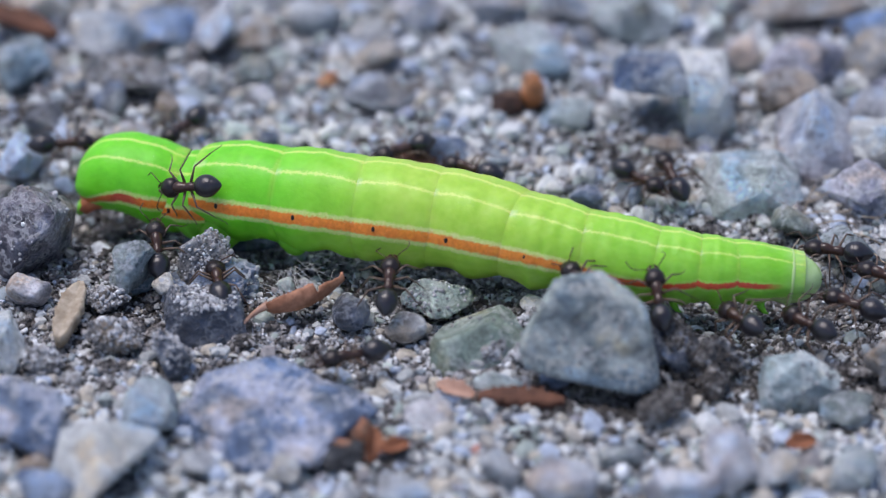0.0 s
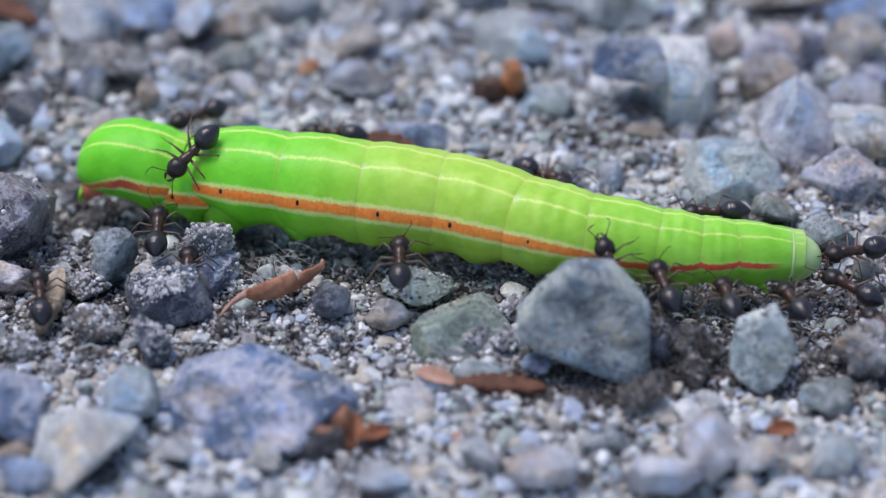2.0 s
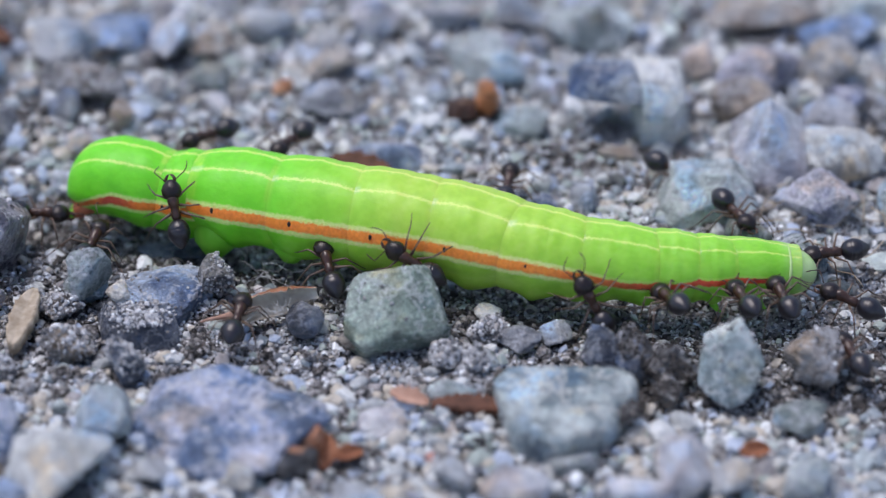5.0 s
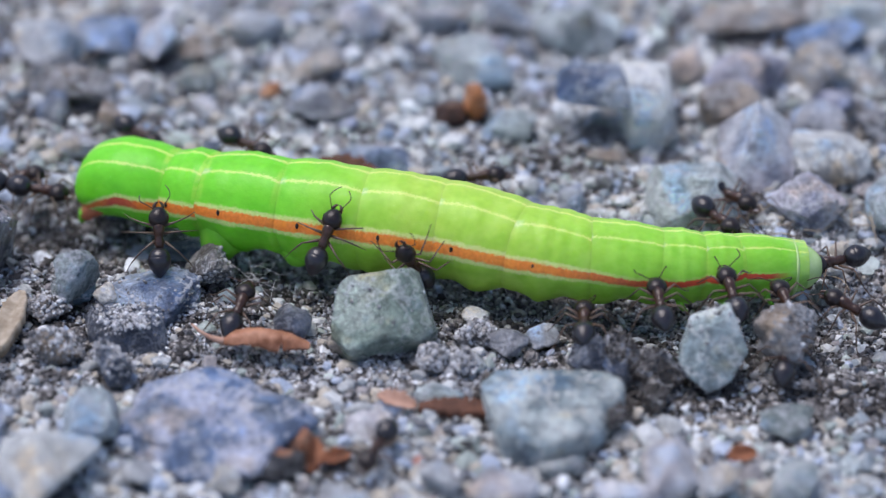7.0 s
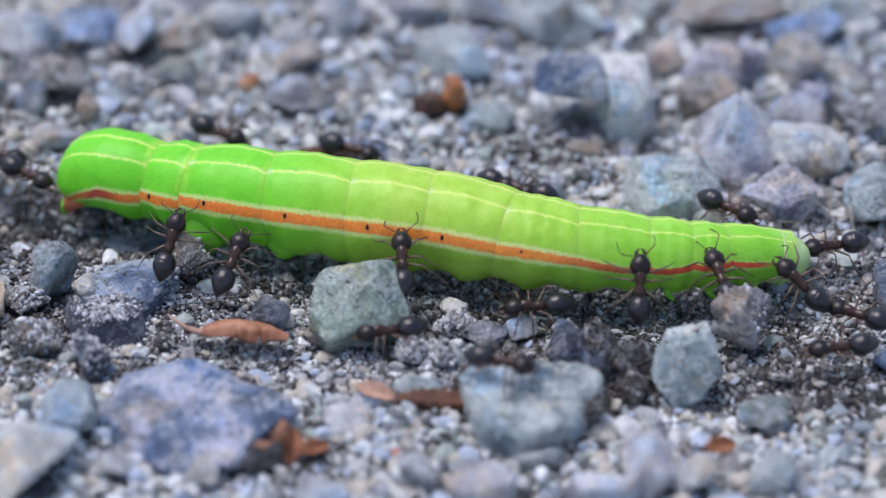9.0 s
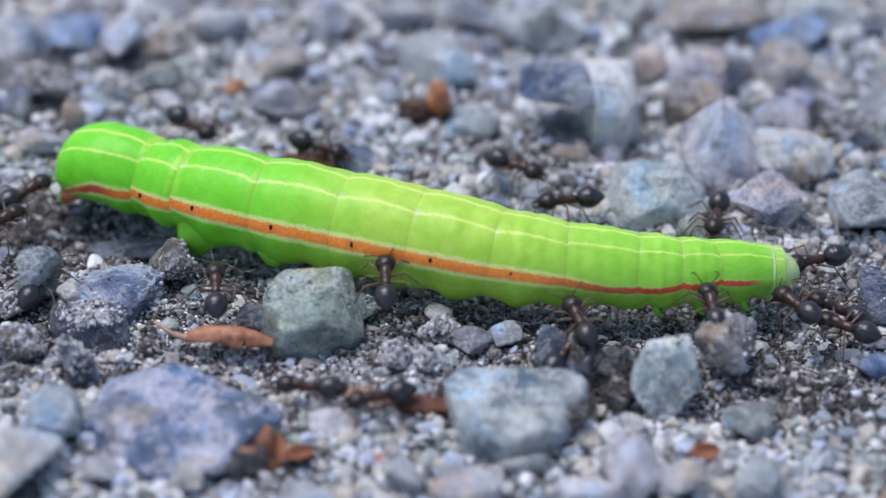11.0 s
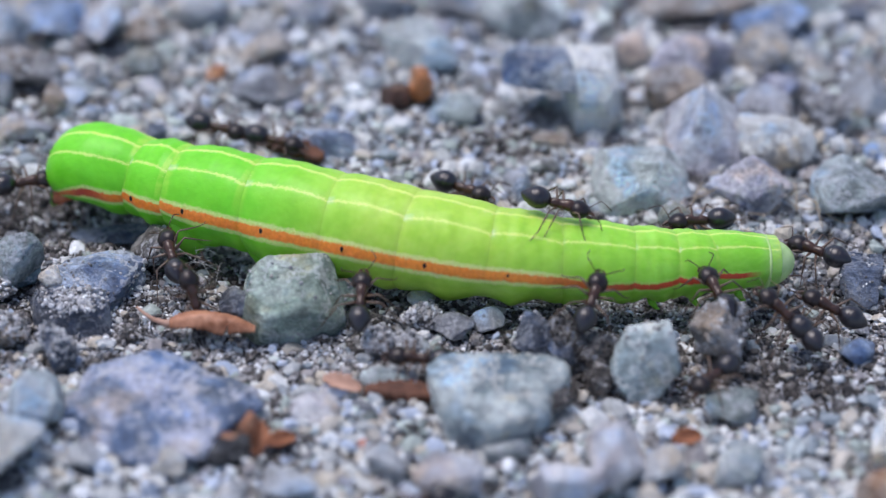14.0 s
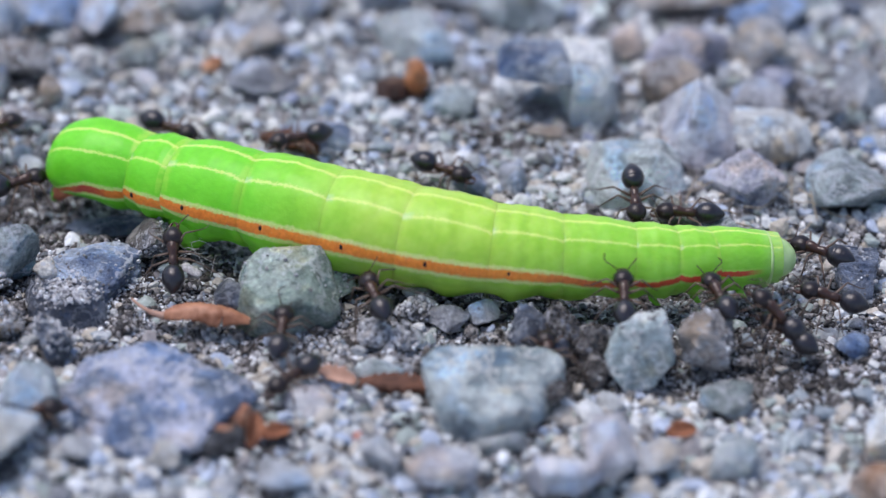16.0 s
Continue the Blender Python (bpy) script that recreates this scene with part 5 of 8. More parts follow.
def motions():
    walk(body, [
        (0.0, pose(0.000169, -0.001308, 0, 0, 0, -14.2)),
        (0.5, pose(0.00042, -0.001264, 0, 0, 0, -14)),
        (1.0, pose(0.000666, -0.00102, 0, 0, 0, -14.8)),
        (1.5, pose(0.001252, -0.001177, 0, 0, 0, -13.6)),
        (2.0, pose(0.001343, -0.001131, 0, 0, 0, -13.4)),
        (2.5, pose(0.00138, -0.001331, 0, 0, 0, -13.4)),
        (3.0, pose(0.001572, -0.001719, 0, 0, 0, -12.5)),
        (3.5, pose(0.001627, -0.00143, 0, 0, 0, -12.2)),
        (4.0, pose(0.001843, -0.001849, 0, 0, 0, -11.7)),
        (6.5, pose(0.003036, -0.001082, 0, 0, 0, -14.3)),
        (7.0, pose(0.003254, -0.001421, 0, 0, 0, -11.5)),
        (7.5, pose(0.0034, -0.001733, 0, 0, 0, -10.3)),
        (8.0, pose(0.003618, -0.001342, 0, 0, 0, -9.9)),
        (8.5, pose(0.00376, -0.001318, 0, 0, 0, -10.4)),
        (9.0, pose(0.003768, -0.001352, 0, 0, 0, -10.9)),
        (11.5, pose(0.004213, -0.002563, 0, 0, 0, -14.3)),
        (12.0, pose(0.004459, -0.002466, 0, 0, 0, -14.1)),
        (12.5, pose(0.004444, -0.003052, 0, 0, 0, -13.6)),
        (13.0, pose(0.004518, -0.003018, 0, 0, 0, -14)),
        (13.5, pose(0.004485, -0.003579, 0, 0, 0, -13.1)),
        (14.0, pose(0.004437, -0.003752, 0, 0, 0, -12.4)),
        (14.5, pose(0.004565, -0.003706, 0, 0, 0, -11.8)),
        (15.0, pose(0.004561, -0.003982, 0, 0, 0, -11.7)),
        (15.5, pose(0.00459, -0.004044, 0, 0, 0, -12.3)),
        (16.0, pose(0.004667, -0.004099, 0, 0, 0, -12.4)),
    ])
    walk(rings[0], [
        (0.0, pose(-0.016879, 0.000378, 0.002317, -5, 4, 1.2)),
        (0.5, pose(-0.017079, 0.000578, 0.002317, -4.8, 4, 0.6)),
        (1.0, pose(-0.017143, 0.000743, 0.002317, -4.6, 4, -0.1)),
        (1.5, pose(-0.017159, 0.000644, 0.002317, -4.4, 4, 0.6)),
        (2.0, pose(-0.016976, 0.000525, 0.002317, -4.2, 4, 0.7)),
        (2.5, pose(-0.016892, 0.000727, 0.002317, -4.1, 4, 0)),
        (3.0, pose(-0.017069, 0.001048, 0.002317, -3.9, 4, -0.9)),
        (3.5, pose(-0.016965, 0.000894, 0.002317, -3.7, 4, -1.1)),
        (4.0, pose(-0.017075, 0.001001, 0.002317, -4.3, 4, -1)),
        (6.5, pose(-0.017355, 0.00181, 0.002187, -7.6, -2.8, -3.2)),
        (7.0, pose(-0.017226, 0.001863, 0.002187, -5, -2.8, -5.2)),
        (7.5, pose(-0.017275, 0.001985, 0.002187, -4.7, -2.8, -5.9)),
        (8.0, pose(-0.017344, 0.001689, 0.002187, -4.3, -2.8, -6.2)),
        (8.5, pose(-0.01744, 0.001799, 0.002187, -4, -2.8, -5.6)),
        (9.0, pose(-0.017516, 0.001891, 0.002187, -3.7, -2.8, -6.3)),
        (11.5, pose(-0.017789, 0.003242, 0.002187, 0.4, -2.7, -7.5)),
        (12.0, pose(-0.01771, 0.00284, 0.002187, 1.4, -2.8, -6.9)),
        (12.5, pose(-0.017733, 0.003191, 0.002187, 2.5, -2.8, -7.6)),
        (13.0, pose(-0.017805, 0.003479, 0.002187, 2.9, -2.8, -8.6)),
        (13.5, pose(-0.0177, 0.00362, 0.002187, 3.3, -2.8, -8.6)),
        (14.0, pose(-0.017586, 0.003638, 0.002187, 3.7, -2.8, -8.6)),
        (14.5, pose(-0.01757, 0.003694, 0.002187, 4.1, -2.8, -8.9)),
        (15.0, pose(-0.01757, 0.003719, 0.002187, 4.5, -2.8, -8.5)),
        (15.5, pose(-0.017639, 0.003692, 0.002187, 4.9, -2.8, -8.2)),
        (16.0, pose(-0.017566, 0.003652, 0.002187, 5.3, -2.8, -7.7)),
    ])
    walk(rings[1], [
        (0.0, pose(-0.013342, 0.000388, 0.001750, -8.6, -6, -5.4)),
        (0.5, pose(-0.013502, 0.000544, 0.001750, -8.5, -6, -6.2)),
        (1.0, pose(-0.013513, 0.000615, 0.001750, -8.5, -5.8, -8.1)),
        (1.5, pose(-0.013485, 0.000622, 0.001750, -8.4, -5.8, -5.7)),
        (2.0, pose(-0.013356, 0.000521, 0.001750, -8.4, -5.9, -5.4)),
        (2.5, pose(-0.013325, 0.000655, 0.001750, -8.3, -6, -6.8)),
        (3.0, pose(-0.013481, 0.000918, 0.001750, -8.3, -5.9, -7.7)),
        (3.5, pose(-0.013409, 0.000757, 0.001750, -8.3, -6, -7.8)),
        (4.0, pose(-0.013482, 0.000881, 0.001850, -8.8, -5.9, -7.3)),
        (6.5, pose(-0.013578, 0.001383, 0.002369, -11.4, -5.5, -13.2)),
        (7.0, pose(-0.013467, 0.001333, 0.002369, -10.5, -5.5, -14.4)),
        (7.5, pose(-0.013508, 0.001424, 0.002369, -10.7, -5.5, -14.7)),
        (8.0, pose(-0.013525, 0.001105, 0.002369, -11, -5.4, -14.7)),
        (8.5, pose(-0.013616, 0.001256, 0.002369, -11.2, -5.4, -14.1)),
        (9.0, pose(-0.013669, 0.001257, 0.002369, -11.4, -5.3, -15.7)),
        (11.5, pose(-0.01389, 0.002367, 0.002369, -6.3, -5.1, -20.2)),
        (12.0, pose(-0.013834, 0.002041, 0.002369, -5.5, -5.2, -19.1)),
        (12.5, pose(-0.013862, 0.002332, 0.002369, -4.6, -5.1, -20)),
        (13.0, pose(-0.013924, 0.002507, 0.002369, -4.1, -5.1, -21.8)),
        (13.5, pose(-0.013855, 0.002678, 0.002369, -3.6, -5.1, -21.4)),
        (14.0, pose(-0.01378, 0.002732, 0.002369, -3.1, -5.2, -20.9)),
        (14.5, pose(-0.01378, 0.002769, 0.002369, -2.6, -5.2, -21.2)),
        (15.0, pose(-0.013799, 0.002841, 0.002369, -2.1, -5.3, -20.6)),
        (15.5, pose(-0.013823, 0.002822, 0.002369, -1.5, -5.2, -20.3)),
        (16.0, pose(-0.013787, 0.002826, 0.002369, -1.0, -5.3, -19.9)),
    ])
    walk(rings[2], [
        (0.0, pose(-0.010362, 0.000151, 0.002614, -12, -3.3, -3.4)),
        (0.5, pose(-0.010483, 0.000269, 0.002614, -12.1, -3.2, -4)),
        (1.0, pose(-0.010463, 0.00027, 0.002614, -12.2, -3.2, -4.7)),
        (1.5, pose(-0.010413, 0.000347, 0.002614, -12.3, -3.2, -4.2)),
        (2.0, pose(-0.01033, 0.000269, 0.002614, -12.4, -3.3, -3.9)),
        (2.5, pose(-0.010333, 0.000349, 0.002614, -12.5, -3.3, -4.6)),
        (3.0, pose(-0.010462, 0.000559, 0.002614, -12.6, -3.2, -5.6)),
        (3.5, pose(-0.010418, 0.000413, 0.002614, -12.7, -3.3, -5.1)),
        (4.0, pose(-0.010461, 0.000537, 0.002614, -13.1, -3.2, -5.5)),
        (6.5, pose(-0.01044, 0.000787, 0.002614, -15.1, -3.2, -8.2)),
        (7.0, pose(-0.010361, 0.000706, 0.002614, -15.7, -3.2, -8.4)),
        (7.5, pose(-0.010396, 0.000779, 0.002614, -16.5, -3.2, -8.7)),
        (8.0, pose(-0.010385, 0.000484, 0.002614, -17.2, -3.2, -7.7)),
        (8.5, pose(-0.010461, 0.000639, 0.002614, -18, -3.2, -8)),
        (9.0, pose(-0.010494, 0.000583, 0.002614, -18.7, -3.1, -8.3)),
        (11.5, pose(-0.010651, 0.001408, 0.002614, -12.5, -3, -12.8)),
        (12.0, pose(-0.010615, 0.001162, 0.002614, -11.9, -3.1, -11.5)),
        (12.5, pose(-0.010643, 0.001392, 0.002614, -11.3, -3.1, -12.6)),
        (13.0, pose(-0.010693, 0.00148, 0.002614, -10.7, -3, -13.5)),
        (13.5, pose(-0.010652, 0.001658, 0.002614, -10.0, -3, -14)),
        (14.0, pose(-0.010609, 0.001731, 0.002614, -9.4, -3.1, -14.1)),
        (14.5, pose(-0.01062, 0.001757, 0.002614, -8.8, -3.1, -14.3)),
        (15.0, pose(-0.010646, 0.001849, 0.002614, -8.2, -3.1, -14.4)),
        (15.5, pose(-0.01064, 0.001832, 0.002614, -7.5, -3, -14.3)),
        (16.0, pose(-0.010628, 0.001858, 0.002614, -6.9, -3.1, -14.2)),
    ])
    walk(rings[3], [
        (0.0, pose(-0.006317, -0.000001, 0.002754, -12, -1.1, -1.1)),
        (0.5, pose(-0.00639, 0.00007, 0.002754, -12.1, -1.1, -1.8)),
        (1.0, pose(-0.006372, 0.000062, 0.002754, -12.2, -1.1, -1.7)),
        (1.5, pose(-0.006339, 0.00012, 0.002754, -12.3, -1.1, -2.2)),
        (2.0, pose(-0.006293, 0.000073, 0.002754, -12.4, -1.1, -1.8)),
        (2.5, pose(-0.006299, 0.000118, 0.002754, -12.5, -1.1, -2.2)),
        (3.0, pose(-0.006378, 0.000246, 0.002754, -12.6, -1.1, -3.4)),
        (3.5, pose(-0.006357, 0.000154, 0.002754, -12.7, -1.1, -2.5)),
        (4.0, pose(-0.006381, 0.000232, 0.002754, -13.1, -1.1, -3.3)),
        (6.5, pose(-0.006345, 0.000363, 0.002754, -15.1, -1.1, -4.4)),
        (7.0, pose(-0.006306, 0.000305, 0.002754, -15.7, -1.1, -3.9)),
        (7.5, pose(-0.00633, 0.00035, 0.002754, -16.5, -1.1, -4.4)),
        (8.0, pose(-0.006323, 0.000161, 0.002754, -17.2, -1.1, -2.7)),
        (8.5, pose(-0.006367, 0.000261, 0.002754, -18, -1.1, -3.6)),
        (9.0, pose(-0.006384, 0.000217, 0.002754, -18.7, -1.1, -3.2)),
        (11.5, pose(-0.006462, 0.000708, 0.002754, -12.5, -1, -7.6)),
        (12.0, pose(-0.006444, 0.00056, 0.002754, -11.9, -1, -6.3)),
        (12.5, pose(-0.006461, 0.0007, 0.002754, -11.3, -1, -7.5)),
        (13.0, pose(-0.00649, 0.000744, 0.002754, -10.7, -1, -7.9)),
        (13.5, pose(-0.006469, 0.00086, 0.002754, -10.0, -1, -8.9)),
        (14.0, pose(-0.006447, 0.00091, 0.002754, -9.4, -1, -9.4)),
        (14.5, pose(-0.006457, 0.000924, 0.002754, -8.8, -1, -9.5)),
        (15.0, pose(-0.006474, 0.000986, 0.002754, -8.2, -1, -10.1)),
        (15.5, pose(-0.006465, 0.000976, 0.002754, -7.5, -1, -10)),
        (16.0, pose(-0.006459, 0.000995, 0.002754, -6.9, -1, -10.1)),
    ])
    walk(rings[4], [
        (0.0, pose(-0.002301, -0.000023, 0.002784, -12, 0.3, 0.5)),
        (0.5, pose(-0.002328, 0.000004, 0.002784, -12.1, 0.3, -0.1)),
        (1.0, pose(-0.00232, 0.000001, 0.002784, -12.2, 0.3, -0)),
        (1.5, pose(-0.002308, 0.000022, 0.002784, -12.3, 0.3, -0.6)),
        (2.0, pose(-0.002293, 0.000005, 0.002784, -12.4, 0.3, -0.1)),
        (2.5, pose(-0.002295, 0.000021, 0.002784, -12.5, 0.3, -0.6)),
        (3.0, pose(-0.002322, 0.000066, 0.002784, -12.6, 0.3, -1.7)),
        (3.5, pose(-0.002317, 0.000034, 0.002784, -12.7, 0.3, -0.9)),
        (4.0, pose(-0.002325, 0.00006, 0.002784, -13.1, 0.3, -1.6)),
        (6.5, pose(-0.00231, 0.00011, 0.002784, -15.1, 0.3, -2.8)),
        (7.0, pose(-0.002298, 0.000088, 0.002784, -15.7, 0.3, -2.2)),
        (7.5, pose(-0.002308, 0.000103, 0.002784, -16.5, 0.3, -2.6)),
        (8.0, pose(-0.002307, 0.000035, 0.002784, -17.2, 0.3, -0.9)),
        (8.5, pose(-0.002321, 0.000071, 0.002784, -18, 0.3, -1.8)),
        (9.0, pose(-0.002325, 0.000054, 0.002784, -18.7, 0.3, -1.4)),
        (11.5, pose(-0.002346, 0.000223, 0.002784, -12.5, 0.3, -5.8)),
        (12.0, pose(-0.002341, 0.00017, 0.002784, -11.9, 0.3, -4.5)),
        (12.5, pose(-0.002347, 0.000218, 0.002784, -11.3, 0.3, -5.7)),
        (13.0, pose(-0.002356, 0.000234, 0.002784, -10.7, 0.3, -6.1)),
        (13.5, pose(-0.002349, 0.000275, 0.002784, -10.0, 0.3, -7.1)),
        (14.0, pose(-0.002342, 0.000292, 0.002784, -9.4, 0.3, -7.6)),
        (14.5, pose(-0.002346, 0.000296, 0.002784, -8.8, 0.3, -7.7)),
        (15.0, pose(-0.002352, 0.000318, 0.002784, -8.2, 0.3, -8.2)),
        (15.5, pose(-0.002348, 0.000315, 0.002784, -7.5, 0.3, -8.1)),
        (16.0, pose(-0.002347, 0.000321, 0.002784, -6.9, 0.3, -8.3)),
    ])
    walk(rings[5], [
        (0.0, pose(0.001648, -0.000129, 0.002694, -12, 2.5, -4.7)),
        (0.5, pose(0.001667, -0.000162, 0.002694, -12.1, 2.5, -5.8)),
        (1.0, pose(0.001663, -0.00016, 0.002694, -12.2, 2.5, -5.8)),
        (1.5, pose(0.001637, -0.000167, 0.002694, -12.3, 2.5, -6.1)),
        (2.0, pose(0.001639, -0.000164, 0.002694, -12.4, 2.5, -6)),
        (2.5, pose(0.001638, -0.000167, 0.002694, -12.5, 2.5, -6.1)),
        (3.0, pose(0.001624, -0.000174, 0.002694, -12.6, 2.6, -6.3)),
        (3.5, pose(0.001644, -0.000178, 0.002694, -12.7, 2.5, -6.4)),
        (4.0, pose(0.001635, -0.000145, 0.002694, -13.1, 2.5, -5.2)),
        (6.5, pose(0.001642, -0.000227, 0.002694, -15.1, 2.5, -8.1)),
        (7.0, pose(0.001628, -0.000193, 0.002694, -15.7, 2.5, -7)),
        (7.5, pose(0.001635, -0.000191, 0.002694, -16.5, 2.5, -6.8)),
        (8.0, pose(0.001632, -0.000155, 0.002694, -17.2, 2.5, -5.6)),
        (8.5, pose(0.001617, -0.00016, 0.002694, -18, 2.6, -5.8)),
        (9.0, pose(0.001598, -0.000136, 0.002694, -18.7, 2.6, -5)),
        (11.5, pose(0.001582, -0.000069, 0.002694, -12.5, 2.6, -2.2)),
        (12.0, pose(0.001588, -0.000059, 0.002694, -11.9, 2.6, -1.9)),
        (12.5, pose(0.001584, -0.000035, 0.002694, -11.3, 2.6, -0.9)),
        (13.0, pose(0.001587, -0.000033, 0.002694, -10.7, 2.6, -0.8)),
        (13.5, pose(0.001587, -0.000046, 0.002694, -10.0, 2.6, -1.2)),
        (14.0, pose(0.001594, -0.000038, 0.002694, -9.4, 2.6, -0.9)),
        (14.5, pose(0.001591, -0.000025, 0.002694, -8.8, 2.6, -0.4)),
        (15.0, pose(0.00159, -0.000024, 0.002694, -8.2, 2.6, -0.3)),
        (15.5, pose(0.001592, -0.000037, 0.002694, -7.5, 2.6, -0.8)),
        (16.0, pose(0.001596, -0.000023, 0.002694, -6.9, 2.6, -0.3)),
    ])
    walk(rings[6], [
        (0.0, pose(0.005405, -0.000448, 0.002476, -12, 3.9, -2.4)),
        (0.5, pose(0.005445, -0.000531, 0.002476, -12.1, 3.9, -2.2)),
        (1.0, pose(0.005436, -0.000517, 0.002476, -12.2, 3.9, -1.9)),
        (1.5, pose(0.005342, -0.000531, 0.002476, -12.3, 3.9, -1.9)),
        (2.0, pose(0.005358, -0.000537, 0.002476, -12.4, 3.9, -2.3)),
        (2.5, pose(0.005358, -0.000529, 0.002476, -12.5, 3.9, -1.8)),
        (3.0, pose(0.005284, -0.000511, 0.002476, -12.6, 4, -0.8)),
        (3.5, pose(0.005358, -0.00055, 0.002476, -12.7, 3.9, -1.5)),
        (4.0, pose(0.005323, -0.00042, 0.002476, -13.1, 4, -0.6)),
        (6.5, pose(0.005351, -0.000623, 0.002476, -15.1, 4, 0.4)),
        (7.0, pose(0.00531, -0.000528, 0.002476, -15.7, 4, 0.6)),
        (7.5, pose(0.005329, -0.000506, 0.002476, -16.5, 4, 1)),
        (8.0, pose(0.005322, -0.000447, 0.002476, -17.2, 4, -0)),
        (8.5, pose(0.005257, -0.000433, 0.002476, -18, 4, 0.6)),
        (9.0, pose(0.005196, -0.000364, 0.002476, -18.7, 4, 0.9)),
        (11.5, pose(0.005121, 0.000023, 0.002476, -12.5, 4.1, 6.6)),
        (12.0, pose(0.005153, 0.000006, 0.002476, -11.9, 4, 5.3)),
        (12.5, pose(0.005137, 0.00013, 0.002476, -11.3, 4, 6.8)),
        (13.0, pose(0.005138, 0.000159, 0.002476, -10.7, 4, 7.6)),
        (13.5, pose(0.005137, 0.000147, 0.002476, -10.0, 4, 8.2)),
        (14.0, pose(0.005165, 0.000185, 0.002476, -9.4, 4, 8.5)),
        (14.5, pose(0.005156, 0.000233, 0.002476, -8.8, 4, 8.8)),
        (15.0, pose(0.005148, 0.000252, 0.002476, -8.2, 4, 9.2)),
        (15.5, pose(0.00516, 0.000207, 0.002476, -7.5, 4, 8.9)),
        (16.0, pose(0.005174, 0.000255, 0.002476, -6.9, 4, 9.1)),
    ])
    walk(rings[7], [
        (0.0, pose(0.008937, -0.000393, 0.002226, -12, 4, 2.9)),
        (0.5, pose(0.008942, -0.000405, 0.002226, -12.1, 4, 4.5)),
        (1.0, pose(0.008929, -0.000369, 0.002226, -12.2, 4, 5)),
        (1.5, pose(0.008792, -0.000381, 0.002226, -12.3, 4.1, 5.1)),
        (2.0, pose(0.008817, -0.000419, 0.002226, -12.4, 4.1, 4.4)),
        (2.5, pose(0.008827, -0.000367, 0.002226, -12.5, 4, 5.3)),
        (3.0, pose(0.008713, -0.000266, 0.002226, -12.6, 4.1, 6.9)),
        (3.5, pose(0.008794, -0.000349, 0.002226, -12.7, 4.1, 6.1)),
        (4.0, pose(0.008765, -0.000207, 0.002226, -13.1, 4.1, 5.9)),
        (6.5, pose(0.008775, -0.000193, 0.002226, -15.1, 4, 10.9)),
        (7.0, pose(0.008746, -0.000136, 0.002226, -15.7, 4, 9.8)),
        (7.5, pose(0.008772, -0.000089, 0.002226, -16.5, 4, 10.2)),
        (8.0, pose(0.008773, -0.000149, 0.002226, -17.2, 4, 7.7)),
        (8.5, pose(0.008678, -0.000089, 0.002226, -18, 4, 8.6)),
        (9.0, pose(0.008637, -0.000032, 0.002226, -18.7, 4, 8.1)),
        (11.5, pose(0.008507, 0.000647, 0.002226, -12.5, 4, 12.6)),
        (12.0, pose(0.008571, 0.000524, 0.002226, -11.9, 4, 10.6)),
        (12.5, pose(0.008552, 0.000719, 0.002226, -11.3, 4, 11.5)),
        (13.0, pose(0.008545, 0.000801, 0.002226, -10.7, 4, 12.5)),
        (13.5, pose(0.008523, 0.000848, 0.002226, -10.0, 4, 13.7)),
        (14.0, pose(0.008557, 0.000894, 0.002226, -9.4, 4, 13.7)),
        (14.5, pose(0.008553, 0.000943, 0.002226, -8.8, 4, 13.6)),
        (15.0, pose(0.008538, 0.000981, 0.002226, -8.2, 4, 13.9)),
        (15.5, pose(0.008559, 0.00094, 0.002226, -7.5, 4, 14.1)),
        (16.0, pose(0.008578, 0.000979, 0.002226, -6.9, 4, 13.7)),
    ])
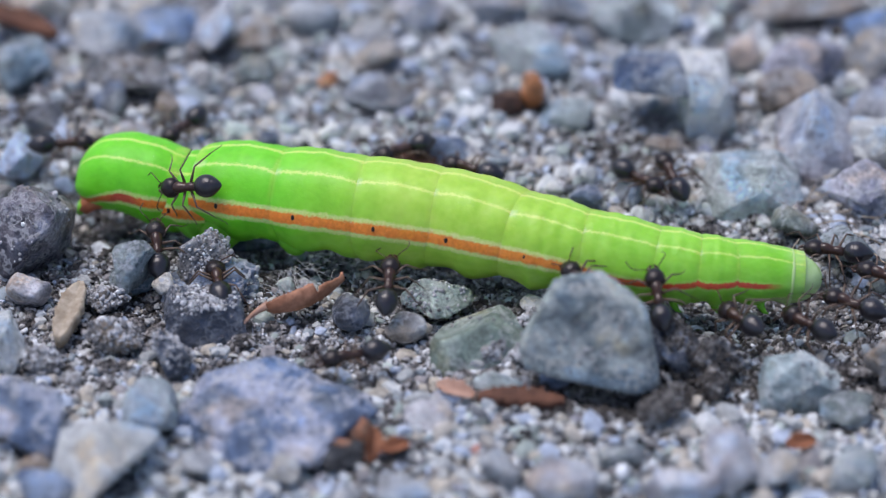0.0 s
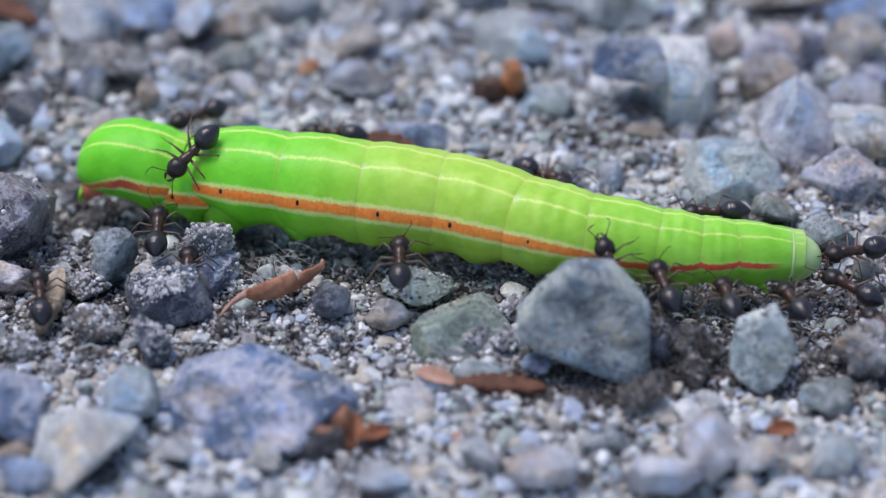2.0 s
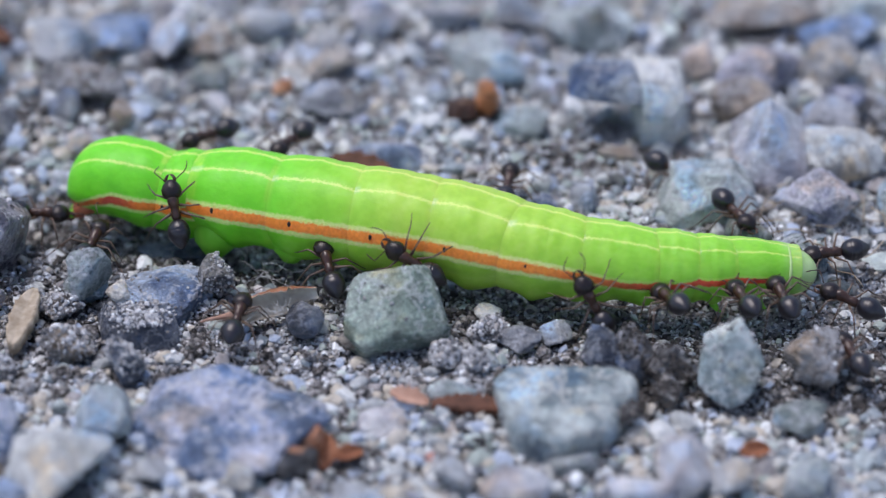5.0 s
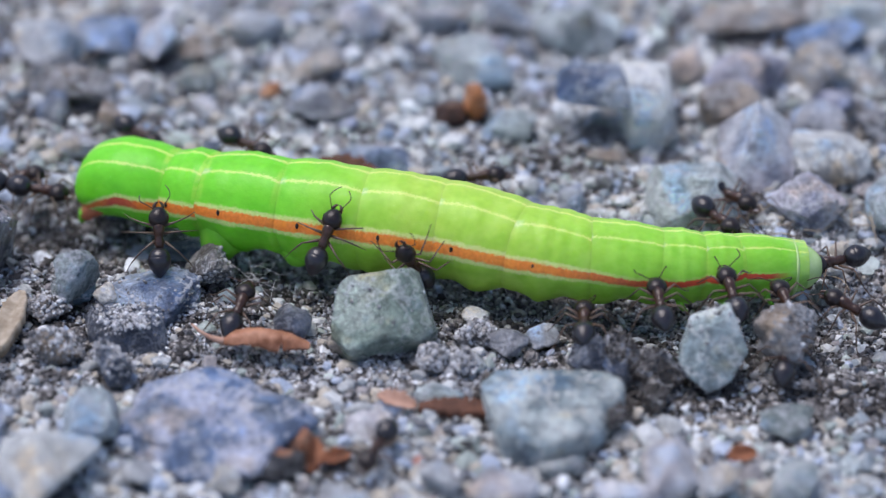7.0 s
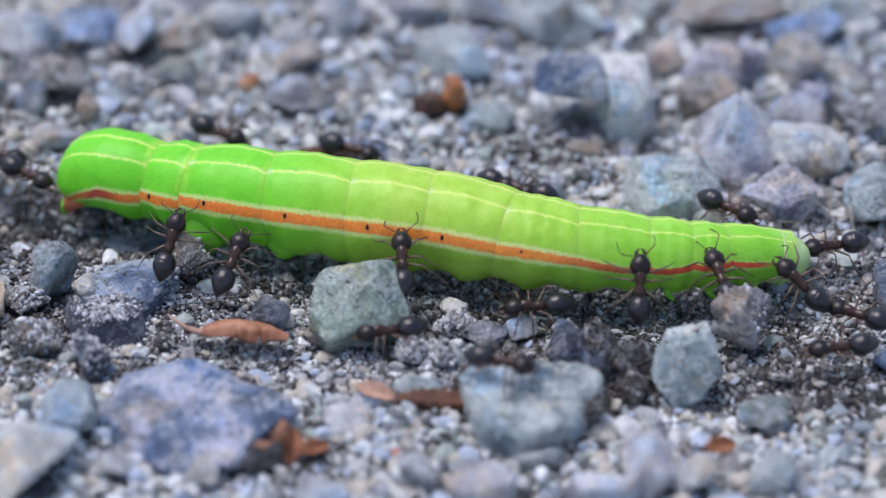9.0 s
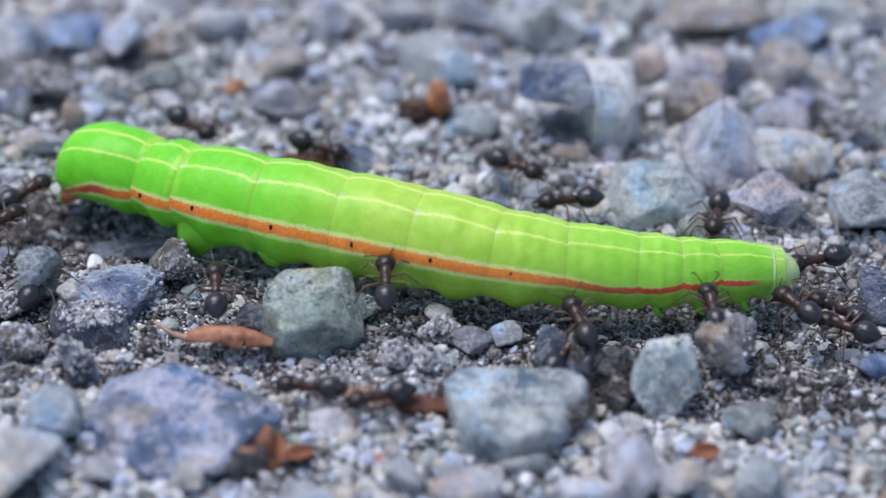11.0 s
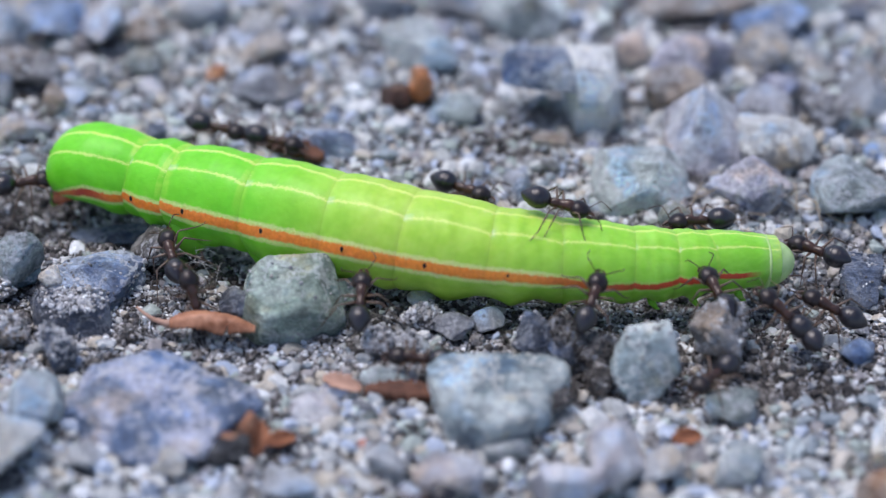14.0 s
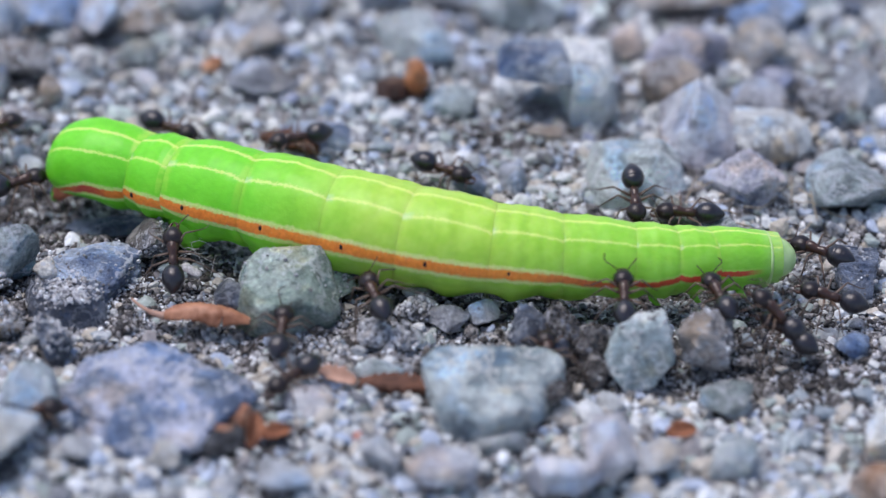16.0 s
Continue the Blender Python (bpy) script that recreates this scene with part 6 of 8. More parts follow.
    walk(rings[8], [
        (0.0, pose(0.011807, -0.000202, 0.002035, -12, 3.7, 5.7)),
        (0.5, pose(0.011774, -0.000132, 0.002035, -12.1, 3.7, 7.4)),
        (1.0, pose(0.011757, -0.000075, 0.002035, -12.2, 3.8, 7.9)),
        (1.5, pose(0.011593, -0.000084, 0.002035, -12.3, 3.8, 8)),
        (2.0, pose(0.011624, -0.000153, 0.002035, -12.4, 3.8, 7.4)),
        (2.5, pose(0.011645, -0.000059, 0.002035, -12.5, 3.8, 8.2)),
        (3.0, pose(0.011507, 0.000121, 0.002035, -12.6, 3.8, 9.8)),
        (3.5, pose(0.011584, -0.000001, 0.002035, -12.7, 3.8, 9.1)),
        (4.0, pose(0.011566, 0.000132, 0.002035, -13.1, 3.8, 8.9)),
        (6.5, pose(0.011554, 0.000393, 0.002035, -15.1, 3.7, 13.8)),
        (7.0, pose(0.011547, 0.000399, 0.002035, -15.7, 3.7, 12.7)),
        (7.5, pose(0.011581, 0.000466, 0.002035, -16.5, 3.7, 13.1)),
        (8.0, pose(0.011589, 0.000283, 0.002035, -17.2, 3.7, 10.7)),
        (8.5, pose(0.011476, 0.000385, 0.002035, -18, 3.7, 11.6)),
        (9.0, pose(0.011463, 0.000419, 0.002035, -18.7, 3.7, 11)),
        (11.5, pose(0.011288, 0.001319, 0.002035, -12.5, 3.7, 15.5)),
        (12.0, pose(0.011378, 0.001096, 0.002035, -11.9, 3.7, 13.4)),
        (12.5, pose(0.011361, 0.001339, 0.002035, -11.3, 3.7, 14.4)),
        (13.0, pose(0.011345, 0.00147, 0.002035, -10.7, 3.7, 15.3)),
        (13.5, pose(0.011304, 0.001575, 0.002035, -10.0, 3.7, 16.5)),
        (14.0, pose(0.011341, 0.001623, 0.002035, -9.4, 3.7, 16.5)),
        (14.5, pose(0.011344, 0.001666, 0.002035, -8.8, 3.7, 16.4)),
        (15.0, pose(0.011325, 0.001718, 0.002035, -8.2, 3.7, 16.7)),
        (15.5, pose(0.011352, 0.001688, 0.002035, -7.5, 3.7, 16.9)),
        (16.0, pose(0.011373, 0.00171, 0.002035, -6.9, 3.7, 16.5)),
    ])
    walk(rings[9], [
        (0.0, pose(0.013677, 0.000103, 0.001902, -12, 4.4, 13.7)),
        (0.5, pose(0.013622, 0.000227, 0.001902, -12.1, 4.4, 15.5)),
        (1.0, pose(0.013599, 0.000297, 0.001902, -12.2, 4.4, 15.9)),
        (1.5, pose(0.013424, 0.000292, 0.001902, -12.3, 4.4, 16.1)),
        (2.0, pose(0.013459, 0.000203, 0.001902, -12.4, 4.4, 15.5)),
        (2.5, pose(0.013487, 0.000324, 0.001902, -12.5, 4.4, 16.2)),
        (3.0, pose(0.013338, 0.000557, 0.001902, -12.6, 4.4, 17.8)),
        (3.5, pose(0.013413, 0.000411, 0.001902, -12.7, 4.4, 17.2)),
        (4.0, pose(0.013405, 0.000538, 0.001902, -13.1, 4.4, 16.9)),
        (6.5, pose(0.013373, 0.000962, 0.001902, -15.1, 4.3, 21.8)),
        (7.0, pose(0.01339, 0.000936, 0.001902, -15.7, 4.3, 20.6)),
        (7.5, pose(0.013434, 0.001018, 0.001902, -16.5, 4.2, 20.8)),
        (8.0, pose(0.013447, 0.000753, 0.001902, -17.2, 4.3, 18.5)),
        (8.5, pose(0.013321, 0.000883, 0.001902, -18, 4.3, 19.5)),
        (9.0, pose(0.013324, 0.000902, 0.001902, -18.7, 4.3, 18.9)),
        (11.5, pose(0.013109, 0.001946, 0.001902, -12.5, 4.2, 23.3)),
        (12.0, pose(0.013217, 0.001656, 0.001902, -11.9, 4.3, 21.2)),
        (12.5, pose(0.013203, 0.001931, 0.001902, -11.3, 4.2, 22.1)),
        (13.0, pose(0.013181, 0.002095, 0.001902, -10.7, 4.2, 23)),
        (13.5, pose(0.013132, 0.002238, 0.001902, -10.0, 4.2, 24.1)),
        (14.0, pose(0.013174, 0.002287, 0.001902, -9.4, 4.2, 24.1)),
        (14.5, pose(0.013184, 0.002327, 0.001902, -8.8, 4.2, 23.9)),
        (15.0, pose(0.013162, 0.002389, 0.001902, -8.2, 4.2, 24.2)),
        (15.5, pose(0.013192, 0.002366, 0.001902, -7.5, 4.2, 24.3)),
        (16.0, pose(0.013214, 0.002375, 0.001902, -6.9, 4.2, 24)),
    ])
    walk(rings[10], [
        (0.0, pose(0.015869, 0.000707, 0.001703, -12, 5.7, 14.7)),
        (0.5, pose(0.01579, 0.000894, 0.001703, -12.1, 5.7, 16.2)),
        (1.0, pose(0.015758, 0.000981, 0.001703, -12.2, 5.7, 16.7)),
        (1.5, pose(0.015576, 0.000978, 0.001703, -12.3, 5.7, 16.6)),
        (2.0, pose(0.015616, 0.000866, 0.001703, -12.4, 5.7, 16.1)),
        (2.5, pose(0.015655, 0.001018, 0.001703, -12.5, 5.7, 16.7)),
        (3.0, pose(0.015499, 0.00131, 0.001703, -12.6, 5.7, 17.9)),
        (3.5, pose(0.015573, 0.001136, 0.001703, -12.7, 5.7, 17.3)),
        (4.0, pose(0.015578, 0.001255, 0.001703, -13.1, 5.7, 17)),
        (6.5, pose(0.015514, 0.001871, 0.001703, -15.1, 5.6, 21.6)),
        (7.0, pose(0.015573, 0.001806, 0.001703, -15.7, 5.5, 20.1)),
        (7.5, pose(0.015636, 0.001902, 0.001703, -16.5, 5.5, 20.2)),
        (8.0, pose(0.015655, 0.001543, 0.001703, -17.2, 5.5, 18.2)),
        (8.5, pose(0.015512, 0.001707, 0.001703, -18, 5.6, 19)),
        (9.0, pose(0.015531, 0.001709, 0.001703, -18.7, 5.5, 18.6)),
        (11.5, pose(0.015257, 0.00292, 0.001703, -12.5, 5.5, 22.9)),
        (12.0, pose(0.015385, 0.002553, 0.001703, -11.9, 5.5, 21.1)),
        (12.5, pose(0.015378, 0.002864, 0.001703, -11.3, 5.5, 21.7)),
        (13.0, pose(0.015347, 0.003065, 0.001703, -10.7, 5.5, 22.6)),
        (13.5, pose(0.015295, 0.003251, 0.001703, -10.0, 5.5, 23.4)),
        (14.0, pose(0.015346, 0.003301, 0.001703, -9.4, 5.4, 23.3)),
        (14.5, pose(0.015367, 0.003337, 0.001703, -8.8, 5.4, 23.1)),
        (15.0, pose(0.015343, 0.003409, 0.001703, -8.2, 5.4, 23.3)),
        (15.5, pose(0.015372, 0.003394, 0.001703, -7.5, 5.4, 23.5)),
        (16.0, pose(0.015394, 0.00339, 0.001703, -6.9, 5.4, 23.2)),
    ])
    walk(ants[0], [
        (0.00, pose(-0.012757, -0.000369, 0.004048, -61.7, 17.1, 158.3)),
        (0.50, pose(-0.012683, -0.000429, 0.003546, -65.1, -4.8, 148.2)),
        (1.00, pose(-0.01268, 0.000182, 0.003515, -61.6, -17.7, 139.5)),
        (1.50, pose(-0.011576, -0.000066, 0.004328, -48.2, 4.1, -173.3)),
        (2.00, pose(-0.011668, 0.000713, 0.004539, -34.9, 34.6, -148.5)),
        (2.50, pose(-0.012328, 0.000196, 0.003965, -82.5, 52.2, 146.5)),
        (2.67, pose(-0.012324, -0.000081, 0.003445, -82.6, 7.3, 160.9)),
        (2.83, pose(-0.012321, -0.000358, 0.002924, -95.4, -36.1, 178.9)),
        (3.00, pose(-0.012318, -0.000634, 0.002404, -155.2, -63.8, -117.8)),
        (3.25, pose(-0.012386, -0.000528, 0.002534, -79.4, -43.4, 145.8)),
        (3.50, pose(-0.012453, -0.000421, 0.002665, -75.9, 2.4, 112.9)),
        (4.00, pose(-0.011741, -0.000239, 0.003025, -33.3, -55.5, 101.5)),
        (6.50, pose(-0.010966, -0.000441, 0.002839, -23.4, -51.2, 125.4)),
        (7.00, pose(-0.011248, -0.002032, 0.0027, -1.3, -55.3, 92.6)),
        (7.50, pose(-0.011219, -0.002037, 0.002754, -6, -34.6, 98.7)),
        (8.00, pose(-0.010645, -0.002366, 0.002619, -10.3, -42, 109)),
        (8.50, pose(-0.010355, -0.002772, 0.001963, -22.1, -39, 119.9)),
        (9.00, pose(-0.009523, -0.003469, 0.002886, 2.3, -51.6, 65.1)),
        (10.20, pose(-0.0136, -0.002999, 0.001418, 7.5, -8.6, 47.1)),
        (11.50, pose(-0.01545, -0.004899, 0.001436, 1.3, -17.3, 87.9)),
        (12.30, pose(-0.014471, -0.003193, 0.00143, -0.8, -14.6, 99.9)),
        (13.00, pose(-0.01067, -0.001413, 0.002188, -17.4, -11.3, 72.7)),
        (13.50, pose(-0.009929, -0.001336, 0.003231, -4.1, -34.9, 67)),
        (14.00, pose(-0.006644, -0.007018, 0.001494, -5.4, -51.8, 115.7)),
        (14.30, pose(-0.00402, -0.010445, 0.001415, -6.9, -7.1, 135.3)),
        (14.60, pose(-0.000467, -0.01213, 0.0014, -9.8, 0, 171.1)),
        (14.73, pose(-0.000824, -0.012681, 0.0014, -4.5, -5.7, 124.1)),
        (14.87, pose(-0.001182, -0.013233, 0.0014, 3.3, -5.7, 76.5)),
        (15.00, pose(-0.00154, -0.013785, 0.0014, 8.6, 0, 29.5)),
        (15.50, pose(-0.008453, -0.015733, 0.0014, 9.4, 0, 18.9)),
        (16.00, pose(-0.013748, -0.016628, 0.0014, 9.5, -0, 19.2)),
    ])
    walk(ants[1], [
        (0.00, pose(-0.014219, -0.002715, 0.002038, -8.5, -22.2, 97)),
        (0.50, pose(-0.014525, -0.002332, 0.002044, -11.4, -18, 94.4)),
        (1.00, pose(-0.013996, -0.001999, 0.002458, -5.8, -55.3, 94)),
        (1.50, pose(-0.013931, -0.001937, 0.002275, -9.7, -15.9, 92.2)),
        (2.00, pose(-0.013267, -0.002237, 0.002043, -0.2, -10.8, 89.2)),
        (2.50, pose(-0.013223, -0.002558, 0.001864, 3.2, -14.4, 85.4)),
        (3.00, pose(-0.013637, -0.002758, 0.001336, -20.2, -12, 88.5)),
        (3.50, pose(-0.013228, -0.002719, 0.001875, 5.7, -11.6, 82.7)),
        (4.00, pose(-0.013281, -0.002935, 0.001998, 5, -9.8, 81.4)),
        (5.20, pose(-0.015781, 0.000025, 0.001417, 5, -8.2, 66.3)),
        (6.50, pose(-0.017357, 0.00443, 0.0014, 10.3, 0, 7.5)),
        (7.00, pose(-0.017667, 0.004101, 0.0014, 9.6, 0, -15.2)),
        (7.50, pose(-0.01733, 0.004439, 0.0014, 8, -0, -33.3)),
        (8.00, pose(-0.017521, 0.003719, 0.0014, 9.7, 0, -13.6)),
        (8.50, pose(-0.0171, 0.00433, 0.0014, 6.8, 0, -43.1)),
        (9.00, pose(-0.017209, 0.004739, 0.0014, 7.5, 0, -38)),
        (10.25, pose(-0.016743, 0.004124, 0.001403, 7.6, -1.4, 8.8)),
        (11.50, pose(-0.016277, 0.003509, 0.001405, 6.6, -2.5, 55.5)),
        (12.00, pose(-0.016058, 0.0035, 0.0014, 6.9, 0, 53.7)),
        (12.50, pose(-0.015705, 0.002801, 0.0014, 6, 0, 60.1)),
        (13.00, pose(-0.015842, 0.003064, 0.001407, 6.5, -3.4, 56.1)),
        (13.50, pose(-0.015825, 0.003542, 0.0014, 8.1, 0, 44.3)),
        (14.00, pose(-0.015581, 0.00321, 0.0014, 10.1, 0, 15.9)),
        (15.00, pose(-0.01591, 0.002902, 0.0014, 10, 0, 20.3)),
        (16.00, pose(-0.015619, 0.002493, 0.0014, 9.4, 0, 29.3)),
    ])
    walk(ants[2], [
        (0.00, pose(-0.00265, -0.006217, 0.002324, -6.2, -20.3, 85.2)),
        (0.50, pose(-0.002375, -0.006109, 0.002468, -7.2, -24.6, 87.1)),
        (1.00, pose(-0.001927, -0.005658, 0.002558, -14.6, -22.5, 96.6)),
        (1.50, pose(-0.001006, -0.006149, 0.002365, -20.9, -25.3, 105.5)),
        (2.00, pose(-0.001161, -0.005599, 0.002506, -8.6, -11.7, 90.5)),
        (2.50, pose(-0.000008, -0.005125, 0.002859, -21, -7.6, 110.4)),
        (3.00, pose(0.000594, -0.004885, 0.003051, -79.3, 4.2, 133)),
        (3.25, pose(0.00068, -0.004656, 0.003, -104.4, 51.9, 137.6)),
        (3.50, pose(0.000765, -0.004428, 0.00295, 117.5, 72.6, 21.4)),
        (3.75, pose(0.000687, -0.004693, 0.002979, -104.2, 51.7, 138.7)),
        (4.00, pose(0.000609, -0.004959, 0.003008, -79.8, 3.4, 134.5)),
        (5.25, pose(0.000767, -0.004579, 0.00301, -76.9, -32.6, 169.7)),
        (6.50, pose(0.000924, -0.004199, 0.003011, -113.6, -59.4, -126.7)),
        (7.00, pose(0.001426, -0.004385, 0.002831, -127.6, -59.1, -147.9)),
        (7.25, pose(0.001838, -0.004526, 0.003373, -78.1, -31, 153.1)),
        (7.50, pose(0.002249, -0.004668, 0.003916, -69.1, 11.4, 129.6)),
        (8.00, pose(0.002798, -0.003755, 0.004792, -59.5, 42.1, 169.9)),
        (8.25, pose(0.002612, -0.004076, 0.004171, -74.7, -7, 174.4)),
        (8.50, pose(0.002426, -0.004396, 0.00355, -105.2, -51.4, -159.7)),
        (8.75, pose(0.002171, -0.004849, 0.003355, -42.9, -58.3, 133.9)),
        (9.00, pose(0.001917, -0.005302, 0.003161, -6.5, -32.8, 93.2)),
        (11.50, pose(0.001852, -0.00612, 0.002957, -11.7, -10.6, 91.5)),
        (12.00, pose(0.00269, -0.006107, 0.002915, -19.3, -7.5, 100.2)),
        (12.50, pose(0.001772, -0.007615, 0.002371, -15.9, -16.1, 90)),
        (13.00, pose(0.001989, -0.007368, 0.002347, -15.1, -9.6, 94.6)),
        (13.50, pose(0.002006, -0.007839, 0.002211, -21, -3.9, 97.6)),
        (14.00, pose(0.001495, -0.008282, 0.002505, -8.2, -22.9, 86.3)),
        (14.50, pose(0.002102, -0.008055, 0.002259, -25, -6.6, 97.5)),
        (15.00, pose(0.001761, -0.008285, 0.002299, -11.6, -7.4, 88.5)),
        (15.50, pose(0.001939, -0.008369, 0.002295, -19.8, -7.8, 91.6)),
        (16.00, pose(0.002408, -0.008243, 0.002306, -32.8, -5.1, 107.3)),
    ])
    walk(ants[3], [
        (0.00, pose(0.006731, -0.006993, 0.002851, -25, -8.6, 119.9)),
        (0.50, pose(0.008411, -0.007155, 0.00313, -12.9, -31.4, 110.7)),
        (1.00, pose(0.008933, -0.007236, 0.003064, -11.2, -26.9, 105.6)),
        (1.50, pose(0.009066, -0.006976, 0.003165, -11.1, -31.6, 107.4)),
        (2.00, pose(0.009122, -0.007135, 0.003169, -15.1, -39.6, 112.7)),
        (2.50, pose(0.008831, -0.007719, 0.002593, -11.1, -10.4, 102.7)),
        (3.00, pose(0.008689, -0.007658, 0.002613, -14.4, -12.8, 103.9)),
        (3.50, pose(0.008304, -0.007817, 0.002451, -3.4, -5.8, 91.2)),
        (3.75, pose(0.008948, -0.007246, 0.00243, -36.8, -51.6, 132.3)),
        (4.00, pose(0.009592, -0.006674, 0.002408, -117.9, -41.9, -140.3)),
        (5.25, pose(0.009551, -0.007272, 0.002178, -27, -49.1, 123.3)),
        (6.50, pose(0.00951, -0.007871, 0.001949, 2.6, 5.2, 86.1)),
        (7.00, pose(0.009707, -0.007965, 0.002004, -1.8, -0.5, 87.4)),
        (7.50, pose(0.010238, -0.008087, 0.002275, -6.8, -8, 94.9)),
        (8.00, pose(0.010823, -0.006521, 0.002349, -20.7, 15, 103.8)),
        (8.50, pose(0.009614, -0.006583, 0.003152, -8.6, -32.2, 100.8)),
        (8.75, pose(0.009008, -0.006612, 0.002276, -15.8, -16.2, 145)),
        (9.00, pose(0.008402, -0.006641, 0.0014, -9.9, 0, -174.7)),
        (10.00, pose(0.007571, -0.00955, 0.0014, -9.6, 0, 161.6)),
        (10.75, pose(0.009726, -0.009833, 0.0014, -0.4, -6.4, 92.2)),
        (11.50, pose(0.01188, -0.010116, 0.0014, 8.9, 0, 22.9)),
        (12.30, pose(0.014584, -0.009038, 0.00143, 4.1, -14.4, 60.6)),
        (13.00, pose(0.015281, -0.008632, 0.00215, 18.9, -1.6, 75.5)),
        (13.50, pose(0.016131, -0.00948, 0.001435, 1.4, -16.9, 76.2)),
        (13.67, pose(0.016872, -0.010646, 0.001423, -6.6, -14.5, 128)),
        (13.83, pose(0.017613, -0.011811, 0.001412, -9.6, -7.1, 178.2)),
        (14.00, pose(0.018354, -0.012976, 0.0014, -5.8, 0, -132.4)),
        (14.50, pose(0.020177, -0.014777, 0.0014, -8.9, 0, -161.7)),
        (15.00, pose(0.01787, -0.014144, 0.0014, -9.4, 0, -169.3)),
        (15.50, pose(0.01921, -0.014282, 0.0014, -7, 0, -142)),
        (15.75, pose(0.014963, -0.013046, 0.001407, -6.2, -5.2, 155.7)),
        (16.00, pose(0.010716, -0.011809, 0.001414, -1.2, -6.8, 92.9)),
    ])
    walk(ants[4], [
        (0.00, pose(0.010443, -0.008127, 0.002878, -9.2, -27.4, 99)),
        (0.50, pose(0.011417, -0.007656, 0.002697, -20.7, -15.4, 120.9)),
        (1.00, pose(0.011032, -0.007795, 0.002683, -16.3, -13.4, 106.5)),
        (1.50, pose(0.011435, -0.008044, 0.002668, -14.3, -22.2, 104.2)),
        (2.00, pose(0.011691, -0.007749, 0.002609, -15.5, -10.6, 105.2)),
        (2.50, pose(0.011836, -0.007936, 0.002452, -18.5, -5.3, 107)),
        (3.00, pose(0.0112, -0.007995, 0.002655, 4.7, -13.3, 87.5)),
        (3.50, pose(0.012276, -0.007979, 0.002442, -19.7, -10.4, 111.3)),
        (4.00, pose(0.012891, -0.007064, 0.002485, -25.5, 13.7, 114.3)),
        (6.50, pose(0.013401, -0.007042, 0.002502, -13.4, 5.2, 104.7)),
        (7.00, pose(0.013419, -0.007182, 0.002594, -4.6, -11.1, 96.3)),
        (7.50, pose(0.013623, -0.007335, 0.002593, -4.4, -10.3, 95.6)),
        (8.00, pose(0.014188, -0.006155, 0.002884, -6.5, -4.3, 101.8)),
        (8.50, pose(0.013726, -0.006789, 0.002812, -2.2, -18.1, 92.1)),
        (9.00, pose(0.013476, -0.007156, 0.003056, 5.1, -54.6, 87.2)),
        (11.50, pose(0.011001, -0.008564, 0.002214, -17.2, -4.6, 108.9)),
        (12.00, pose(0.011021, -0.008112, 0.002758, -7.6, -15.7, 101)),
        (12.50, pose(0.013083, -0.008702, 0.00259, -8, -15.6, 98.6)),
        (13.00, pose(0.013005, -0.008664, 0.002669, -3.6, -20.5, 92.8)),
        (13.50, pose(0.012803, -0.008589, 0.002879, 12.6, -21.1, 77.2)),
        (14.00, pose(0.012689, -0.008723, 0.002854, 17.1, -24.4, 70.2)),
        (14.50, pose(0.013521, -0.007838, 0.00316, 9.9, -30.8, 73.5)),
        (15.00, pose(0.013413, -0.00822, 0.002911, 18.9, -23.3, 61.7)),
        (15.50, pose(0.013988, -0.00848, 0.002988, 6.7, -24.9, 78.7)),
        (16.00, pose(0.014487, -0.008772, 0.002729, 2.7, -15.9, 89.4)),
    ])
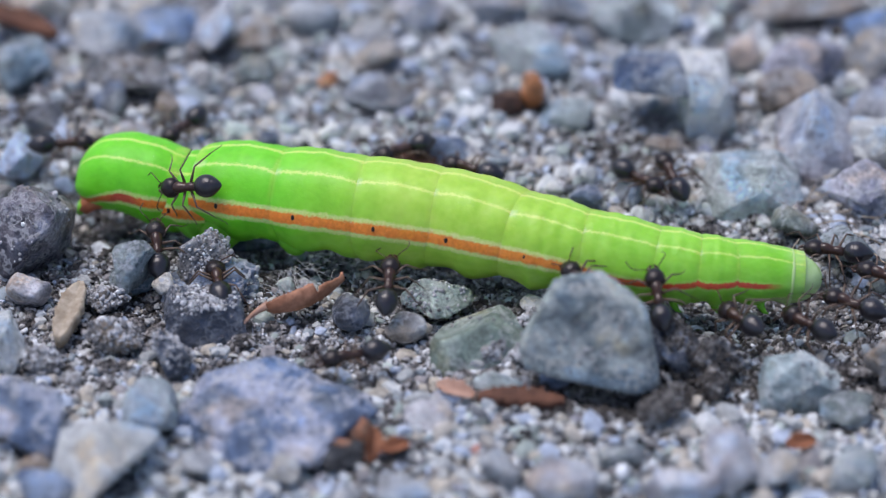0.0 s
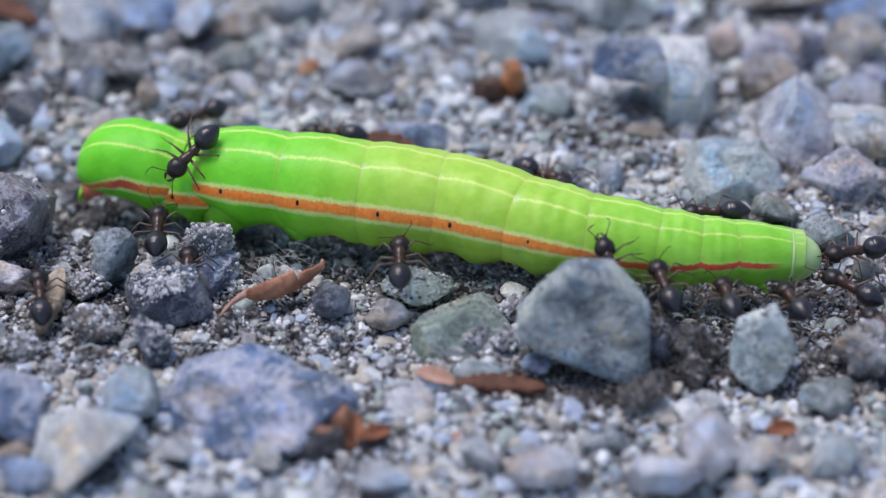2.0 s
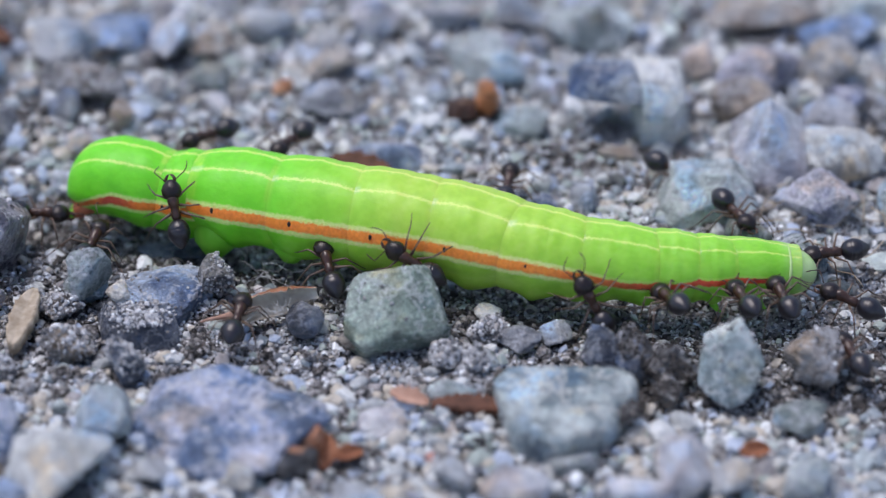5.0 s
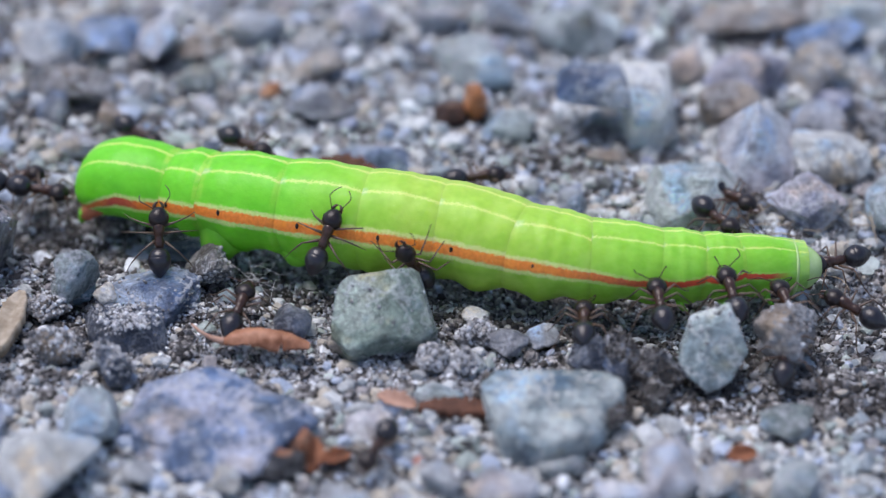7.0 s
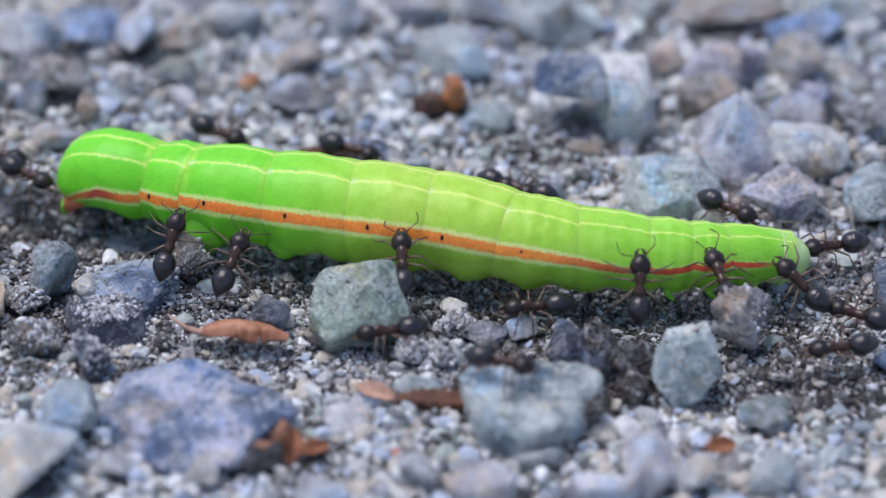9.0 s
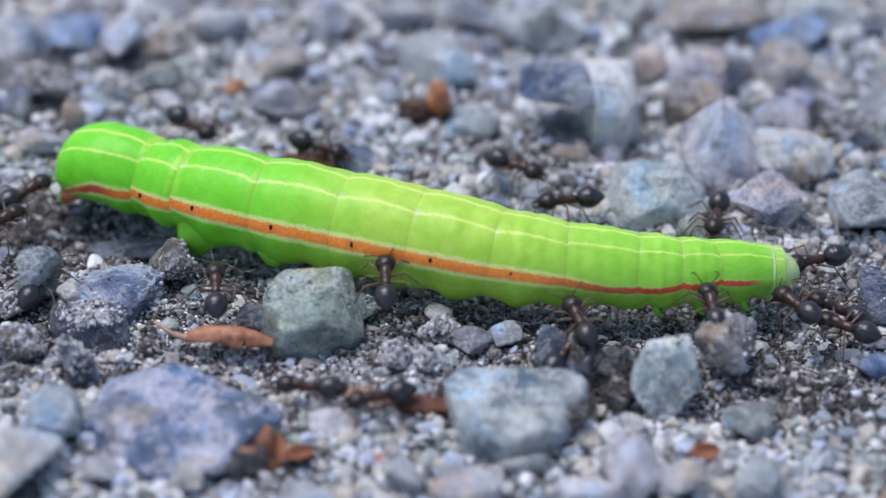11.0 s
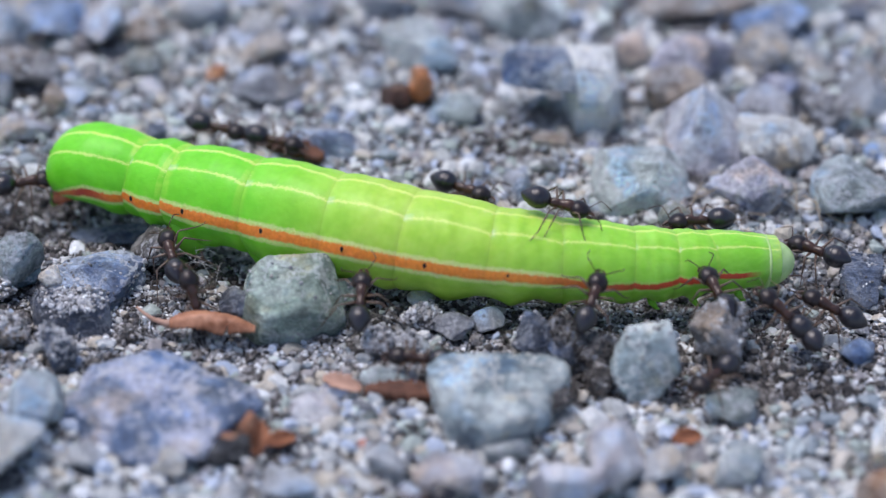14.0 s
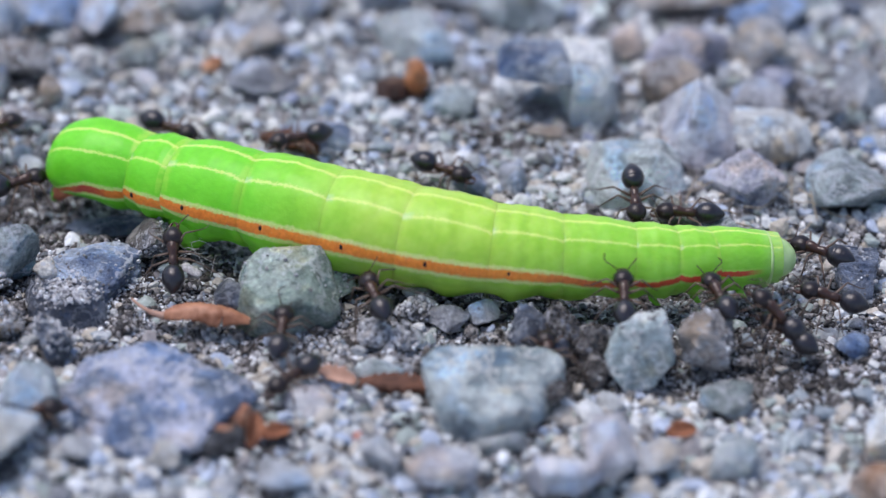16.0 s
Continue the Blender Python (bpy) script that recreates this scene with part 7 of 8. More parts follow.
    walk(ants[5], [
        (0.00, pose(0.014425, -0.008438, 0.001801, -42.1, 10.3, 121.9)),
        (0.50, pose(0.014614, -0.007849, 0.002001, -30.3, 11.9, 114.9)),
        (1.00, pose(0.014749, -0.007943, 0.002017, -16.1, 9.8, 110.3)),
        (1.50, pose(0.014614, -0.008272, 0.002178, -2.8, -3.6, 96.4)),
        (2.00, pose(0.014766, -0.008051, 0.002098, -4, 5, 97)),
        (2.50, pose(0.014784, -0.00767, 0.002478, -2.7, -7.2, 102.2)),
        (3.00, pose(0.015301, -0.007699, 0.002528, -12, -8, 109.9)),
        (3.50, pose(0.015377, -0.007757, 0.002475, -6.9, -9.6, 104.3)),
        (4.00, pose(0.016335, -0.007267, 0.002436, -11.9, 5.4, 109.7)),
        (6.50, pose(0.017031, -0.006698, 0.002558, -2.4, 1.7, 102.3)),
        (7.00, pose(0.016971, -0.006495, 0.002723, -5, -17.1, 102.4)),
        (7.50, pose(0.01729, -0.00608, 0.002768, 3.5, -1.7, 98.8)),
        (8.00, pose(0.017501, -0.005639, 0.002775, 2.6, 2.8, 99.7)),
        (8.25, pose(0.017657, -0.005176, 0.002354, -12.6, -42.4, 112.4)),
        (8.50, pose(0.017813, -0.004714, 0.001932, -91.6, -69.5, -170.2)),
        (9.00, pose(0.017498, -0.006107, 0.002894, -7.2, -23, 107.2)),
        (11.50, pose(0.017927, -0.007504, 0.002456, 5.8, -5.9, 92.4)),
        (12.00, pose(0.018069, -0.007533, 0.002534, 10.1, -9.3, 85.6)),
        (12.50, pose(0.017956, -0.00785, 0.002566, 6.8, -10, 86.8)),
        (13.00, pose(0.018044, -0.007391, 0.002652, 13.4, -1.7, 85.9)),
        (13.50, pose(0.018593, -0.0077, 0.002448, 1.4, -6.6, 100.7)),
        (14.00, pose(0.01884, -0.007573, 0.002594, -5.1, -12.3, 110.9)),
        (14.50, pose(0.018376, -0.007618, 0.002585, 1.3, -11.1, 95.1)),
        (15.00, pose(0.01832, -0.007666, 0.002559, 4.6, -11.4, 91.2)),
        (15.50, pose(0.018154, -0.007815, 0.002608, 6.9, 0.5, 86)),
        (16.00, pose(0.019152, -0.008142, 0.002411, -2.9, -4.1, 107.3)),
    ])
    walk(ants[6], [
        (0.00, pose(0.017742, -0.008347, 0.001474, -51.8, 6.4, 133.3)),
        (0.50, pose(0.017469, -0.008018, 0.001424, -52.1, 12.2, 116.9)),
        (1.00, pose(0.017999, -0.007596, 0.001412, -53.6, 19.9, 114)),
        (1.50, pose(0.018179, -0.007956, 0.001163, -54.5, 3.6, 118.1)),
        (2.00, pose(0.017997, -0.007876, 0.001698, -20.9, 6.9, 106.6)),
        (2.50, pose(0.018678, -0.0079, 0.001914, -18.1, 0.1, 110)),
        (3.00, pose(0.018815, -0.007322, 0.001856, -33.3, 8.3, 117.8)),
        (3.50, pose(0.018972, -0.007759, 0.001544, -27.7, -1.6, 121.8)),
        (4.00, pose(0.019072, -0.007308, 0.00162, -25.5, 15.5, 111.8)),
        (6.50, pose(0.018555, -0.005983, 0.002902, 4.2, -22.1, 99.6)),
        (7.00, pose(0.019675, -0.006644, 0.002247, -3.9, -6.7, 105.1)),
        (7.50, pose(0.020529, -0.006098, 0.002624, 0.5, -26.8, 105.2)),
        (8.00, pose(0.020894, -0.005554, 0.002497, -2.3, -6.8, 108.9)),
        (8.50, pose(0.021275, -0.005023, 0.002532, -12.4, -9.1, 127.7)),
        (9.00, pose(0.021454, -0.006126, 0.002522, -26.5, -32.5, 145.6)),
        (11.50, pose(0.021992, -0.00672, 0.001937, -27, 10.2, 119)),
        (12.00, pose(0.021949, -0.007351, 0.002005, -17, 0.6, 117)),
        (12.50, pose(0.021086, -0.008734, 0.001279, -22.9, -17.5, 101.2)),
        (13.00, pose(0.022147, -0.007548, 0.001775, -37.1, -0.2, 126.8)),
        (13.50, pose(0.021968, -0.007754, 0.001336, -32.1, 5.7, 119.3)),
        (14.00, pose(0.022006, -0.009011, 0.00236, -10.1, -29.8, 147.6)),
        (14.50, pose(0.022389, -0.007858, 0.0016, -31.6, -14.4, 134.2)),
        (15.00, pose(0.022407, -0.007333, 0.001253, -53.5, 5.5, 137.6)),
        (15.50, pose(0.021842, -0.008741, 0.002322, -8.1, -10.8, 135.8)),
        (16.00, pose(0.021879, -0.009666, 0.002362, -10.1, -31.4, 145.8)),
    ])
    walk(ants[7], [
        (0.00, pose(0.020039, -0.006668, 0.0014, -9.2, 0, 148)),
        (0.50, pose(0.020206, -0.006607, 0.0014, -8.8, 0, 143.3)),
        (1.00, pose(0.020485, -0.006496, 0.0014, -8.9, 0, 144.2)),
        (1.50, pose(0.02085, -0.00628, 0.0014, -8.7, 0, 141.5)),
        (2.00, pose(0.020937, -0.006379, 0.001413, -8.7, -6.3, 142.7)),
        (2.50, pose(0.021093, -0.00636, 0.00141, -8.7, -4.7, 142.3)),
        (3.00, pose(0.021216, -0.005904, 0.001414, -9.2, -6.5, 148.2)),
        (3.50, pose(0.021454, -0.005634, 0.001422, -9.9, -10.6, 159.2)),
        (4.00, pose(0.021739, -0.005746, 0.001431, -10.2, -15.1, 161.1)),
        (6.50, pose(0.02282, -0.005624, 0.001419, -9.2, -8.9, 147)),
        (7.00, pose(0.022994, -0.005987, 0.001429, -9.5, -14.1, 149.8)),
        (7.50, pose(0.023244, -0.005659, 0.001439, -9.9, -19.1, 151.8)),
        (8.00, pose(0.023303, -0.005167, 0.001406, -8.8, -2.8, 142.2)),
        (8.50, pose(0.023315, -0.005418, 0.001406, -8.8, -2.7, 142.1)),
        (9.00, pose(0.024204, -0.007151, 0.0014, -9.5, 0, 151.1)),
        (11.50, pose(0.024041, -0.006126, 0.001437, -10.2, -18.1, 157.9)),
        (12.00, pose(0.024214, -0.006193, 0.001442, -10.2, -20.7, 155.6)),
        (12.50, pose(0.024381, -0.007633, 0.001426, -10.1, -12.5, 161.9)),
        (13.00, pose(0.024363, -0.006956, 0.001437, -10.2, -18, 157.7)),
        (13.50, pose(0.024374, -0.007147, 0.00144, -10.2, -19.3, 156.6)),
        (14.00, pose(0.024542, -0.007377, 0.001436, -10.1, -17.4, 158.1)),
        (14.50, pose(0.024503, -0.007085, 0.00144, -10.2, -19.5, 156.4)),
        (15.00, pose(0.024528, -0.007245, 0.001436, -10.2, -17.4, 158.1)),
        (15.50, pose(0.024516, -0.007472, 0.001433, -10.1, -16.1, 159.1)),
        (16.00, pose(0.024813, -0.006929, 0.001419, -10.1, -9, 164.5)),
    ])
    walk(ants[8], [
        (0.00, pose(0.011721, 0.004332, 0.001626, -4.2, -12.3, 109.8)),
        (0.25, pose(0.011958, 0.002104, 0.001613, 6.6, -10.2, 48.9)),
        (0.50, pose(0.012196, -0.000125, 0.0016, 10.2, 0, -10.2)),
        (0.67, pose(0.012944, -0.000031, 0.0016, 4.8, 7.6, -64.4)),
        (0.83, pose(0.013691, 0.000062, 0.0016, -4.6, 7.6, -119.5)),
        (1.00, pose(0.014439, 0.000156, 0.0016, -10, 0, -173.7)),
        (1.50, pose(0.014529, -0.000596, 0.001597, -10.2, 1.6, 176)),
        (2.00, pose(0.014483, -0.00022, 0.001592, -10.2, 3.6, 177.4)),
        (2.50, pose(0.0144, 0.001817, 0.0016, -10.3, 0, 174.4)),
        (3.00, pose(0.014886, 0.002205, 0.0016, -9.1, 0, -156.6)),
        (3.25, pose(0.016045, 0.001219, 0.0016, 0.3, 6.1, -90.5)),
        (3.50, pose(0.017204, 0.000233, 0.0016, 9.7, 0, -24.3)),
        (4.00, pose(0.017112, 0.000746, 0.0016, 9.8, 0, -22.6)),
        (5.25, pose(0.017204, 0.001977, 0.0016, 2.1, 3.9, -75.9)),
        (6.50, pose(0.017296, 0.003208, 0.0016, -5.7, 0, -129.1)),
        (6.75, pose(0.017091, 0.002389, 0.0016, 0.6, 2.2, -91.4)),
        (7.00, pose(0.016886, 0.001569, 0.0016, 6.9, 0, -53.7)),
        (7.50, pose(0.017133, 0.001414, 0.0016, 7.6, 0, -48.5)),
        (8.00, pose(0.017298, 0.001384, 0.0016, 8.9, 0, -36.3)),
        (8.50, pose(0.018015, 0.001728, 0.0016, 9.6, 0, -27.6)),
        (9.00, pose(0.018635, 0.001702, 0.0016, 8.9, 0, -36.6)),
        (10.25, pose(0.018676, 0.001607, 0.0016, 2, 2.8, -80.7)),
        (11.50, pose(0.018717, 0.001511, 0.0016, -4.9, 0, -124.9)),
        (12.00, pose(0.0181, 0.000976, 0.0016, -8.8, 0, -155.1)),
        (12.50, pose(0.018313, 0.00043, 0.0016, -9.1, 0, -159.1)),
        (13.00, pose(0.018432, 0.000571, 0.0016, -9.8, 0, -168.5)),
        (13.50, pose(0.018619, 0.00038, 0.0016, -10, 0, -173.9)),
        (14.00, pose(0.01853, -0.000193, 0.0016, -9.9, 0, -172.4)),
        (14.50, pose(0.018476, 0.000093, 0.0016, -9.4, 0, -162.7)),
        (15.00, pose(0.018415, 0.000002, 0.0016, -9.6, 0, -166.4)),
        (15.50, pose(0.018595, -0.000334, 0.0016, -10.2, 0, -179.3)),
        (16.00, pose(0.018158, -0.000065, 0.0016, -10.2, 0, 174.1)),
    ])
    walk(ants[9], [
        (0.00, pose(0.010106, 0.003998, 0.0016, 8, 0, -42.9)),
        (0.50, pose(0.005901, 0.004424, 0.0016, 10.3, -0, -0.1)),
        (1.00, pose(0.00942, 0.005344, 0.0016, 8, 0, -42.9)),
        (1.25, pose(0.010227, 0.004261, 0.0016, 0, 3.7, -93.2)),
        (1.50, pose(0.011034, 0.003178, 0.0016, -7.9, 0, -143.5)),
        (1.75, pose(0.008601, 0.002764, 0.0016, 1, 5.5, -80.1)),
        (2.00, pose(0.006169, 0.00235, 0.0016, 9.9, 0, -16.6)),
        (2.50, pose(0.006621, 0.002724, 0.0016, 9.9, 0, 14.2)),
        (2.67, pose(0.007117, 0.002527, 0.0016, 4.4, -7.2, 66.4)),
        (2.83, pose(0.007613, 0.00233, 0.0016, -4.7, -7.2, 119.4)),
        (3.00, pose(0.008108, 0.002133, 0.0016, -10.2, 0, 171.6)),
        (3.50, pose(0.007005, 0.003577, 0.001628, -10.4, -13.5, 168.3)),
        (4.00, pose(0.00674, 0.003381, 0.0016, -8.9, 0, 147.2)),
        (4.83, pose(0.005849, 0.004091, 0.0016, -4, -7.3, 91.4)),
        (5.67, pose(0.004959, 0.004801, 0.0016, 4.9, -7.3, 34.9)),
        (6.50, pose(0.004068, 0.005511, 0.0016, 9.8, 0, -20.9)),
        (7.33, pose(0.005429, 0.00476, 0.0016, 4.9, -8.2, 37.8)),
        (8.17, pose(0.00679, 0.00401, 0.0016, -4.7, -8.2, 97.5)),
        (9.00, pose(0.008151, 0.003259, 0.0016, -9.6, 0, 156.2)),
        (11.50, pose(0.011331, 0.002729, 0.0016, -8.1, 0, -146)),
        (11.75, pose(0.010863, 0.002603, 0.0016, 0.1, 4.2, -92.6)),
        (12.00, pose(0.010395, 0.002476, 0.0016, 8.4, -0, -39.2)),
        (12.50, pose(0.010074, 0.002317, 0.0016, 7.6, 0, -46)),
        (13.00, pose(0.010181, -0.000804, 0.003778, 0.5, -15.6, -47.8)),
        (13.50, pose(0.010618, -0.002069, 0.003755, 8.7, -2.5, -23.2)),
        (14.00, pose(0.011246, -0.004055, 0.005213, -1.9, 10.4, -11.2)),
        (14.50, pose(0.013159, -0.000029, 0.002285, 10.3, 7.2, -9.5)),
        (15.00, pose(0.014592, 0.000124, 0.002272, 10.3, 13.3, -14.4)),
        (15.50, pose(0.014668, -0.000064, 0.0023, 5.4, 0, -63.3)),
        (16.00, pose(0.01558, 0.00041, 0.002258, 1.6, 20.2, -86.8)),
    ])
    walk(ants[10], [
        (0.00, pose(-0.002125, 0.006642, 0.0016, -9.3, 0, -153)),
        (0.50, pose(-0.000782, 0.001009, 0.0052, -10.3, 0, -172.1)),
        (0.67, pose(-0.002372, 0.006915, 0.0016, -4.7, 6.6, -122.6)),
        (0.83, pose(-0.004023, 0.007234, 0.0016, 3.9, 6.6, -72.5)),
        (1.00, pose(-0.005674, 0.007554, 0.0016, 9.4, 0, -23)),
        (1.50, pose(-0.006531, 0.008203, 0.0016, 7.3, 0, -43.9)),
        (1.67, pose(-0.00595, 0.00779, 0.0016, 2.3, 5.6, -92)),
        (1.83, pose(-0.00537, 0.007377, 0.0016, -5.2, 5.6, -140.5)),
        (2.00, pose(-0.00479, 0.006964, 0.0016, -10.2, 0, 171.4)),
        (2.50, pose(-0.00442, 0.007307, 0.0016, -10.2, 0, -167.3)),
        (3.00, pose(-0.005284, 0.007299, 0.0016, -10.1, 0, -163.6)),
        (3.50, pose(-0.006221, 0.008812, 0.001593, -6.5, 3.2, -126.2)),
        (4.00, pose(-0.006621, 0.008457, 0.0016, -4.4, 0, -112.4)),
        (6.50, pose(-0.003687, 0.007884, 0.0016, -9.3, 0, -151.8)),
        (6.75, pose(-0.005413, 0.00747, 0.00195, -0.6, 4.8, -94.3)),
        (7.00, pose(-0.007139, 0.007056, 0.0023, 8.1, 0, -36.8)),
        (7.50, pose(-0.005261, 0.007096, 0.002322, 10.1, -10.4, -17.7)),
        (8.00, pose(-0.000674, 0.002418, 0.004214, 12.6, 3.6, -25.8)),
        (8.50, pose(-0.003648, 0.00778, 0.0016, 7.7, 0, -41)),
        (9.00, pose(-0.000604, 0.006935, 0.0016, 9.3, 0, -26.6)),
        (11.50, pose(-0.002298, 0.007725, 0.0016, 9.1, 0, -27.9)),
        (12.50, pose(-0.004155, 0.007298, 0.0016, 7.7, 0, -41.4)),
        (13.50, pose(-0.002951, 0.006377, 0.0016, 10.2, 0, -9.6)),
        (14.00, pose(-0.002842, 0.006884, 0.0016, 9.4, 0, -24.3)),
        (14.50, pose(-0.001574, 0.006391, 0.0016, 8.9, 0, -30.3)),
        (14.67, pose(-0.001761, 0.006457, 0.0016, 3.4, 5.9, -76.9)),
        (14.83, pose(-0.001948, 0.006523, 0.0016, -4.7, 5.9, -124.1)),
        (15.00, pose(-0.002135, 0.006589, 0.0016, -10.3, 0, -170.7)),
        (15.50, pose(-0.001434, 0.006212, 0.0016, -10.2, 0, -170.7)),
        (16.00, pose(-0.001507, 0.006445, 0.0016, -9.7, 0, -159.2)),
    ])
    walk(ants[11], [
        (0.00, pose(-0.013591, 0.008792, 0.0016, -6.9, -0, -126.4)),
        (1.00, pose(-0.012156, 0.008428, 0.0016, -8.4, 0, -139.5)),
        (1.50, pose(-0.011802, 0.00856, 0.0016, -8.9, 0, -144.1)),
        (2.00, pose(-0.011879, 0.008622, 0.0016, -9.2, 0, -148)),
        (2.50, pose(-0.01234, 0.009142, 0.0016, -9.4, 0, -149.4)),
        (3.00, pose(-0.011861, 0.008704, 0.0016, -9.2, 0, -147.9)),
        (3.50, pose(-0.012544, 0.008919, 0.0016, -10.4, 0, -169.4)),
        (4.00, pose(-0.011091, 0.00813, 0.0016, -10, 0, -159.5)),
        (6.50, pose(-0.009617, 0.009732, 0.0016, -7.9, 0, -135.7)),
        (6.75, pose(-0.011223, 0.009405, 0.0016, -0.4, 3.2, -89.8)),
        (7.00, pose(-0.012829, 0.009078, 0.0016, 7, 0, -43.9)),
        (7.50, pose(-0.015741, 0.008314, 0.0016, 9.2, 0, -22.6)),
        (8.50, pose(-0.008502, 0.008254, 0.0016, 8.3, 0, -35)),
        (9.00, pose(-0.007466, 0.008427, 0.0016, 8.5, 0, -33.3)),
        (11.50, pose(-0.008777, 0.009714, 0.0016, 7.2, 0, -43.6)),
        (12.50, pose(-0.011957, 0.008884, 0.0016, 10.2, 0, -8.3)),
        (13.50, pose(-0.010463, 0.009263, 0.0016, 8.5, 0, -32.4)),
        (14.00, pose(-0.005795, 0.008049, 0.0016, 9.4, 0, -23.1)),
        (15.00, pose(-0.007202, 0.007969, 0.0016, 9.9, 0, -16.1)),
        (16.00, pose(-0.008038, 0.007325, 0.0016, 8.8, 0, -30)),
    ])
    walk(ants[12], [
        (0.00, pose(0.001373, 0.004913, 0.0016, -9.2, 0, 152.8)),
        (0.50, pose(0.00247, 0.004201, 0.0016, -10, 0, 165.5)),
        (1.00, pose(0.004556, 0.004314, 0.0016, -8.8, 0, -149.4)),
        (1.50, pose(0.006136, 0.005628, 0.0016, -6.3, 0, -129.6)),
        (1.75, pose(0.00619, 0.004358, 0.0016, 1.2, 3.4, -81.5)),
        (2.00, pose(0.006245, 0.003089, 0.0016, 8.8, 0, -33.4)),
        (2.50, pose(0.000199, 0.005667, 0.0016, 9.1, 0, -29.1)),
        (3.00, pose(0.002821, 0.005084, 0.0016, 8.4, 0, -37.1)),
        (3.50, pose(0.008646, 0.00262, 0.0016, 9.3, 0, -29.1)),
        (4.00, pose(0.01051, 0.005856, 0.0016, 8.6, 0, -37.7)),
        (6.50, pose(0.019199, 0.004217, 0.0016, 8.8, 0, -38.2)),
        (7.50, pose(0.014579, 0.003259, 0.0016, 7.5, 0, -48.4)),
        (9.00, pose(0.007507, 0.003528, 0.0016, 9.1, 0, -30.7)),
        (11.50, pose(0.008824, 0.006214, 0.0016, 9.2, 0, -31)),
        (12.50, pose(0.008239, 0.004534, 0.0016, 8.7, -0, -35.9)),
        (13.00, pose(0.010764, 0.005489, 0.0016, 10.1, 0, -17.2)),
        (13.50, pose(0.007727, 0.004546, 0.0016, 9.3, 0, -28.8)),
        (14.00, pose(0.006784, 0.002574, 0.0016, 8.9, -0, -32.1)),
        (15.00, pose(0.008344, 0.00202, 0.0016, 9.8, 0, -20.4)),
        (16.00, pose(0.006033, 0.003671, 0.0016, 9.1, -0, -30.8)),
    ])
    walk(ants[13], [
        (0.00, pose(-0.019604, 0.00724, 0.0016, 10.4, 0, 6.7)),
        (0.50, pose(-0.020746, 0.008897, 0.0016, 7.1, 0, -40.4)),
        (1.00, pose(-0.021423, 0.0072, 0.0016, 9.3, 0, -19.3)),
        (1.50, pose(-0.023798, 0.006097, 0.0016, 10.3, 0, 0)),
        (2.00, pose(-0.02305, -0.000307, 0.0014, 10.2, 0, 14.4)),
        (2.50, pose(-0.021495, -0.000042, 0.0014, 10.2, 0, 12.7)),
        (3.00, pose(-0.019917, 0.000003, 0.0014, 10.1, -0, 14.5)),
        (3.50, pose(-0.018065, 0.000669, 0.0014, 10.1, 0, 14.9)),
        (4.00, pose(-0.017553, 0.000472, 0.0014, 10, 0, -7.3)),
        (6.50, pose(-0.019233, 0.004879, 0.0014, 10.2, 0, 16.7)),
        (7.00, pose(-0.018949, 0.005185, 0.0014, 9.9, 0, 24.2)),
        (7.50, pose(-0.018759, 0.005664, 0.0014, 10.3, 0, 0.6)),
        (8.00, pose(-0.01888, 0.006314, 0.0014, 9.8, 0, -13.7)),
        (8.50, pose(-0.018826, 0.006208, 0.0014, 10.1, -0, -6.8)),
        (9.00, pose(-0.01891, 0.006465, 0.0014, 9.7, 0, -14.7)),
        (10.25, pose(-0.018108, 0.003393, 0.0014, 8.2, -0.5, 20.6)),
        (11.50, pose(-0.017306, 0.000322, 0.0014, 6.6, -0, 56)),
        (12.00, pose(-0.016793, 0.000584, 0.001407, 5.8, -3.4, 61.2)),
        (12.50, pose(-0.015812, 0.000218, 0.001425, 1.8, -11.8, 85.5)),
        (13.00, pose(-0.017488, 0.003092, 0.0014, 9.7, 0, 25.3)),
        (14.00, pose(-0.018688, 0.004382, 0.0014, 10.3, 0, 0.6)),
        (16.00, pose(-0.01708, 0.007181, 0.0016, 8.7, 0, 39.3)),
    ])
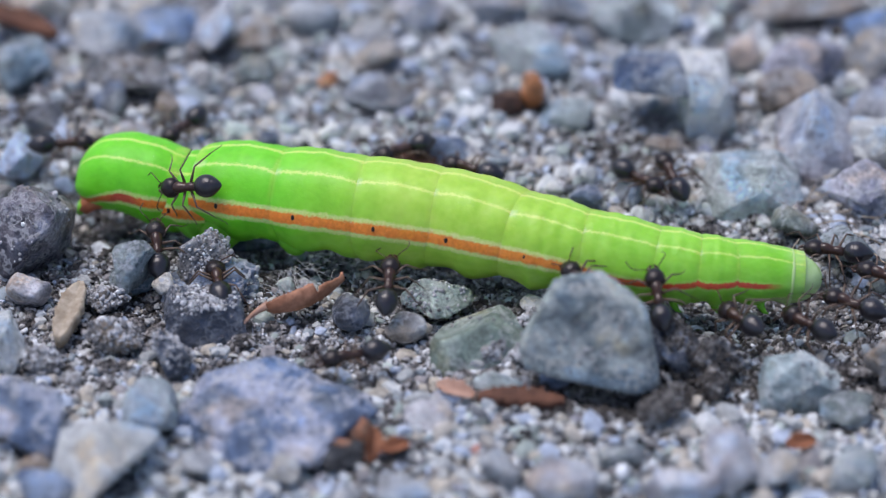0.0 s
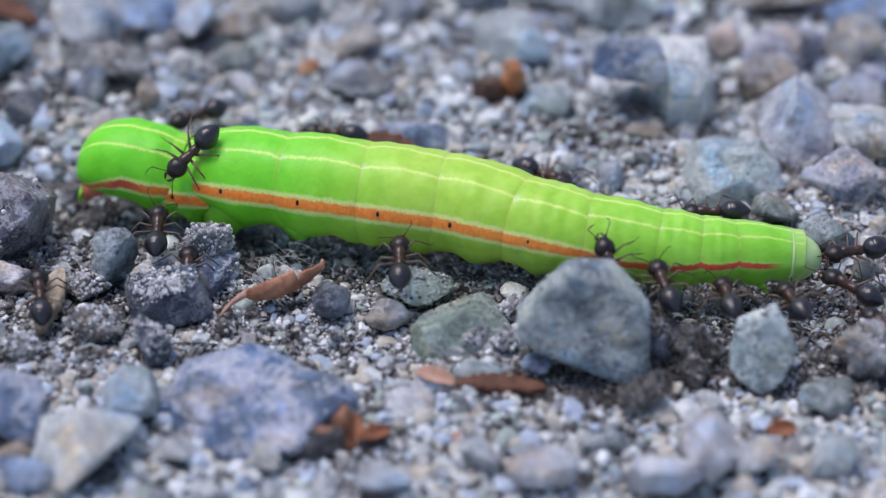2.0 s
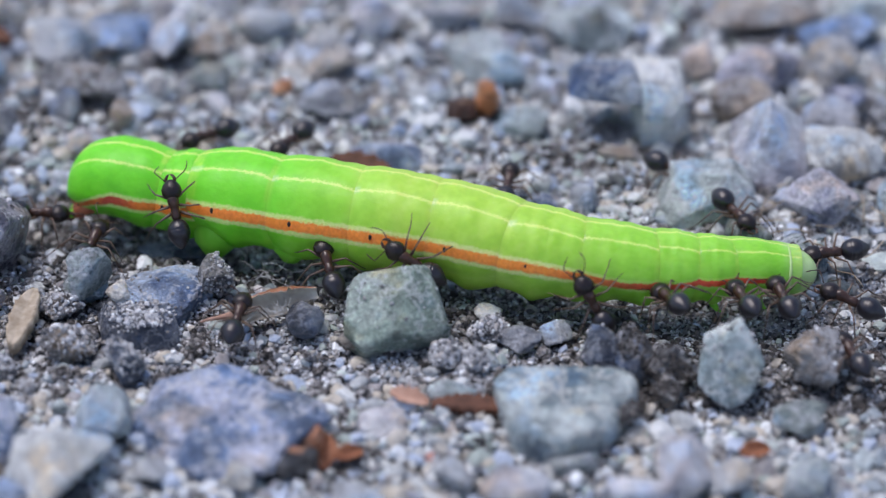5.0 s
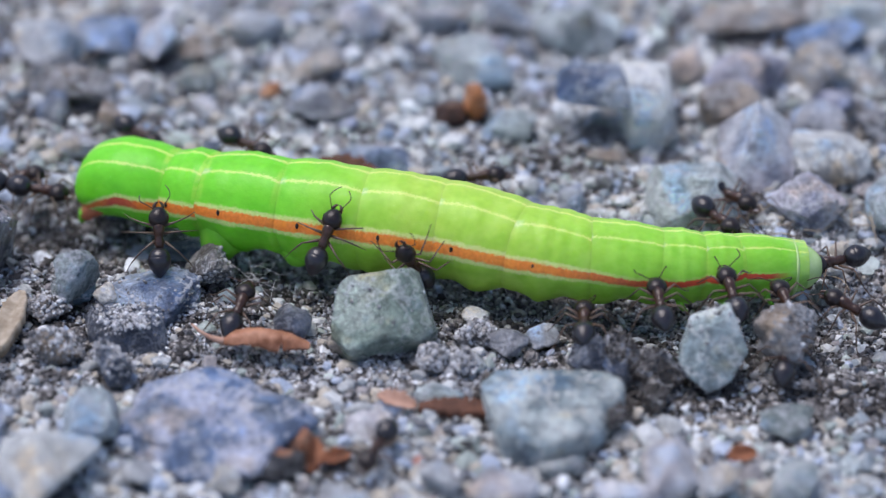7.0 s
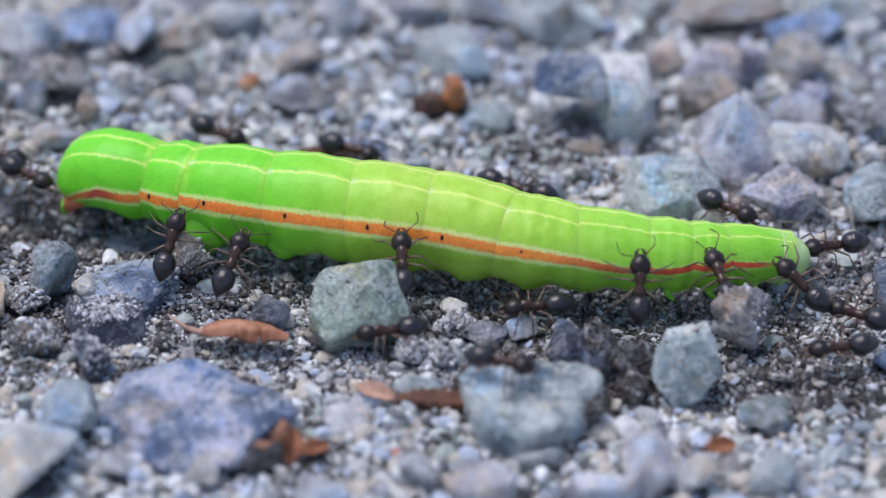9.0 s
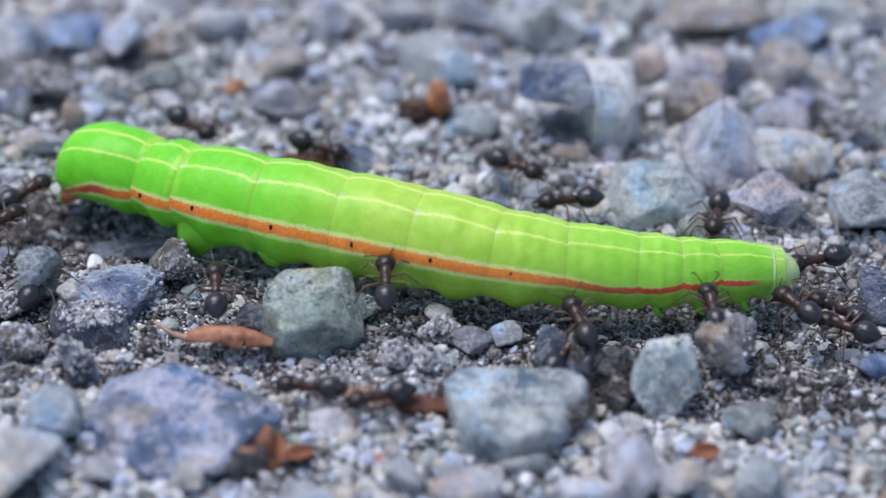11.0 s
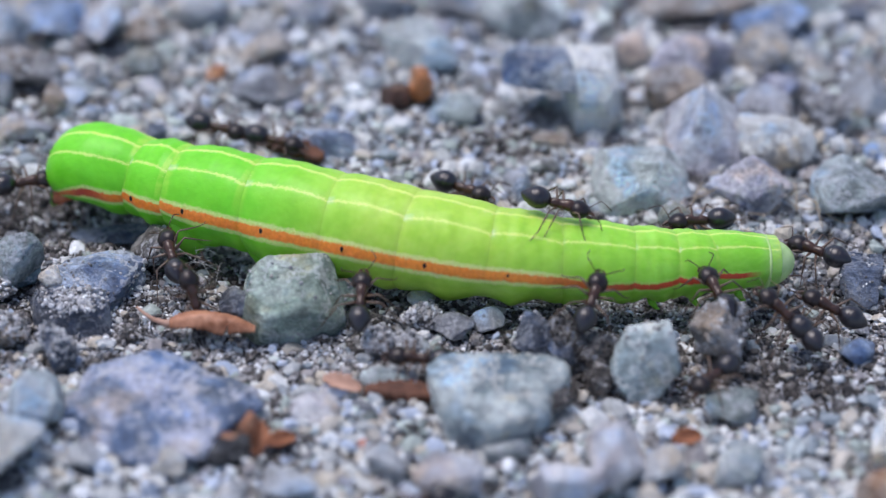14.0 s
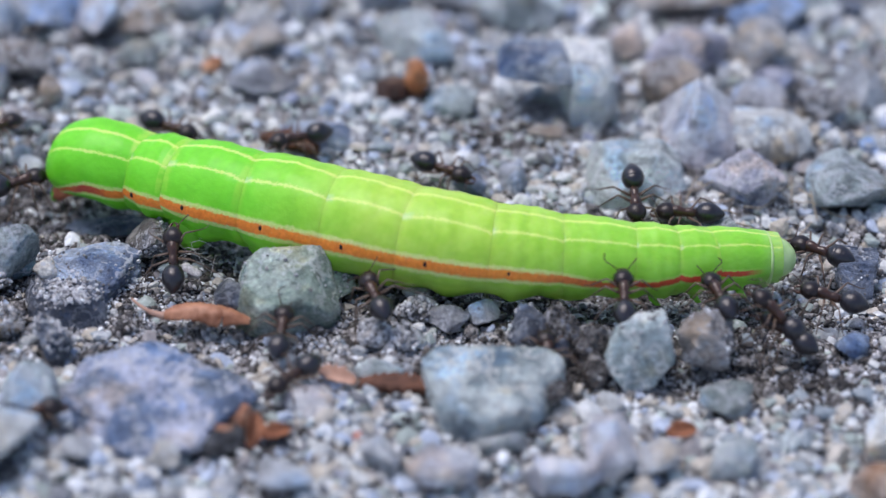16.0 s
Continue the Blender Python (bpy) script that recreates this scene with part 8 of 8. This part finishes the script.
    walk(ants[14], [
        (0.00, pose(-0.011136, -0.004745, 0.0014, -0.9, 0, 99.2)),
        (0.50, pose(-0.010904, -0.004627, 0.001421, -0.1, -9.9, 94.3)),
        (1.00, pose(-0.012054, -0.003751, 0.001421, 0.6, -10.1, 91)),
        (1.50, pose(-0.011794, -0.004316, 0.001407, 1.6, -3.2, 85.1)),
        (2.00, pose(-0.011686, -0.004889, 0.001419, 1.3, -9, 86.8)),
        (2.50, pose(-0.011694, -0.005797, 0.001408, -1.6, -3.6, 103.4)),
        (3.00, pose(-0.009632, -0.006588, 0.0014, -1.9, 0, 104.2)),
        (3.50, pose(-0.008179, -0.007347, 0.001439, -2.7, -19, 108.8)),
        (4.00, pose(-0.008553, -0.007507, 0.001425, -3.3, -12, 112.2)),
        (5.25, pose(-0.007453, -0.006958, 0.001412, 6, -8.9, 63.6)),
        (6.50, pose(-0.006354, -0.006408, 0.0014, 9.8, 0, 16.3)),
        (7.00, pose(-0.007156, -0.006196, 0.001435, 3.6, -17, 71.7)),
        (7.50, pose(-0.007205, -0.005293, 0.001425, 1.6, -12, 83.4)),
        (8.00, pose(-0.006768, -0.003974, 0.001558, 9.6, 9.6, 75.5)),
        (8.50, pose(-0.00709, -0.004223, 0.002387, 0.8, -24.6, 79.4)),
        (9.00, pose(-0.006456, -0.004451, 0.00255, 12.4, -34.4, 63.5)),
        (11.50, pose(-0.006486, -0.006186, 0.002327, -0.6, -12.9, 95.7)),
        (12.00, pose(-0.006792, -0.005038, 0.002334, -0.7, -16.7, 96.3)),
        (12.50, pose(-0.007467, -0.004003, 0.001991, -47.5, -34.7, 124.2)),
        (13.00, pose(-0.007435, -0.00377, 0.002089, -38.2, -26.1, 112.5)),
        (13.50, pose(-0.00743, -0.004221, 0.002166, -37.3, -24.7, 112.9)),
        (14.00, pose(-0.007821, -0.004084, 0.002152, -36.4, -14.5, 105)),
        (14.50, pose(-0.007784, -0.004375, 0.001966, -33.2, -13.5, 97)),
        (15.00, pose(-0.007719, -0.004701, 0.002152, -30.5, -22.9, 100.3)),
        (15.50, pose(-0.007721, -0.004551, 0.001846, -28, -12.2, 95.8)),
        (16.00, pose(-0.007477, -0.005084, 0.002224, -20.3, -35.5, 92.6)),
    ])
    walk(ants[15], [
        (0.00, pose(-0.004374, -0.010932, 0.0014, -9.6, -0, -163.7)),
        (0.17, pose(-0.005189, -0.011281, 0.0014, -4.7, 8.1, -105.5)),
        (0.33, pose(-0.006004, -0.01163, 0.0014, 4.8, 8.1, -46.4)),
        (0.50, pose(-0.006819, -0.01198, 0.0014, 9.8, 0, 11.8)),
        (1.00, pose(-0.013633, -0.011259, 0.0014, 6, 0, -48.2)),
        (1.17, pose(-0.014322, -0.010526, 0.001419, 14.2, -10.6, 2.1)),
        (1.33, pose(-0.015011, -0.009792, 0.001438, 11, -23.6, 54.1)),
        (1.50, pose(-0.0157, -0.009059, 0.001458, -2.8, -28.7, 111.3)),
        (2.00, pose(-0.018781, -0.007002, 0.001435, -0.2, -16.8, 97.7)),
        (2.50, pose(-0.019046, -0.007457, 0.001455, -1.3, -27.2, 104.2)),
        (3.00, pose(-0.01895, -0.007538, 0.001465, -1.3, -33, 103.9)),
        (3.50, pose(-0.018658, -0.007149, 0.001464, -0.5, -32.2, 99.7)),
        (4.00, pose(-0.002881, -0.004999, 0.001423, -3, -11.2, 108.5)),
        (6.50, pose(-0.004435, -0.003096, 0.003418, 3, -54, 74)),
        (7.00, pose(-0.002956, -0.003423, 0.003671, 13.8, -49.8, 56.1)),
        (7.50, pose(-0.002478, -0.002904, 0.003059, 17.5, -50.9, 59.5)),
        (7.75, pose(-0.003409, -0.003736, 0.002501, -21.6, -29.8, 96)),
        (8.00, pose(-0.00434, -0.004567, 0.001943, -40.1, 1.4, 111)),
        (8.30, pose(-0.002697, -0.003694, 0.0014, -7, 0, 134.5)),
        (8.50, pose(-0.00144, -0.003663, 0.0014, -9.7, 0, 163.5)),
        (9.00, pose(0.001186, -0.008707, 0.0014, -9.8, 0, -169.9)),
        (10.00, pose(0.002079, -0.011222, 0.0014, -9.8, 0, 170.9)),
        (11.50, pose(-0.003323, -0.013234, 0.0014, -9.7, 0, 171.1)),
        (12.00, pose(-0.000878, -0.013076, 0.001407, -5.5, -5.9, 125.8)),
        (12.50, pose(0.001567, -0.012918, 0.001415, 1.6, -7, 79.9)),
        (12.67, pose(0.002121, -0.01194, 0.00141, -2.5, -7.2, 136.2)),
        (12.83, pose(0.002676, -0.010962, 0.001405, -5, -3.9, -167.8)),
        (13.00, pose(0.003231, -0.009984, 0.0014, -3.6, 0, -112)),
        (13.50, pose(0.003745, -0.010806, 0.0014, -6.7, 1.1, -151.1)),
        (14.00, pose(0.004258, -0.011627, 0.0014, -9.8, 0, 169.9)),
        (15.00, pose(0.004629, -0.009359, 0.0014, -3.6, -0, 109.5)),
        (15.25, pose(0.004535, -0.010765, 0.0014, -5.5, -1, 164.7)),
        (15.50, pose(0.004442, -0.012172, 0.0014, -7.4, 0, -140.2)),
        (15.75, pose(0.001172, -0.0111, 0.001412, -7, -8.6, 152.2)),
        (16.00, pose(-0.002099, -0.010029, 0.001424, 1.3, -11.4, 83.2)),
    ])
    walk(ants[16], [
        (0.00, pose(0.019538, -0.00217, 0.0014, -10.1, 0, 167.5)),
        (1.00, pose(0.021051, -0.002664, 0.0014, -9.6, 0, -167.9)),
        (2.00, pose(0.021412, -0.003357, 0.0014, -9.5, -0, -166.4)),
        (3.00, pose(0.020853, -0.00197, 0.0014, -10.1, 0, -179.9)),
        (3.50, pose(0.020824, -0.001375, 0.0014, -9.5, 0, -165.9)),
        (4.00, pose(0.021183, -0.001809, 0.0014, -9.5, 0, -166.2)),
        (6.50, pose(0.02221, -0.001205, 0.0014, -9.9, 0, -172.7)),
        (7.00, pose(0.022574, -0.001977, 0.0014, -8.9, 0, -158.5)),
        (7.50, pose(0.023197, -0.001751, 0.0014, -9, 0, -159.7)),
        (8.00, pose(0.023445, -0.001355, 0.0014, -9.8, 0, -172.5)),
        (8.50, pose(0.023639, -0.001251, 0.0014, -9.6, 0, -167.5)),
        (9.00, pose(0.02355, -0.001309, 0.0014, -9.6, -0, -167.9)),
        (11.50, pose(0.023382, -0.002098, 0.0014, -9.2, 0, -161.9)),
        (12.00, pose(0.023846, -0.00202, 0.0014, -9.9, 0, -173.7)),
        (12.50, pose(0.024114, -0.001835, 0.0014, -10.2, 0, 167.6)),
        (13.00, pose(0.023999, -0.002055, 0.0014, -10.1, -0, -179.4)),
        (13.50, pose(0.024171, -0.001638, 0.0014, -10.1, 0, -179.4)),
        (14.00, pose(0.024298, -0.002423, 0.0014, -9.3, 0, 147.4)),
        (14.50, pose(0.024206, -0.00292, 0.0014, -10.2, 0, 174.9)),
        (15.00, pose(0.024517, -0.002817, 0.0014, -10.2, 0, 168.1)),
        (15.50, pose(0.024663, -0.003172, 0.0014, -10.2, 0, 168.9)),
        (16.00, pose(0.02464, -0.002979, 0.0014, -9.4, 0, 149.2)),
    ])
    walk(ants[17], [
        (0.00, pose(0.021892, -0.004327, 0.0014, -9.3, -0, 148.7)),
        (1.00, pose(0.02227, -0.010825, 0.0014, -7.3, 0, 128.6)),
        (1.50, pose(0.020701, -0.013173, 0.0014, -6.4, 0, 122.3)),
        (2.00, pose(0.022381, -0.00964, 0.0014, -7.3, 0, 128.4)),
        (3.00, pose(0.023136, -0.010879, 0.0014, -5.8, 0, 116.4)),
        (3.50, pose(0.024427, -0.00798, 0.0014, -9.3, 0, 149)),
        (4.00, pose(0.023634, -0.01046, 0.0014, -4.3, 0, 106.5)),
        (6.50, pose(0.020041, -0.009125, 0.0014, -4.8, 0, 111.3)),
        (7.00, pose(0.019433, -0.009817, 0.00145, 0.2, -24.7, 81.5)),
        (7.50, pose(0.022069, -0.008897, 0.001432, -1.6, -15.5, 91.1)),
        (8.00, pose(0.021396, -0.009035, 0.001441, -5.4, -20, 114.1)),
        (8.50, pose(0.021898, -0.008575, 0.0014, -4.3, 0, 106.9)),
        (8.75, pose(0.0225, -0.00925, 0.0014, -6.9, -1, 148.4)),
        (9.00, pose(0.023101, -0.009925, 0.0014, -9.5, -0, -170.2)),
        (11.50, pose(0.024343, -0.007405, 0.0014, -9, 0, 144.3)),
        (12.00, pose(0.024225, -0.007491, 0.0014, -9.5, 0, 151.1)),
        (12.25, pose(0.023486, -0.007953, 0.0014, -6.9, 1, -166.6)),
        (12.50, pose(0.022748, -0.008415, 0.0014, -4.4, 0, -124.3)),
        (12.75, pose(0.023207, -0.008306, 0.0014, -5.1, 0.4, 176)),
        (13.00, pose(0.023666, -0.008197, 0.0014, -5.8, 0, 116.4)),
        (14.00, pose(0.022947, -0.008966, 0.0014, -5.3, 0, 113.5)),
        (15.00, pose(0.022893, -0.008496, 0.0014, -6.5, 0, 121.8)),
        (16.00, pose(0.022377, -0.009879, 0.001419, -8.3, -9.1, 138.3)),
    ])
    walk(ants[18], [
        (0.00, pose(-0.001109, -0.025685, 0.0014, -8.9, 0, 160.8)),
        (4.00, pose(0.000466, -0.025094, 0.0014, -9.2, 0, 165.3)),
        (5.30, pose(-0.001106, -0.022212, 0.0014, -6.8, 0, 135.3)),
        (6.40, pose(-0.002212, -0.015858, 0.0014, -9.6, 0, -167.7)),
        (6.80, pose(-0.000923, -0.016908, 0.0014, -9.5, 0, -166.5)),
        (7.00, pose(-0.000359, -0.01734, 0.0014, -4.2, 6.5, -115.9)),
        (7.20, pose(0.000205, -0.017773, 0.0014, 4.2, 6.5, -64.7)),
        (7.40, pose(0.000769, -0.018206, 0.0014, 9.4, 0, -14)),
        (8.40, pose(0.004661, -0.011652, 0.0014, 9.9, 0, -4.7)),
        (9.20, pose(0.006832, -0.014128, 0.0034, 8.6, 0, -31.9)),
        (9.75, pose(0.005772, -0.014571, 0.0034, -0.2, 5.5, -95.8)),
        (10.30, pose(0.004213, -0.015013, 0.0024, -9.1, -0, -159.6)),
        (11.40, pose(0.000686, -0.01316, 0.0014, -9.4, 0, -162.2)),
        (12.00, pose(0.001224, -0.015772, 0.0014, -5.6, 0, -124.8)),
        (12.60, pose(0.002124, -0.018407, 0.0014, 5.2, -0, -58.6)),
        (13.50, pose(0.00428, -0.022471, 0.001396, 4.9, 1.8, -61.3)),
        (13.73, pose(0.004174, -0.022546, 0.001398, 0.4, 5.6, -109.6)),
        (13.97, pose(0.004069, -0.022622, 0.001399, -5.4, 4.9, -158.1)),
        (14.20, pose(0.003963, -0.022697, 0.0014, -8.7, 0, 153.7)),
        (14.80, pose(0.000636, -0.016934, 0.0014, -9.6, 0, 170.7)),
        (15.20, pose(0.001664, -0.013409, 0.0014, -7, 0, 134.1)),
        (15.50, pose(-0.000457, -0.012285, 0.0014, -9.6, 0, -165.4)),
        (16.00, pose(-0.001538, -0.013746, 0.0014, -6.8, 0, -133.3)),
    ])
    walk(big_stone, [
        (0.00, pose(0.006795, -0.011266, 0.0027, 76, -10, -6)),
        (0.40, pose(0.007546, -0.01081, 0.0025, 78, 2, -4)),
        (1.50, pose(0.007657, -0.010719, 0.0025, 80, 4, -4)),
        (2.40, pose(0.007657, -0.010719, 0.0025, 82, 4, -4)),
        (2.70, pose(0.007496, -0.011013, 0.0025, 94, 2, 0)),
        (2.80, pose(0.007495, -0.0135, 0.0022, 138, 0, -10)),
        (2.90, pose(0.007574, -0.014078, 0.0010, 176, 3, -18)),
        (3.00, pose(0.007574, -0.014078, 0.0009, 180, 4, -20)),
        (16.00, pose(0.007574, -0.014078, 0.0009, 180, 4, -20)),
    ])
    walk(green_stone, [
        (0.00, pose(0.001876, -0.008263, 0.0001, -18, -3, 4)),
        (2.30, pose(0.001876, -0.008263, 0.0001, -18, -3, 4)),
        (2.80, pose(0.001216, -0.007741, 0.0009, 10, -4, 4)),
        (3.10, pose(0.00058, -0.007348, 0.0014, 32, -6, 2)),
        (3.50, pose(0.000111, -0.007058, 0.0016, 46, -6, 0)),
        (4.00, pose(-0.000111, -0.006917, 0.0016, 42, -8, 0)),
        (9.20, pose(-0.000166, -0.006917, 0.0016, 40, -8, 0)),
        (11.00, pose(-0.001664, -0.006548, 0.0013, 24, 10, 8)),
        (16.00, pose(-0.00172, -0.006548, 0.0013, 24, 10, 8)),
    ])
    walk(wedge_stone, [
        (0.00, pose(0.016906, -0.012113, 0.0003, 10, 62, 5)),
        (1.00, pose(0.016723, -0.011747, 0.0011, 5, 40, 0)),
        (1.50, pose(0.01644, -0.011379, 0.0013, -5, 14, 0)),
        (3.00, pose(0.016194, -0.011332, 0.0014, -8, -4, 0)),
        (4.00, pose(0.016146, -0.011241, 0.0014, -8, -4, 0)),
        (6.50, pose(0.01585, -0.00986, 0.0016, -8, 4, 0)),
        (7.00, pose(0.015875, -0.009491, 0.0016, -8, 6, 0)),
        (9.00, pose(0.015562, -0.011106, 0.0013, -5, 12, 0)),
        (12.50, pose(0.015213, -0.011518, 0.0012, -5, 16, 0)),
        (16.00, pose(0.015182, -0.011154, 0.0012, -5, 16, 0)),
    ])
    walk(dirty_clod, [
        (0.00, pose(0.022261, -0.01075, 0.0009, 0, 0, 0)),
        (3.50, pose(0.021352, -0.010842, 0.0009, 0, 0, 0)),
        (4.20, pose(0.02117, -0.01075, 0.0009, 5, 4, 0)),
        (6.30, pose(0.019664, -0.008701, 0.0016, 30, 20, 10)),
        (7.00, pose(0.019619, -0.008512, 0.0017, 30, 24, 10)),
        (9.00, pose(0.018524, -0.007762, 0.0017, 34, 30, 14)),
        (11.50, pose(0.018488, -0.009819, 0.0014, 30, 20, 14)),
        (12.50, pose(0.018626, -0.010557, 0.0013, 26, 20, 14)),
        (14.00, pose(0.019067, -0.009354, 0.0015, 35, 20, 20)),
        (16.00, pose(0.018562, -0.010601, 0.0014, 26, 24, 20)),
    ])
    walk(sandy_stone, [
        (0.00, pose(-0.011781, -0.006519, 0.0008, 0, 0, 0)),
        (0.60, pose(-0.012053, -0.006563, 0.0009, 6, -10, 0)),
        (1.50, pose(-0.012711, -0.006132, 0.001, 8, -14, 4)),
        (2.50, pose(-0.012758, -0.006425, 0.0006, 4, -6, 4)),
        (3.20, pose(-0.012731, -0.006476, 0.0002, 0, 0, 4)),
        (16.00, pose(-0.012731, -0.006476, 0.0002, 0, 0, 4)),
    ])
    walk(rough_pebble, [
        (0.00, pose(-0.012025, -0.002452, 0.0012, 0, 0, 0)),
        (1.50, pose(-0.010954, -0.002349, 0.0013, 10, 30, 0)),
        (2.50, pose(-0.010809, -0.003137, 0.0012, 10, 50, 0)),
        (3.50, pose(-0.009746, -0.004557, 0.0009, 10, 80, 0)),
        (4.20, pose(-0.009658, -0.004031, 0.0008, -170, 85, 180)),
        (6.30, pose(-0.008918, -0.001402, 0.0006, 180, 40, 180)),
        (16.00, pose(-0.008918, -0.001402, 0.0006, 180, 40, 180)),
    ])
    walk(dry_husk, [
        (0.00, pose(-0.006937, -0.005306, 0.0011, -52, -9, 24)),
        (3.40, pose(-0.006937, -0.005306, 0.0011, -52, -9, 24)),
        (3.80, pose(-0.006515, -0.005026, 0.0011, -8, -11, 27)),
        (4.10, pose(-0.006093, -0.004746, 0.0011, 28, -12, 30)),
        (4.60, pose(-0.006060, -0.005299, 0.0011, 62, -10, 24)),
        (5.30, pose(-0.006010, -0.006129, 0.0012, 110, -6, 8)),
        (6.30, pose(-0.005827, -0.008150, 0.0007, 165, 1, -6)),
        (16.00, pose(-0.005827, -0.008150, 0.0007, 165, 1, -6)),
    ])
    for n, a in enumerate(ants):
        step_legs(a, ANTS[n][1], n)


motions()
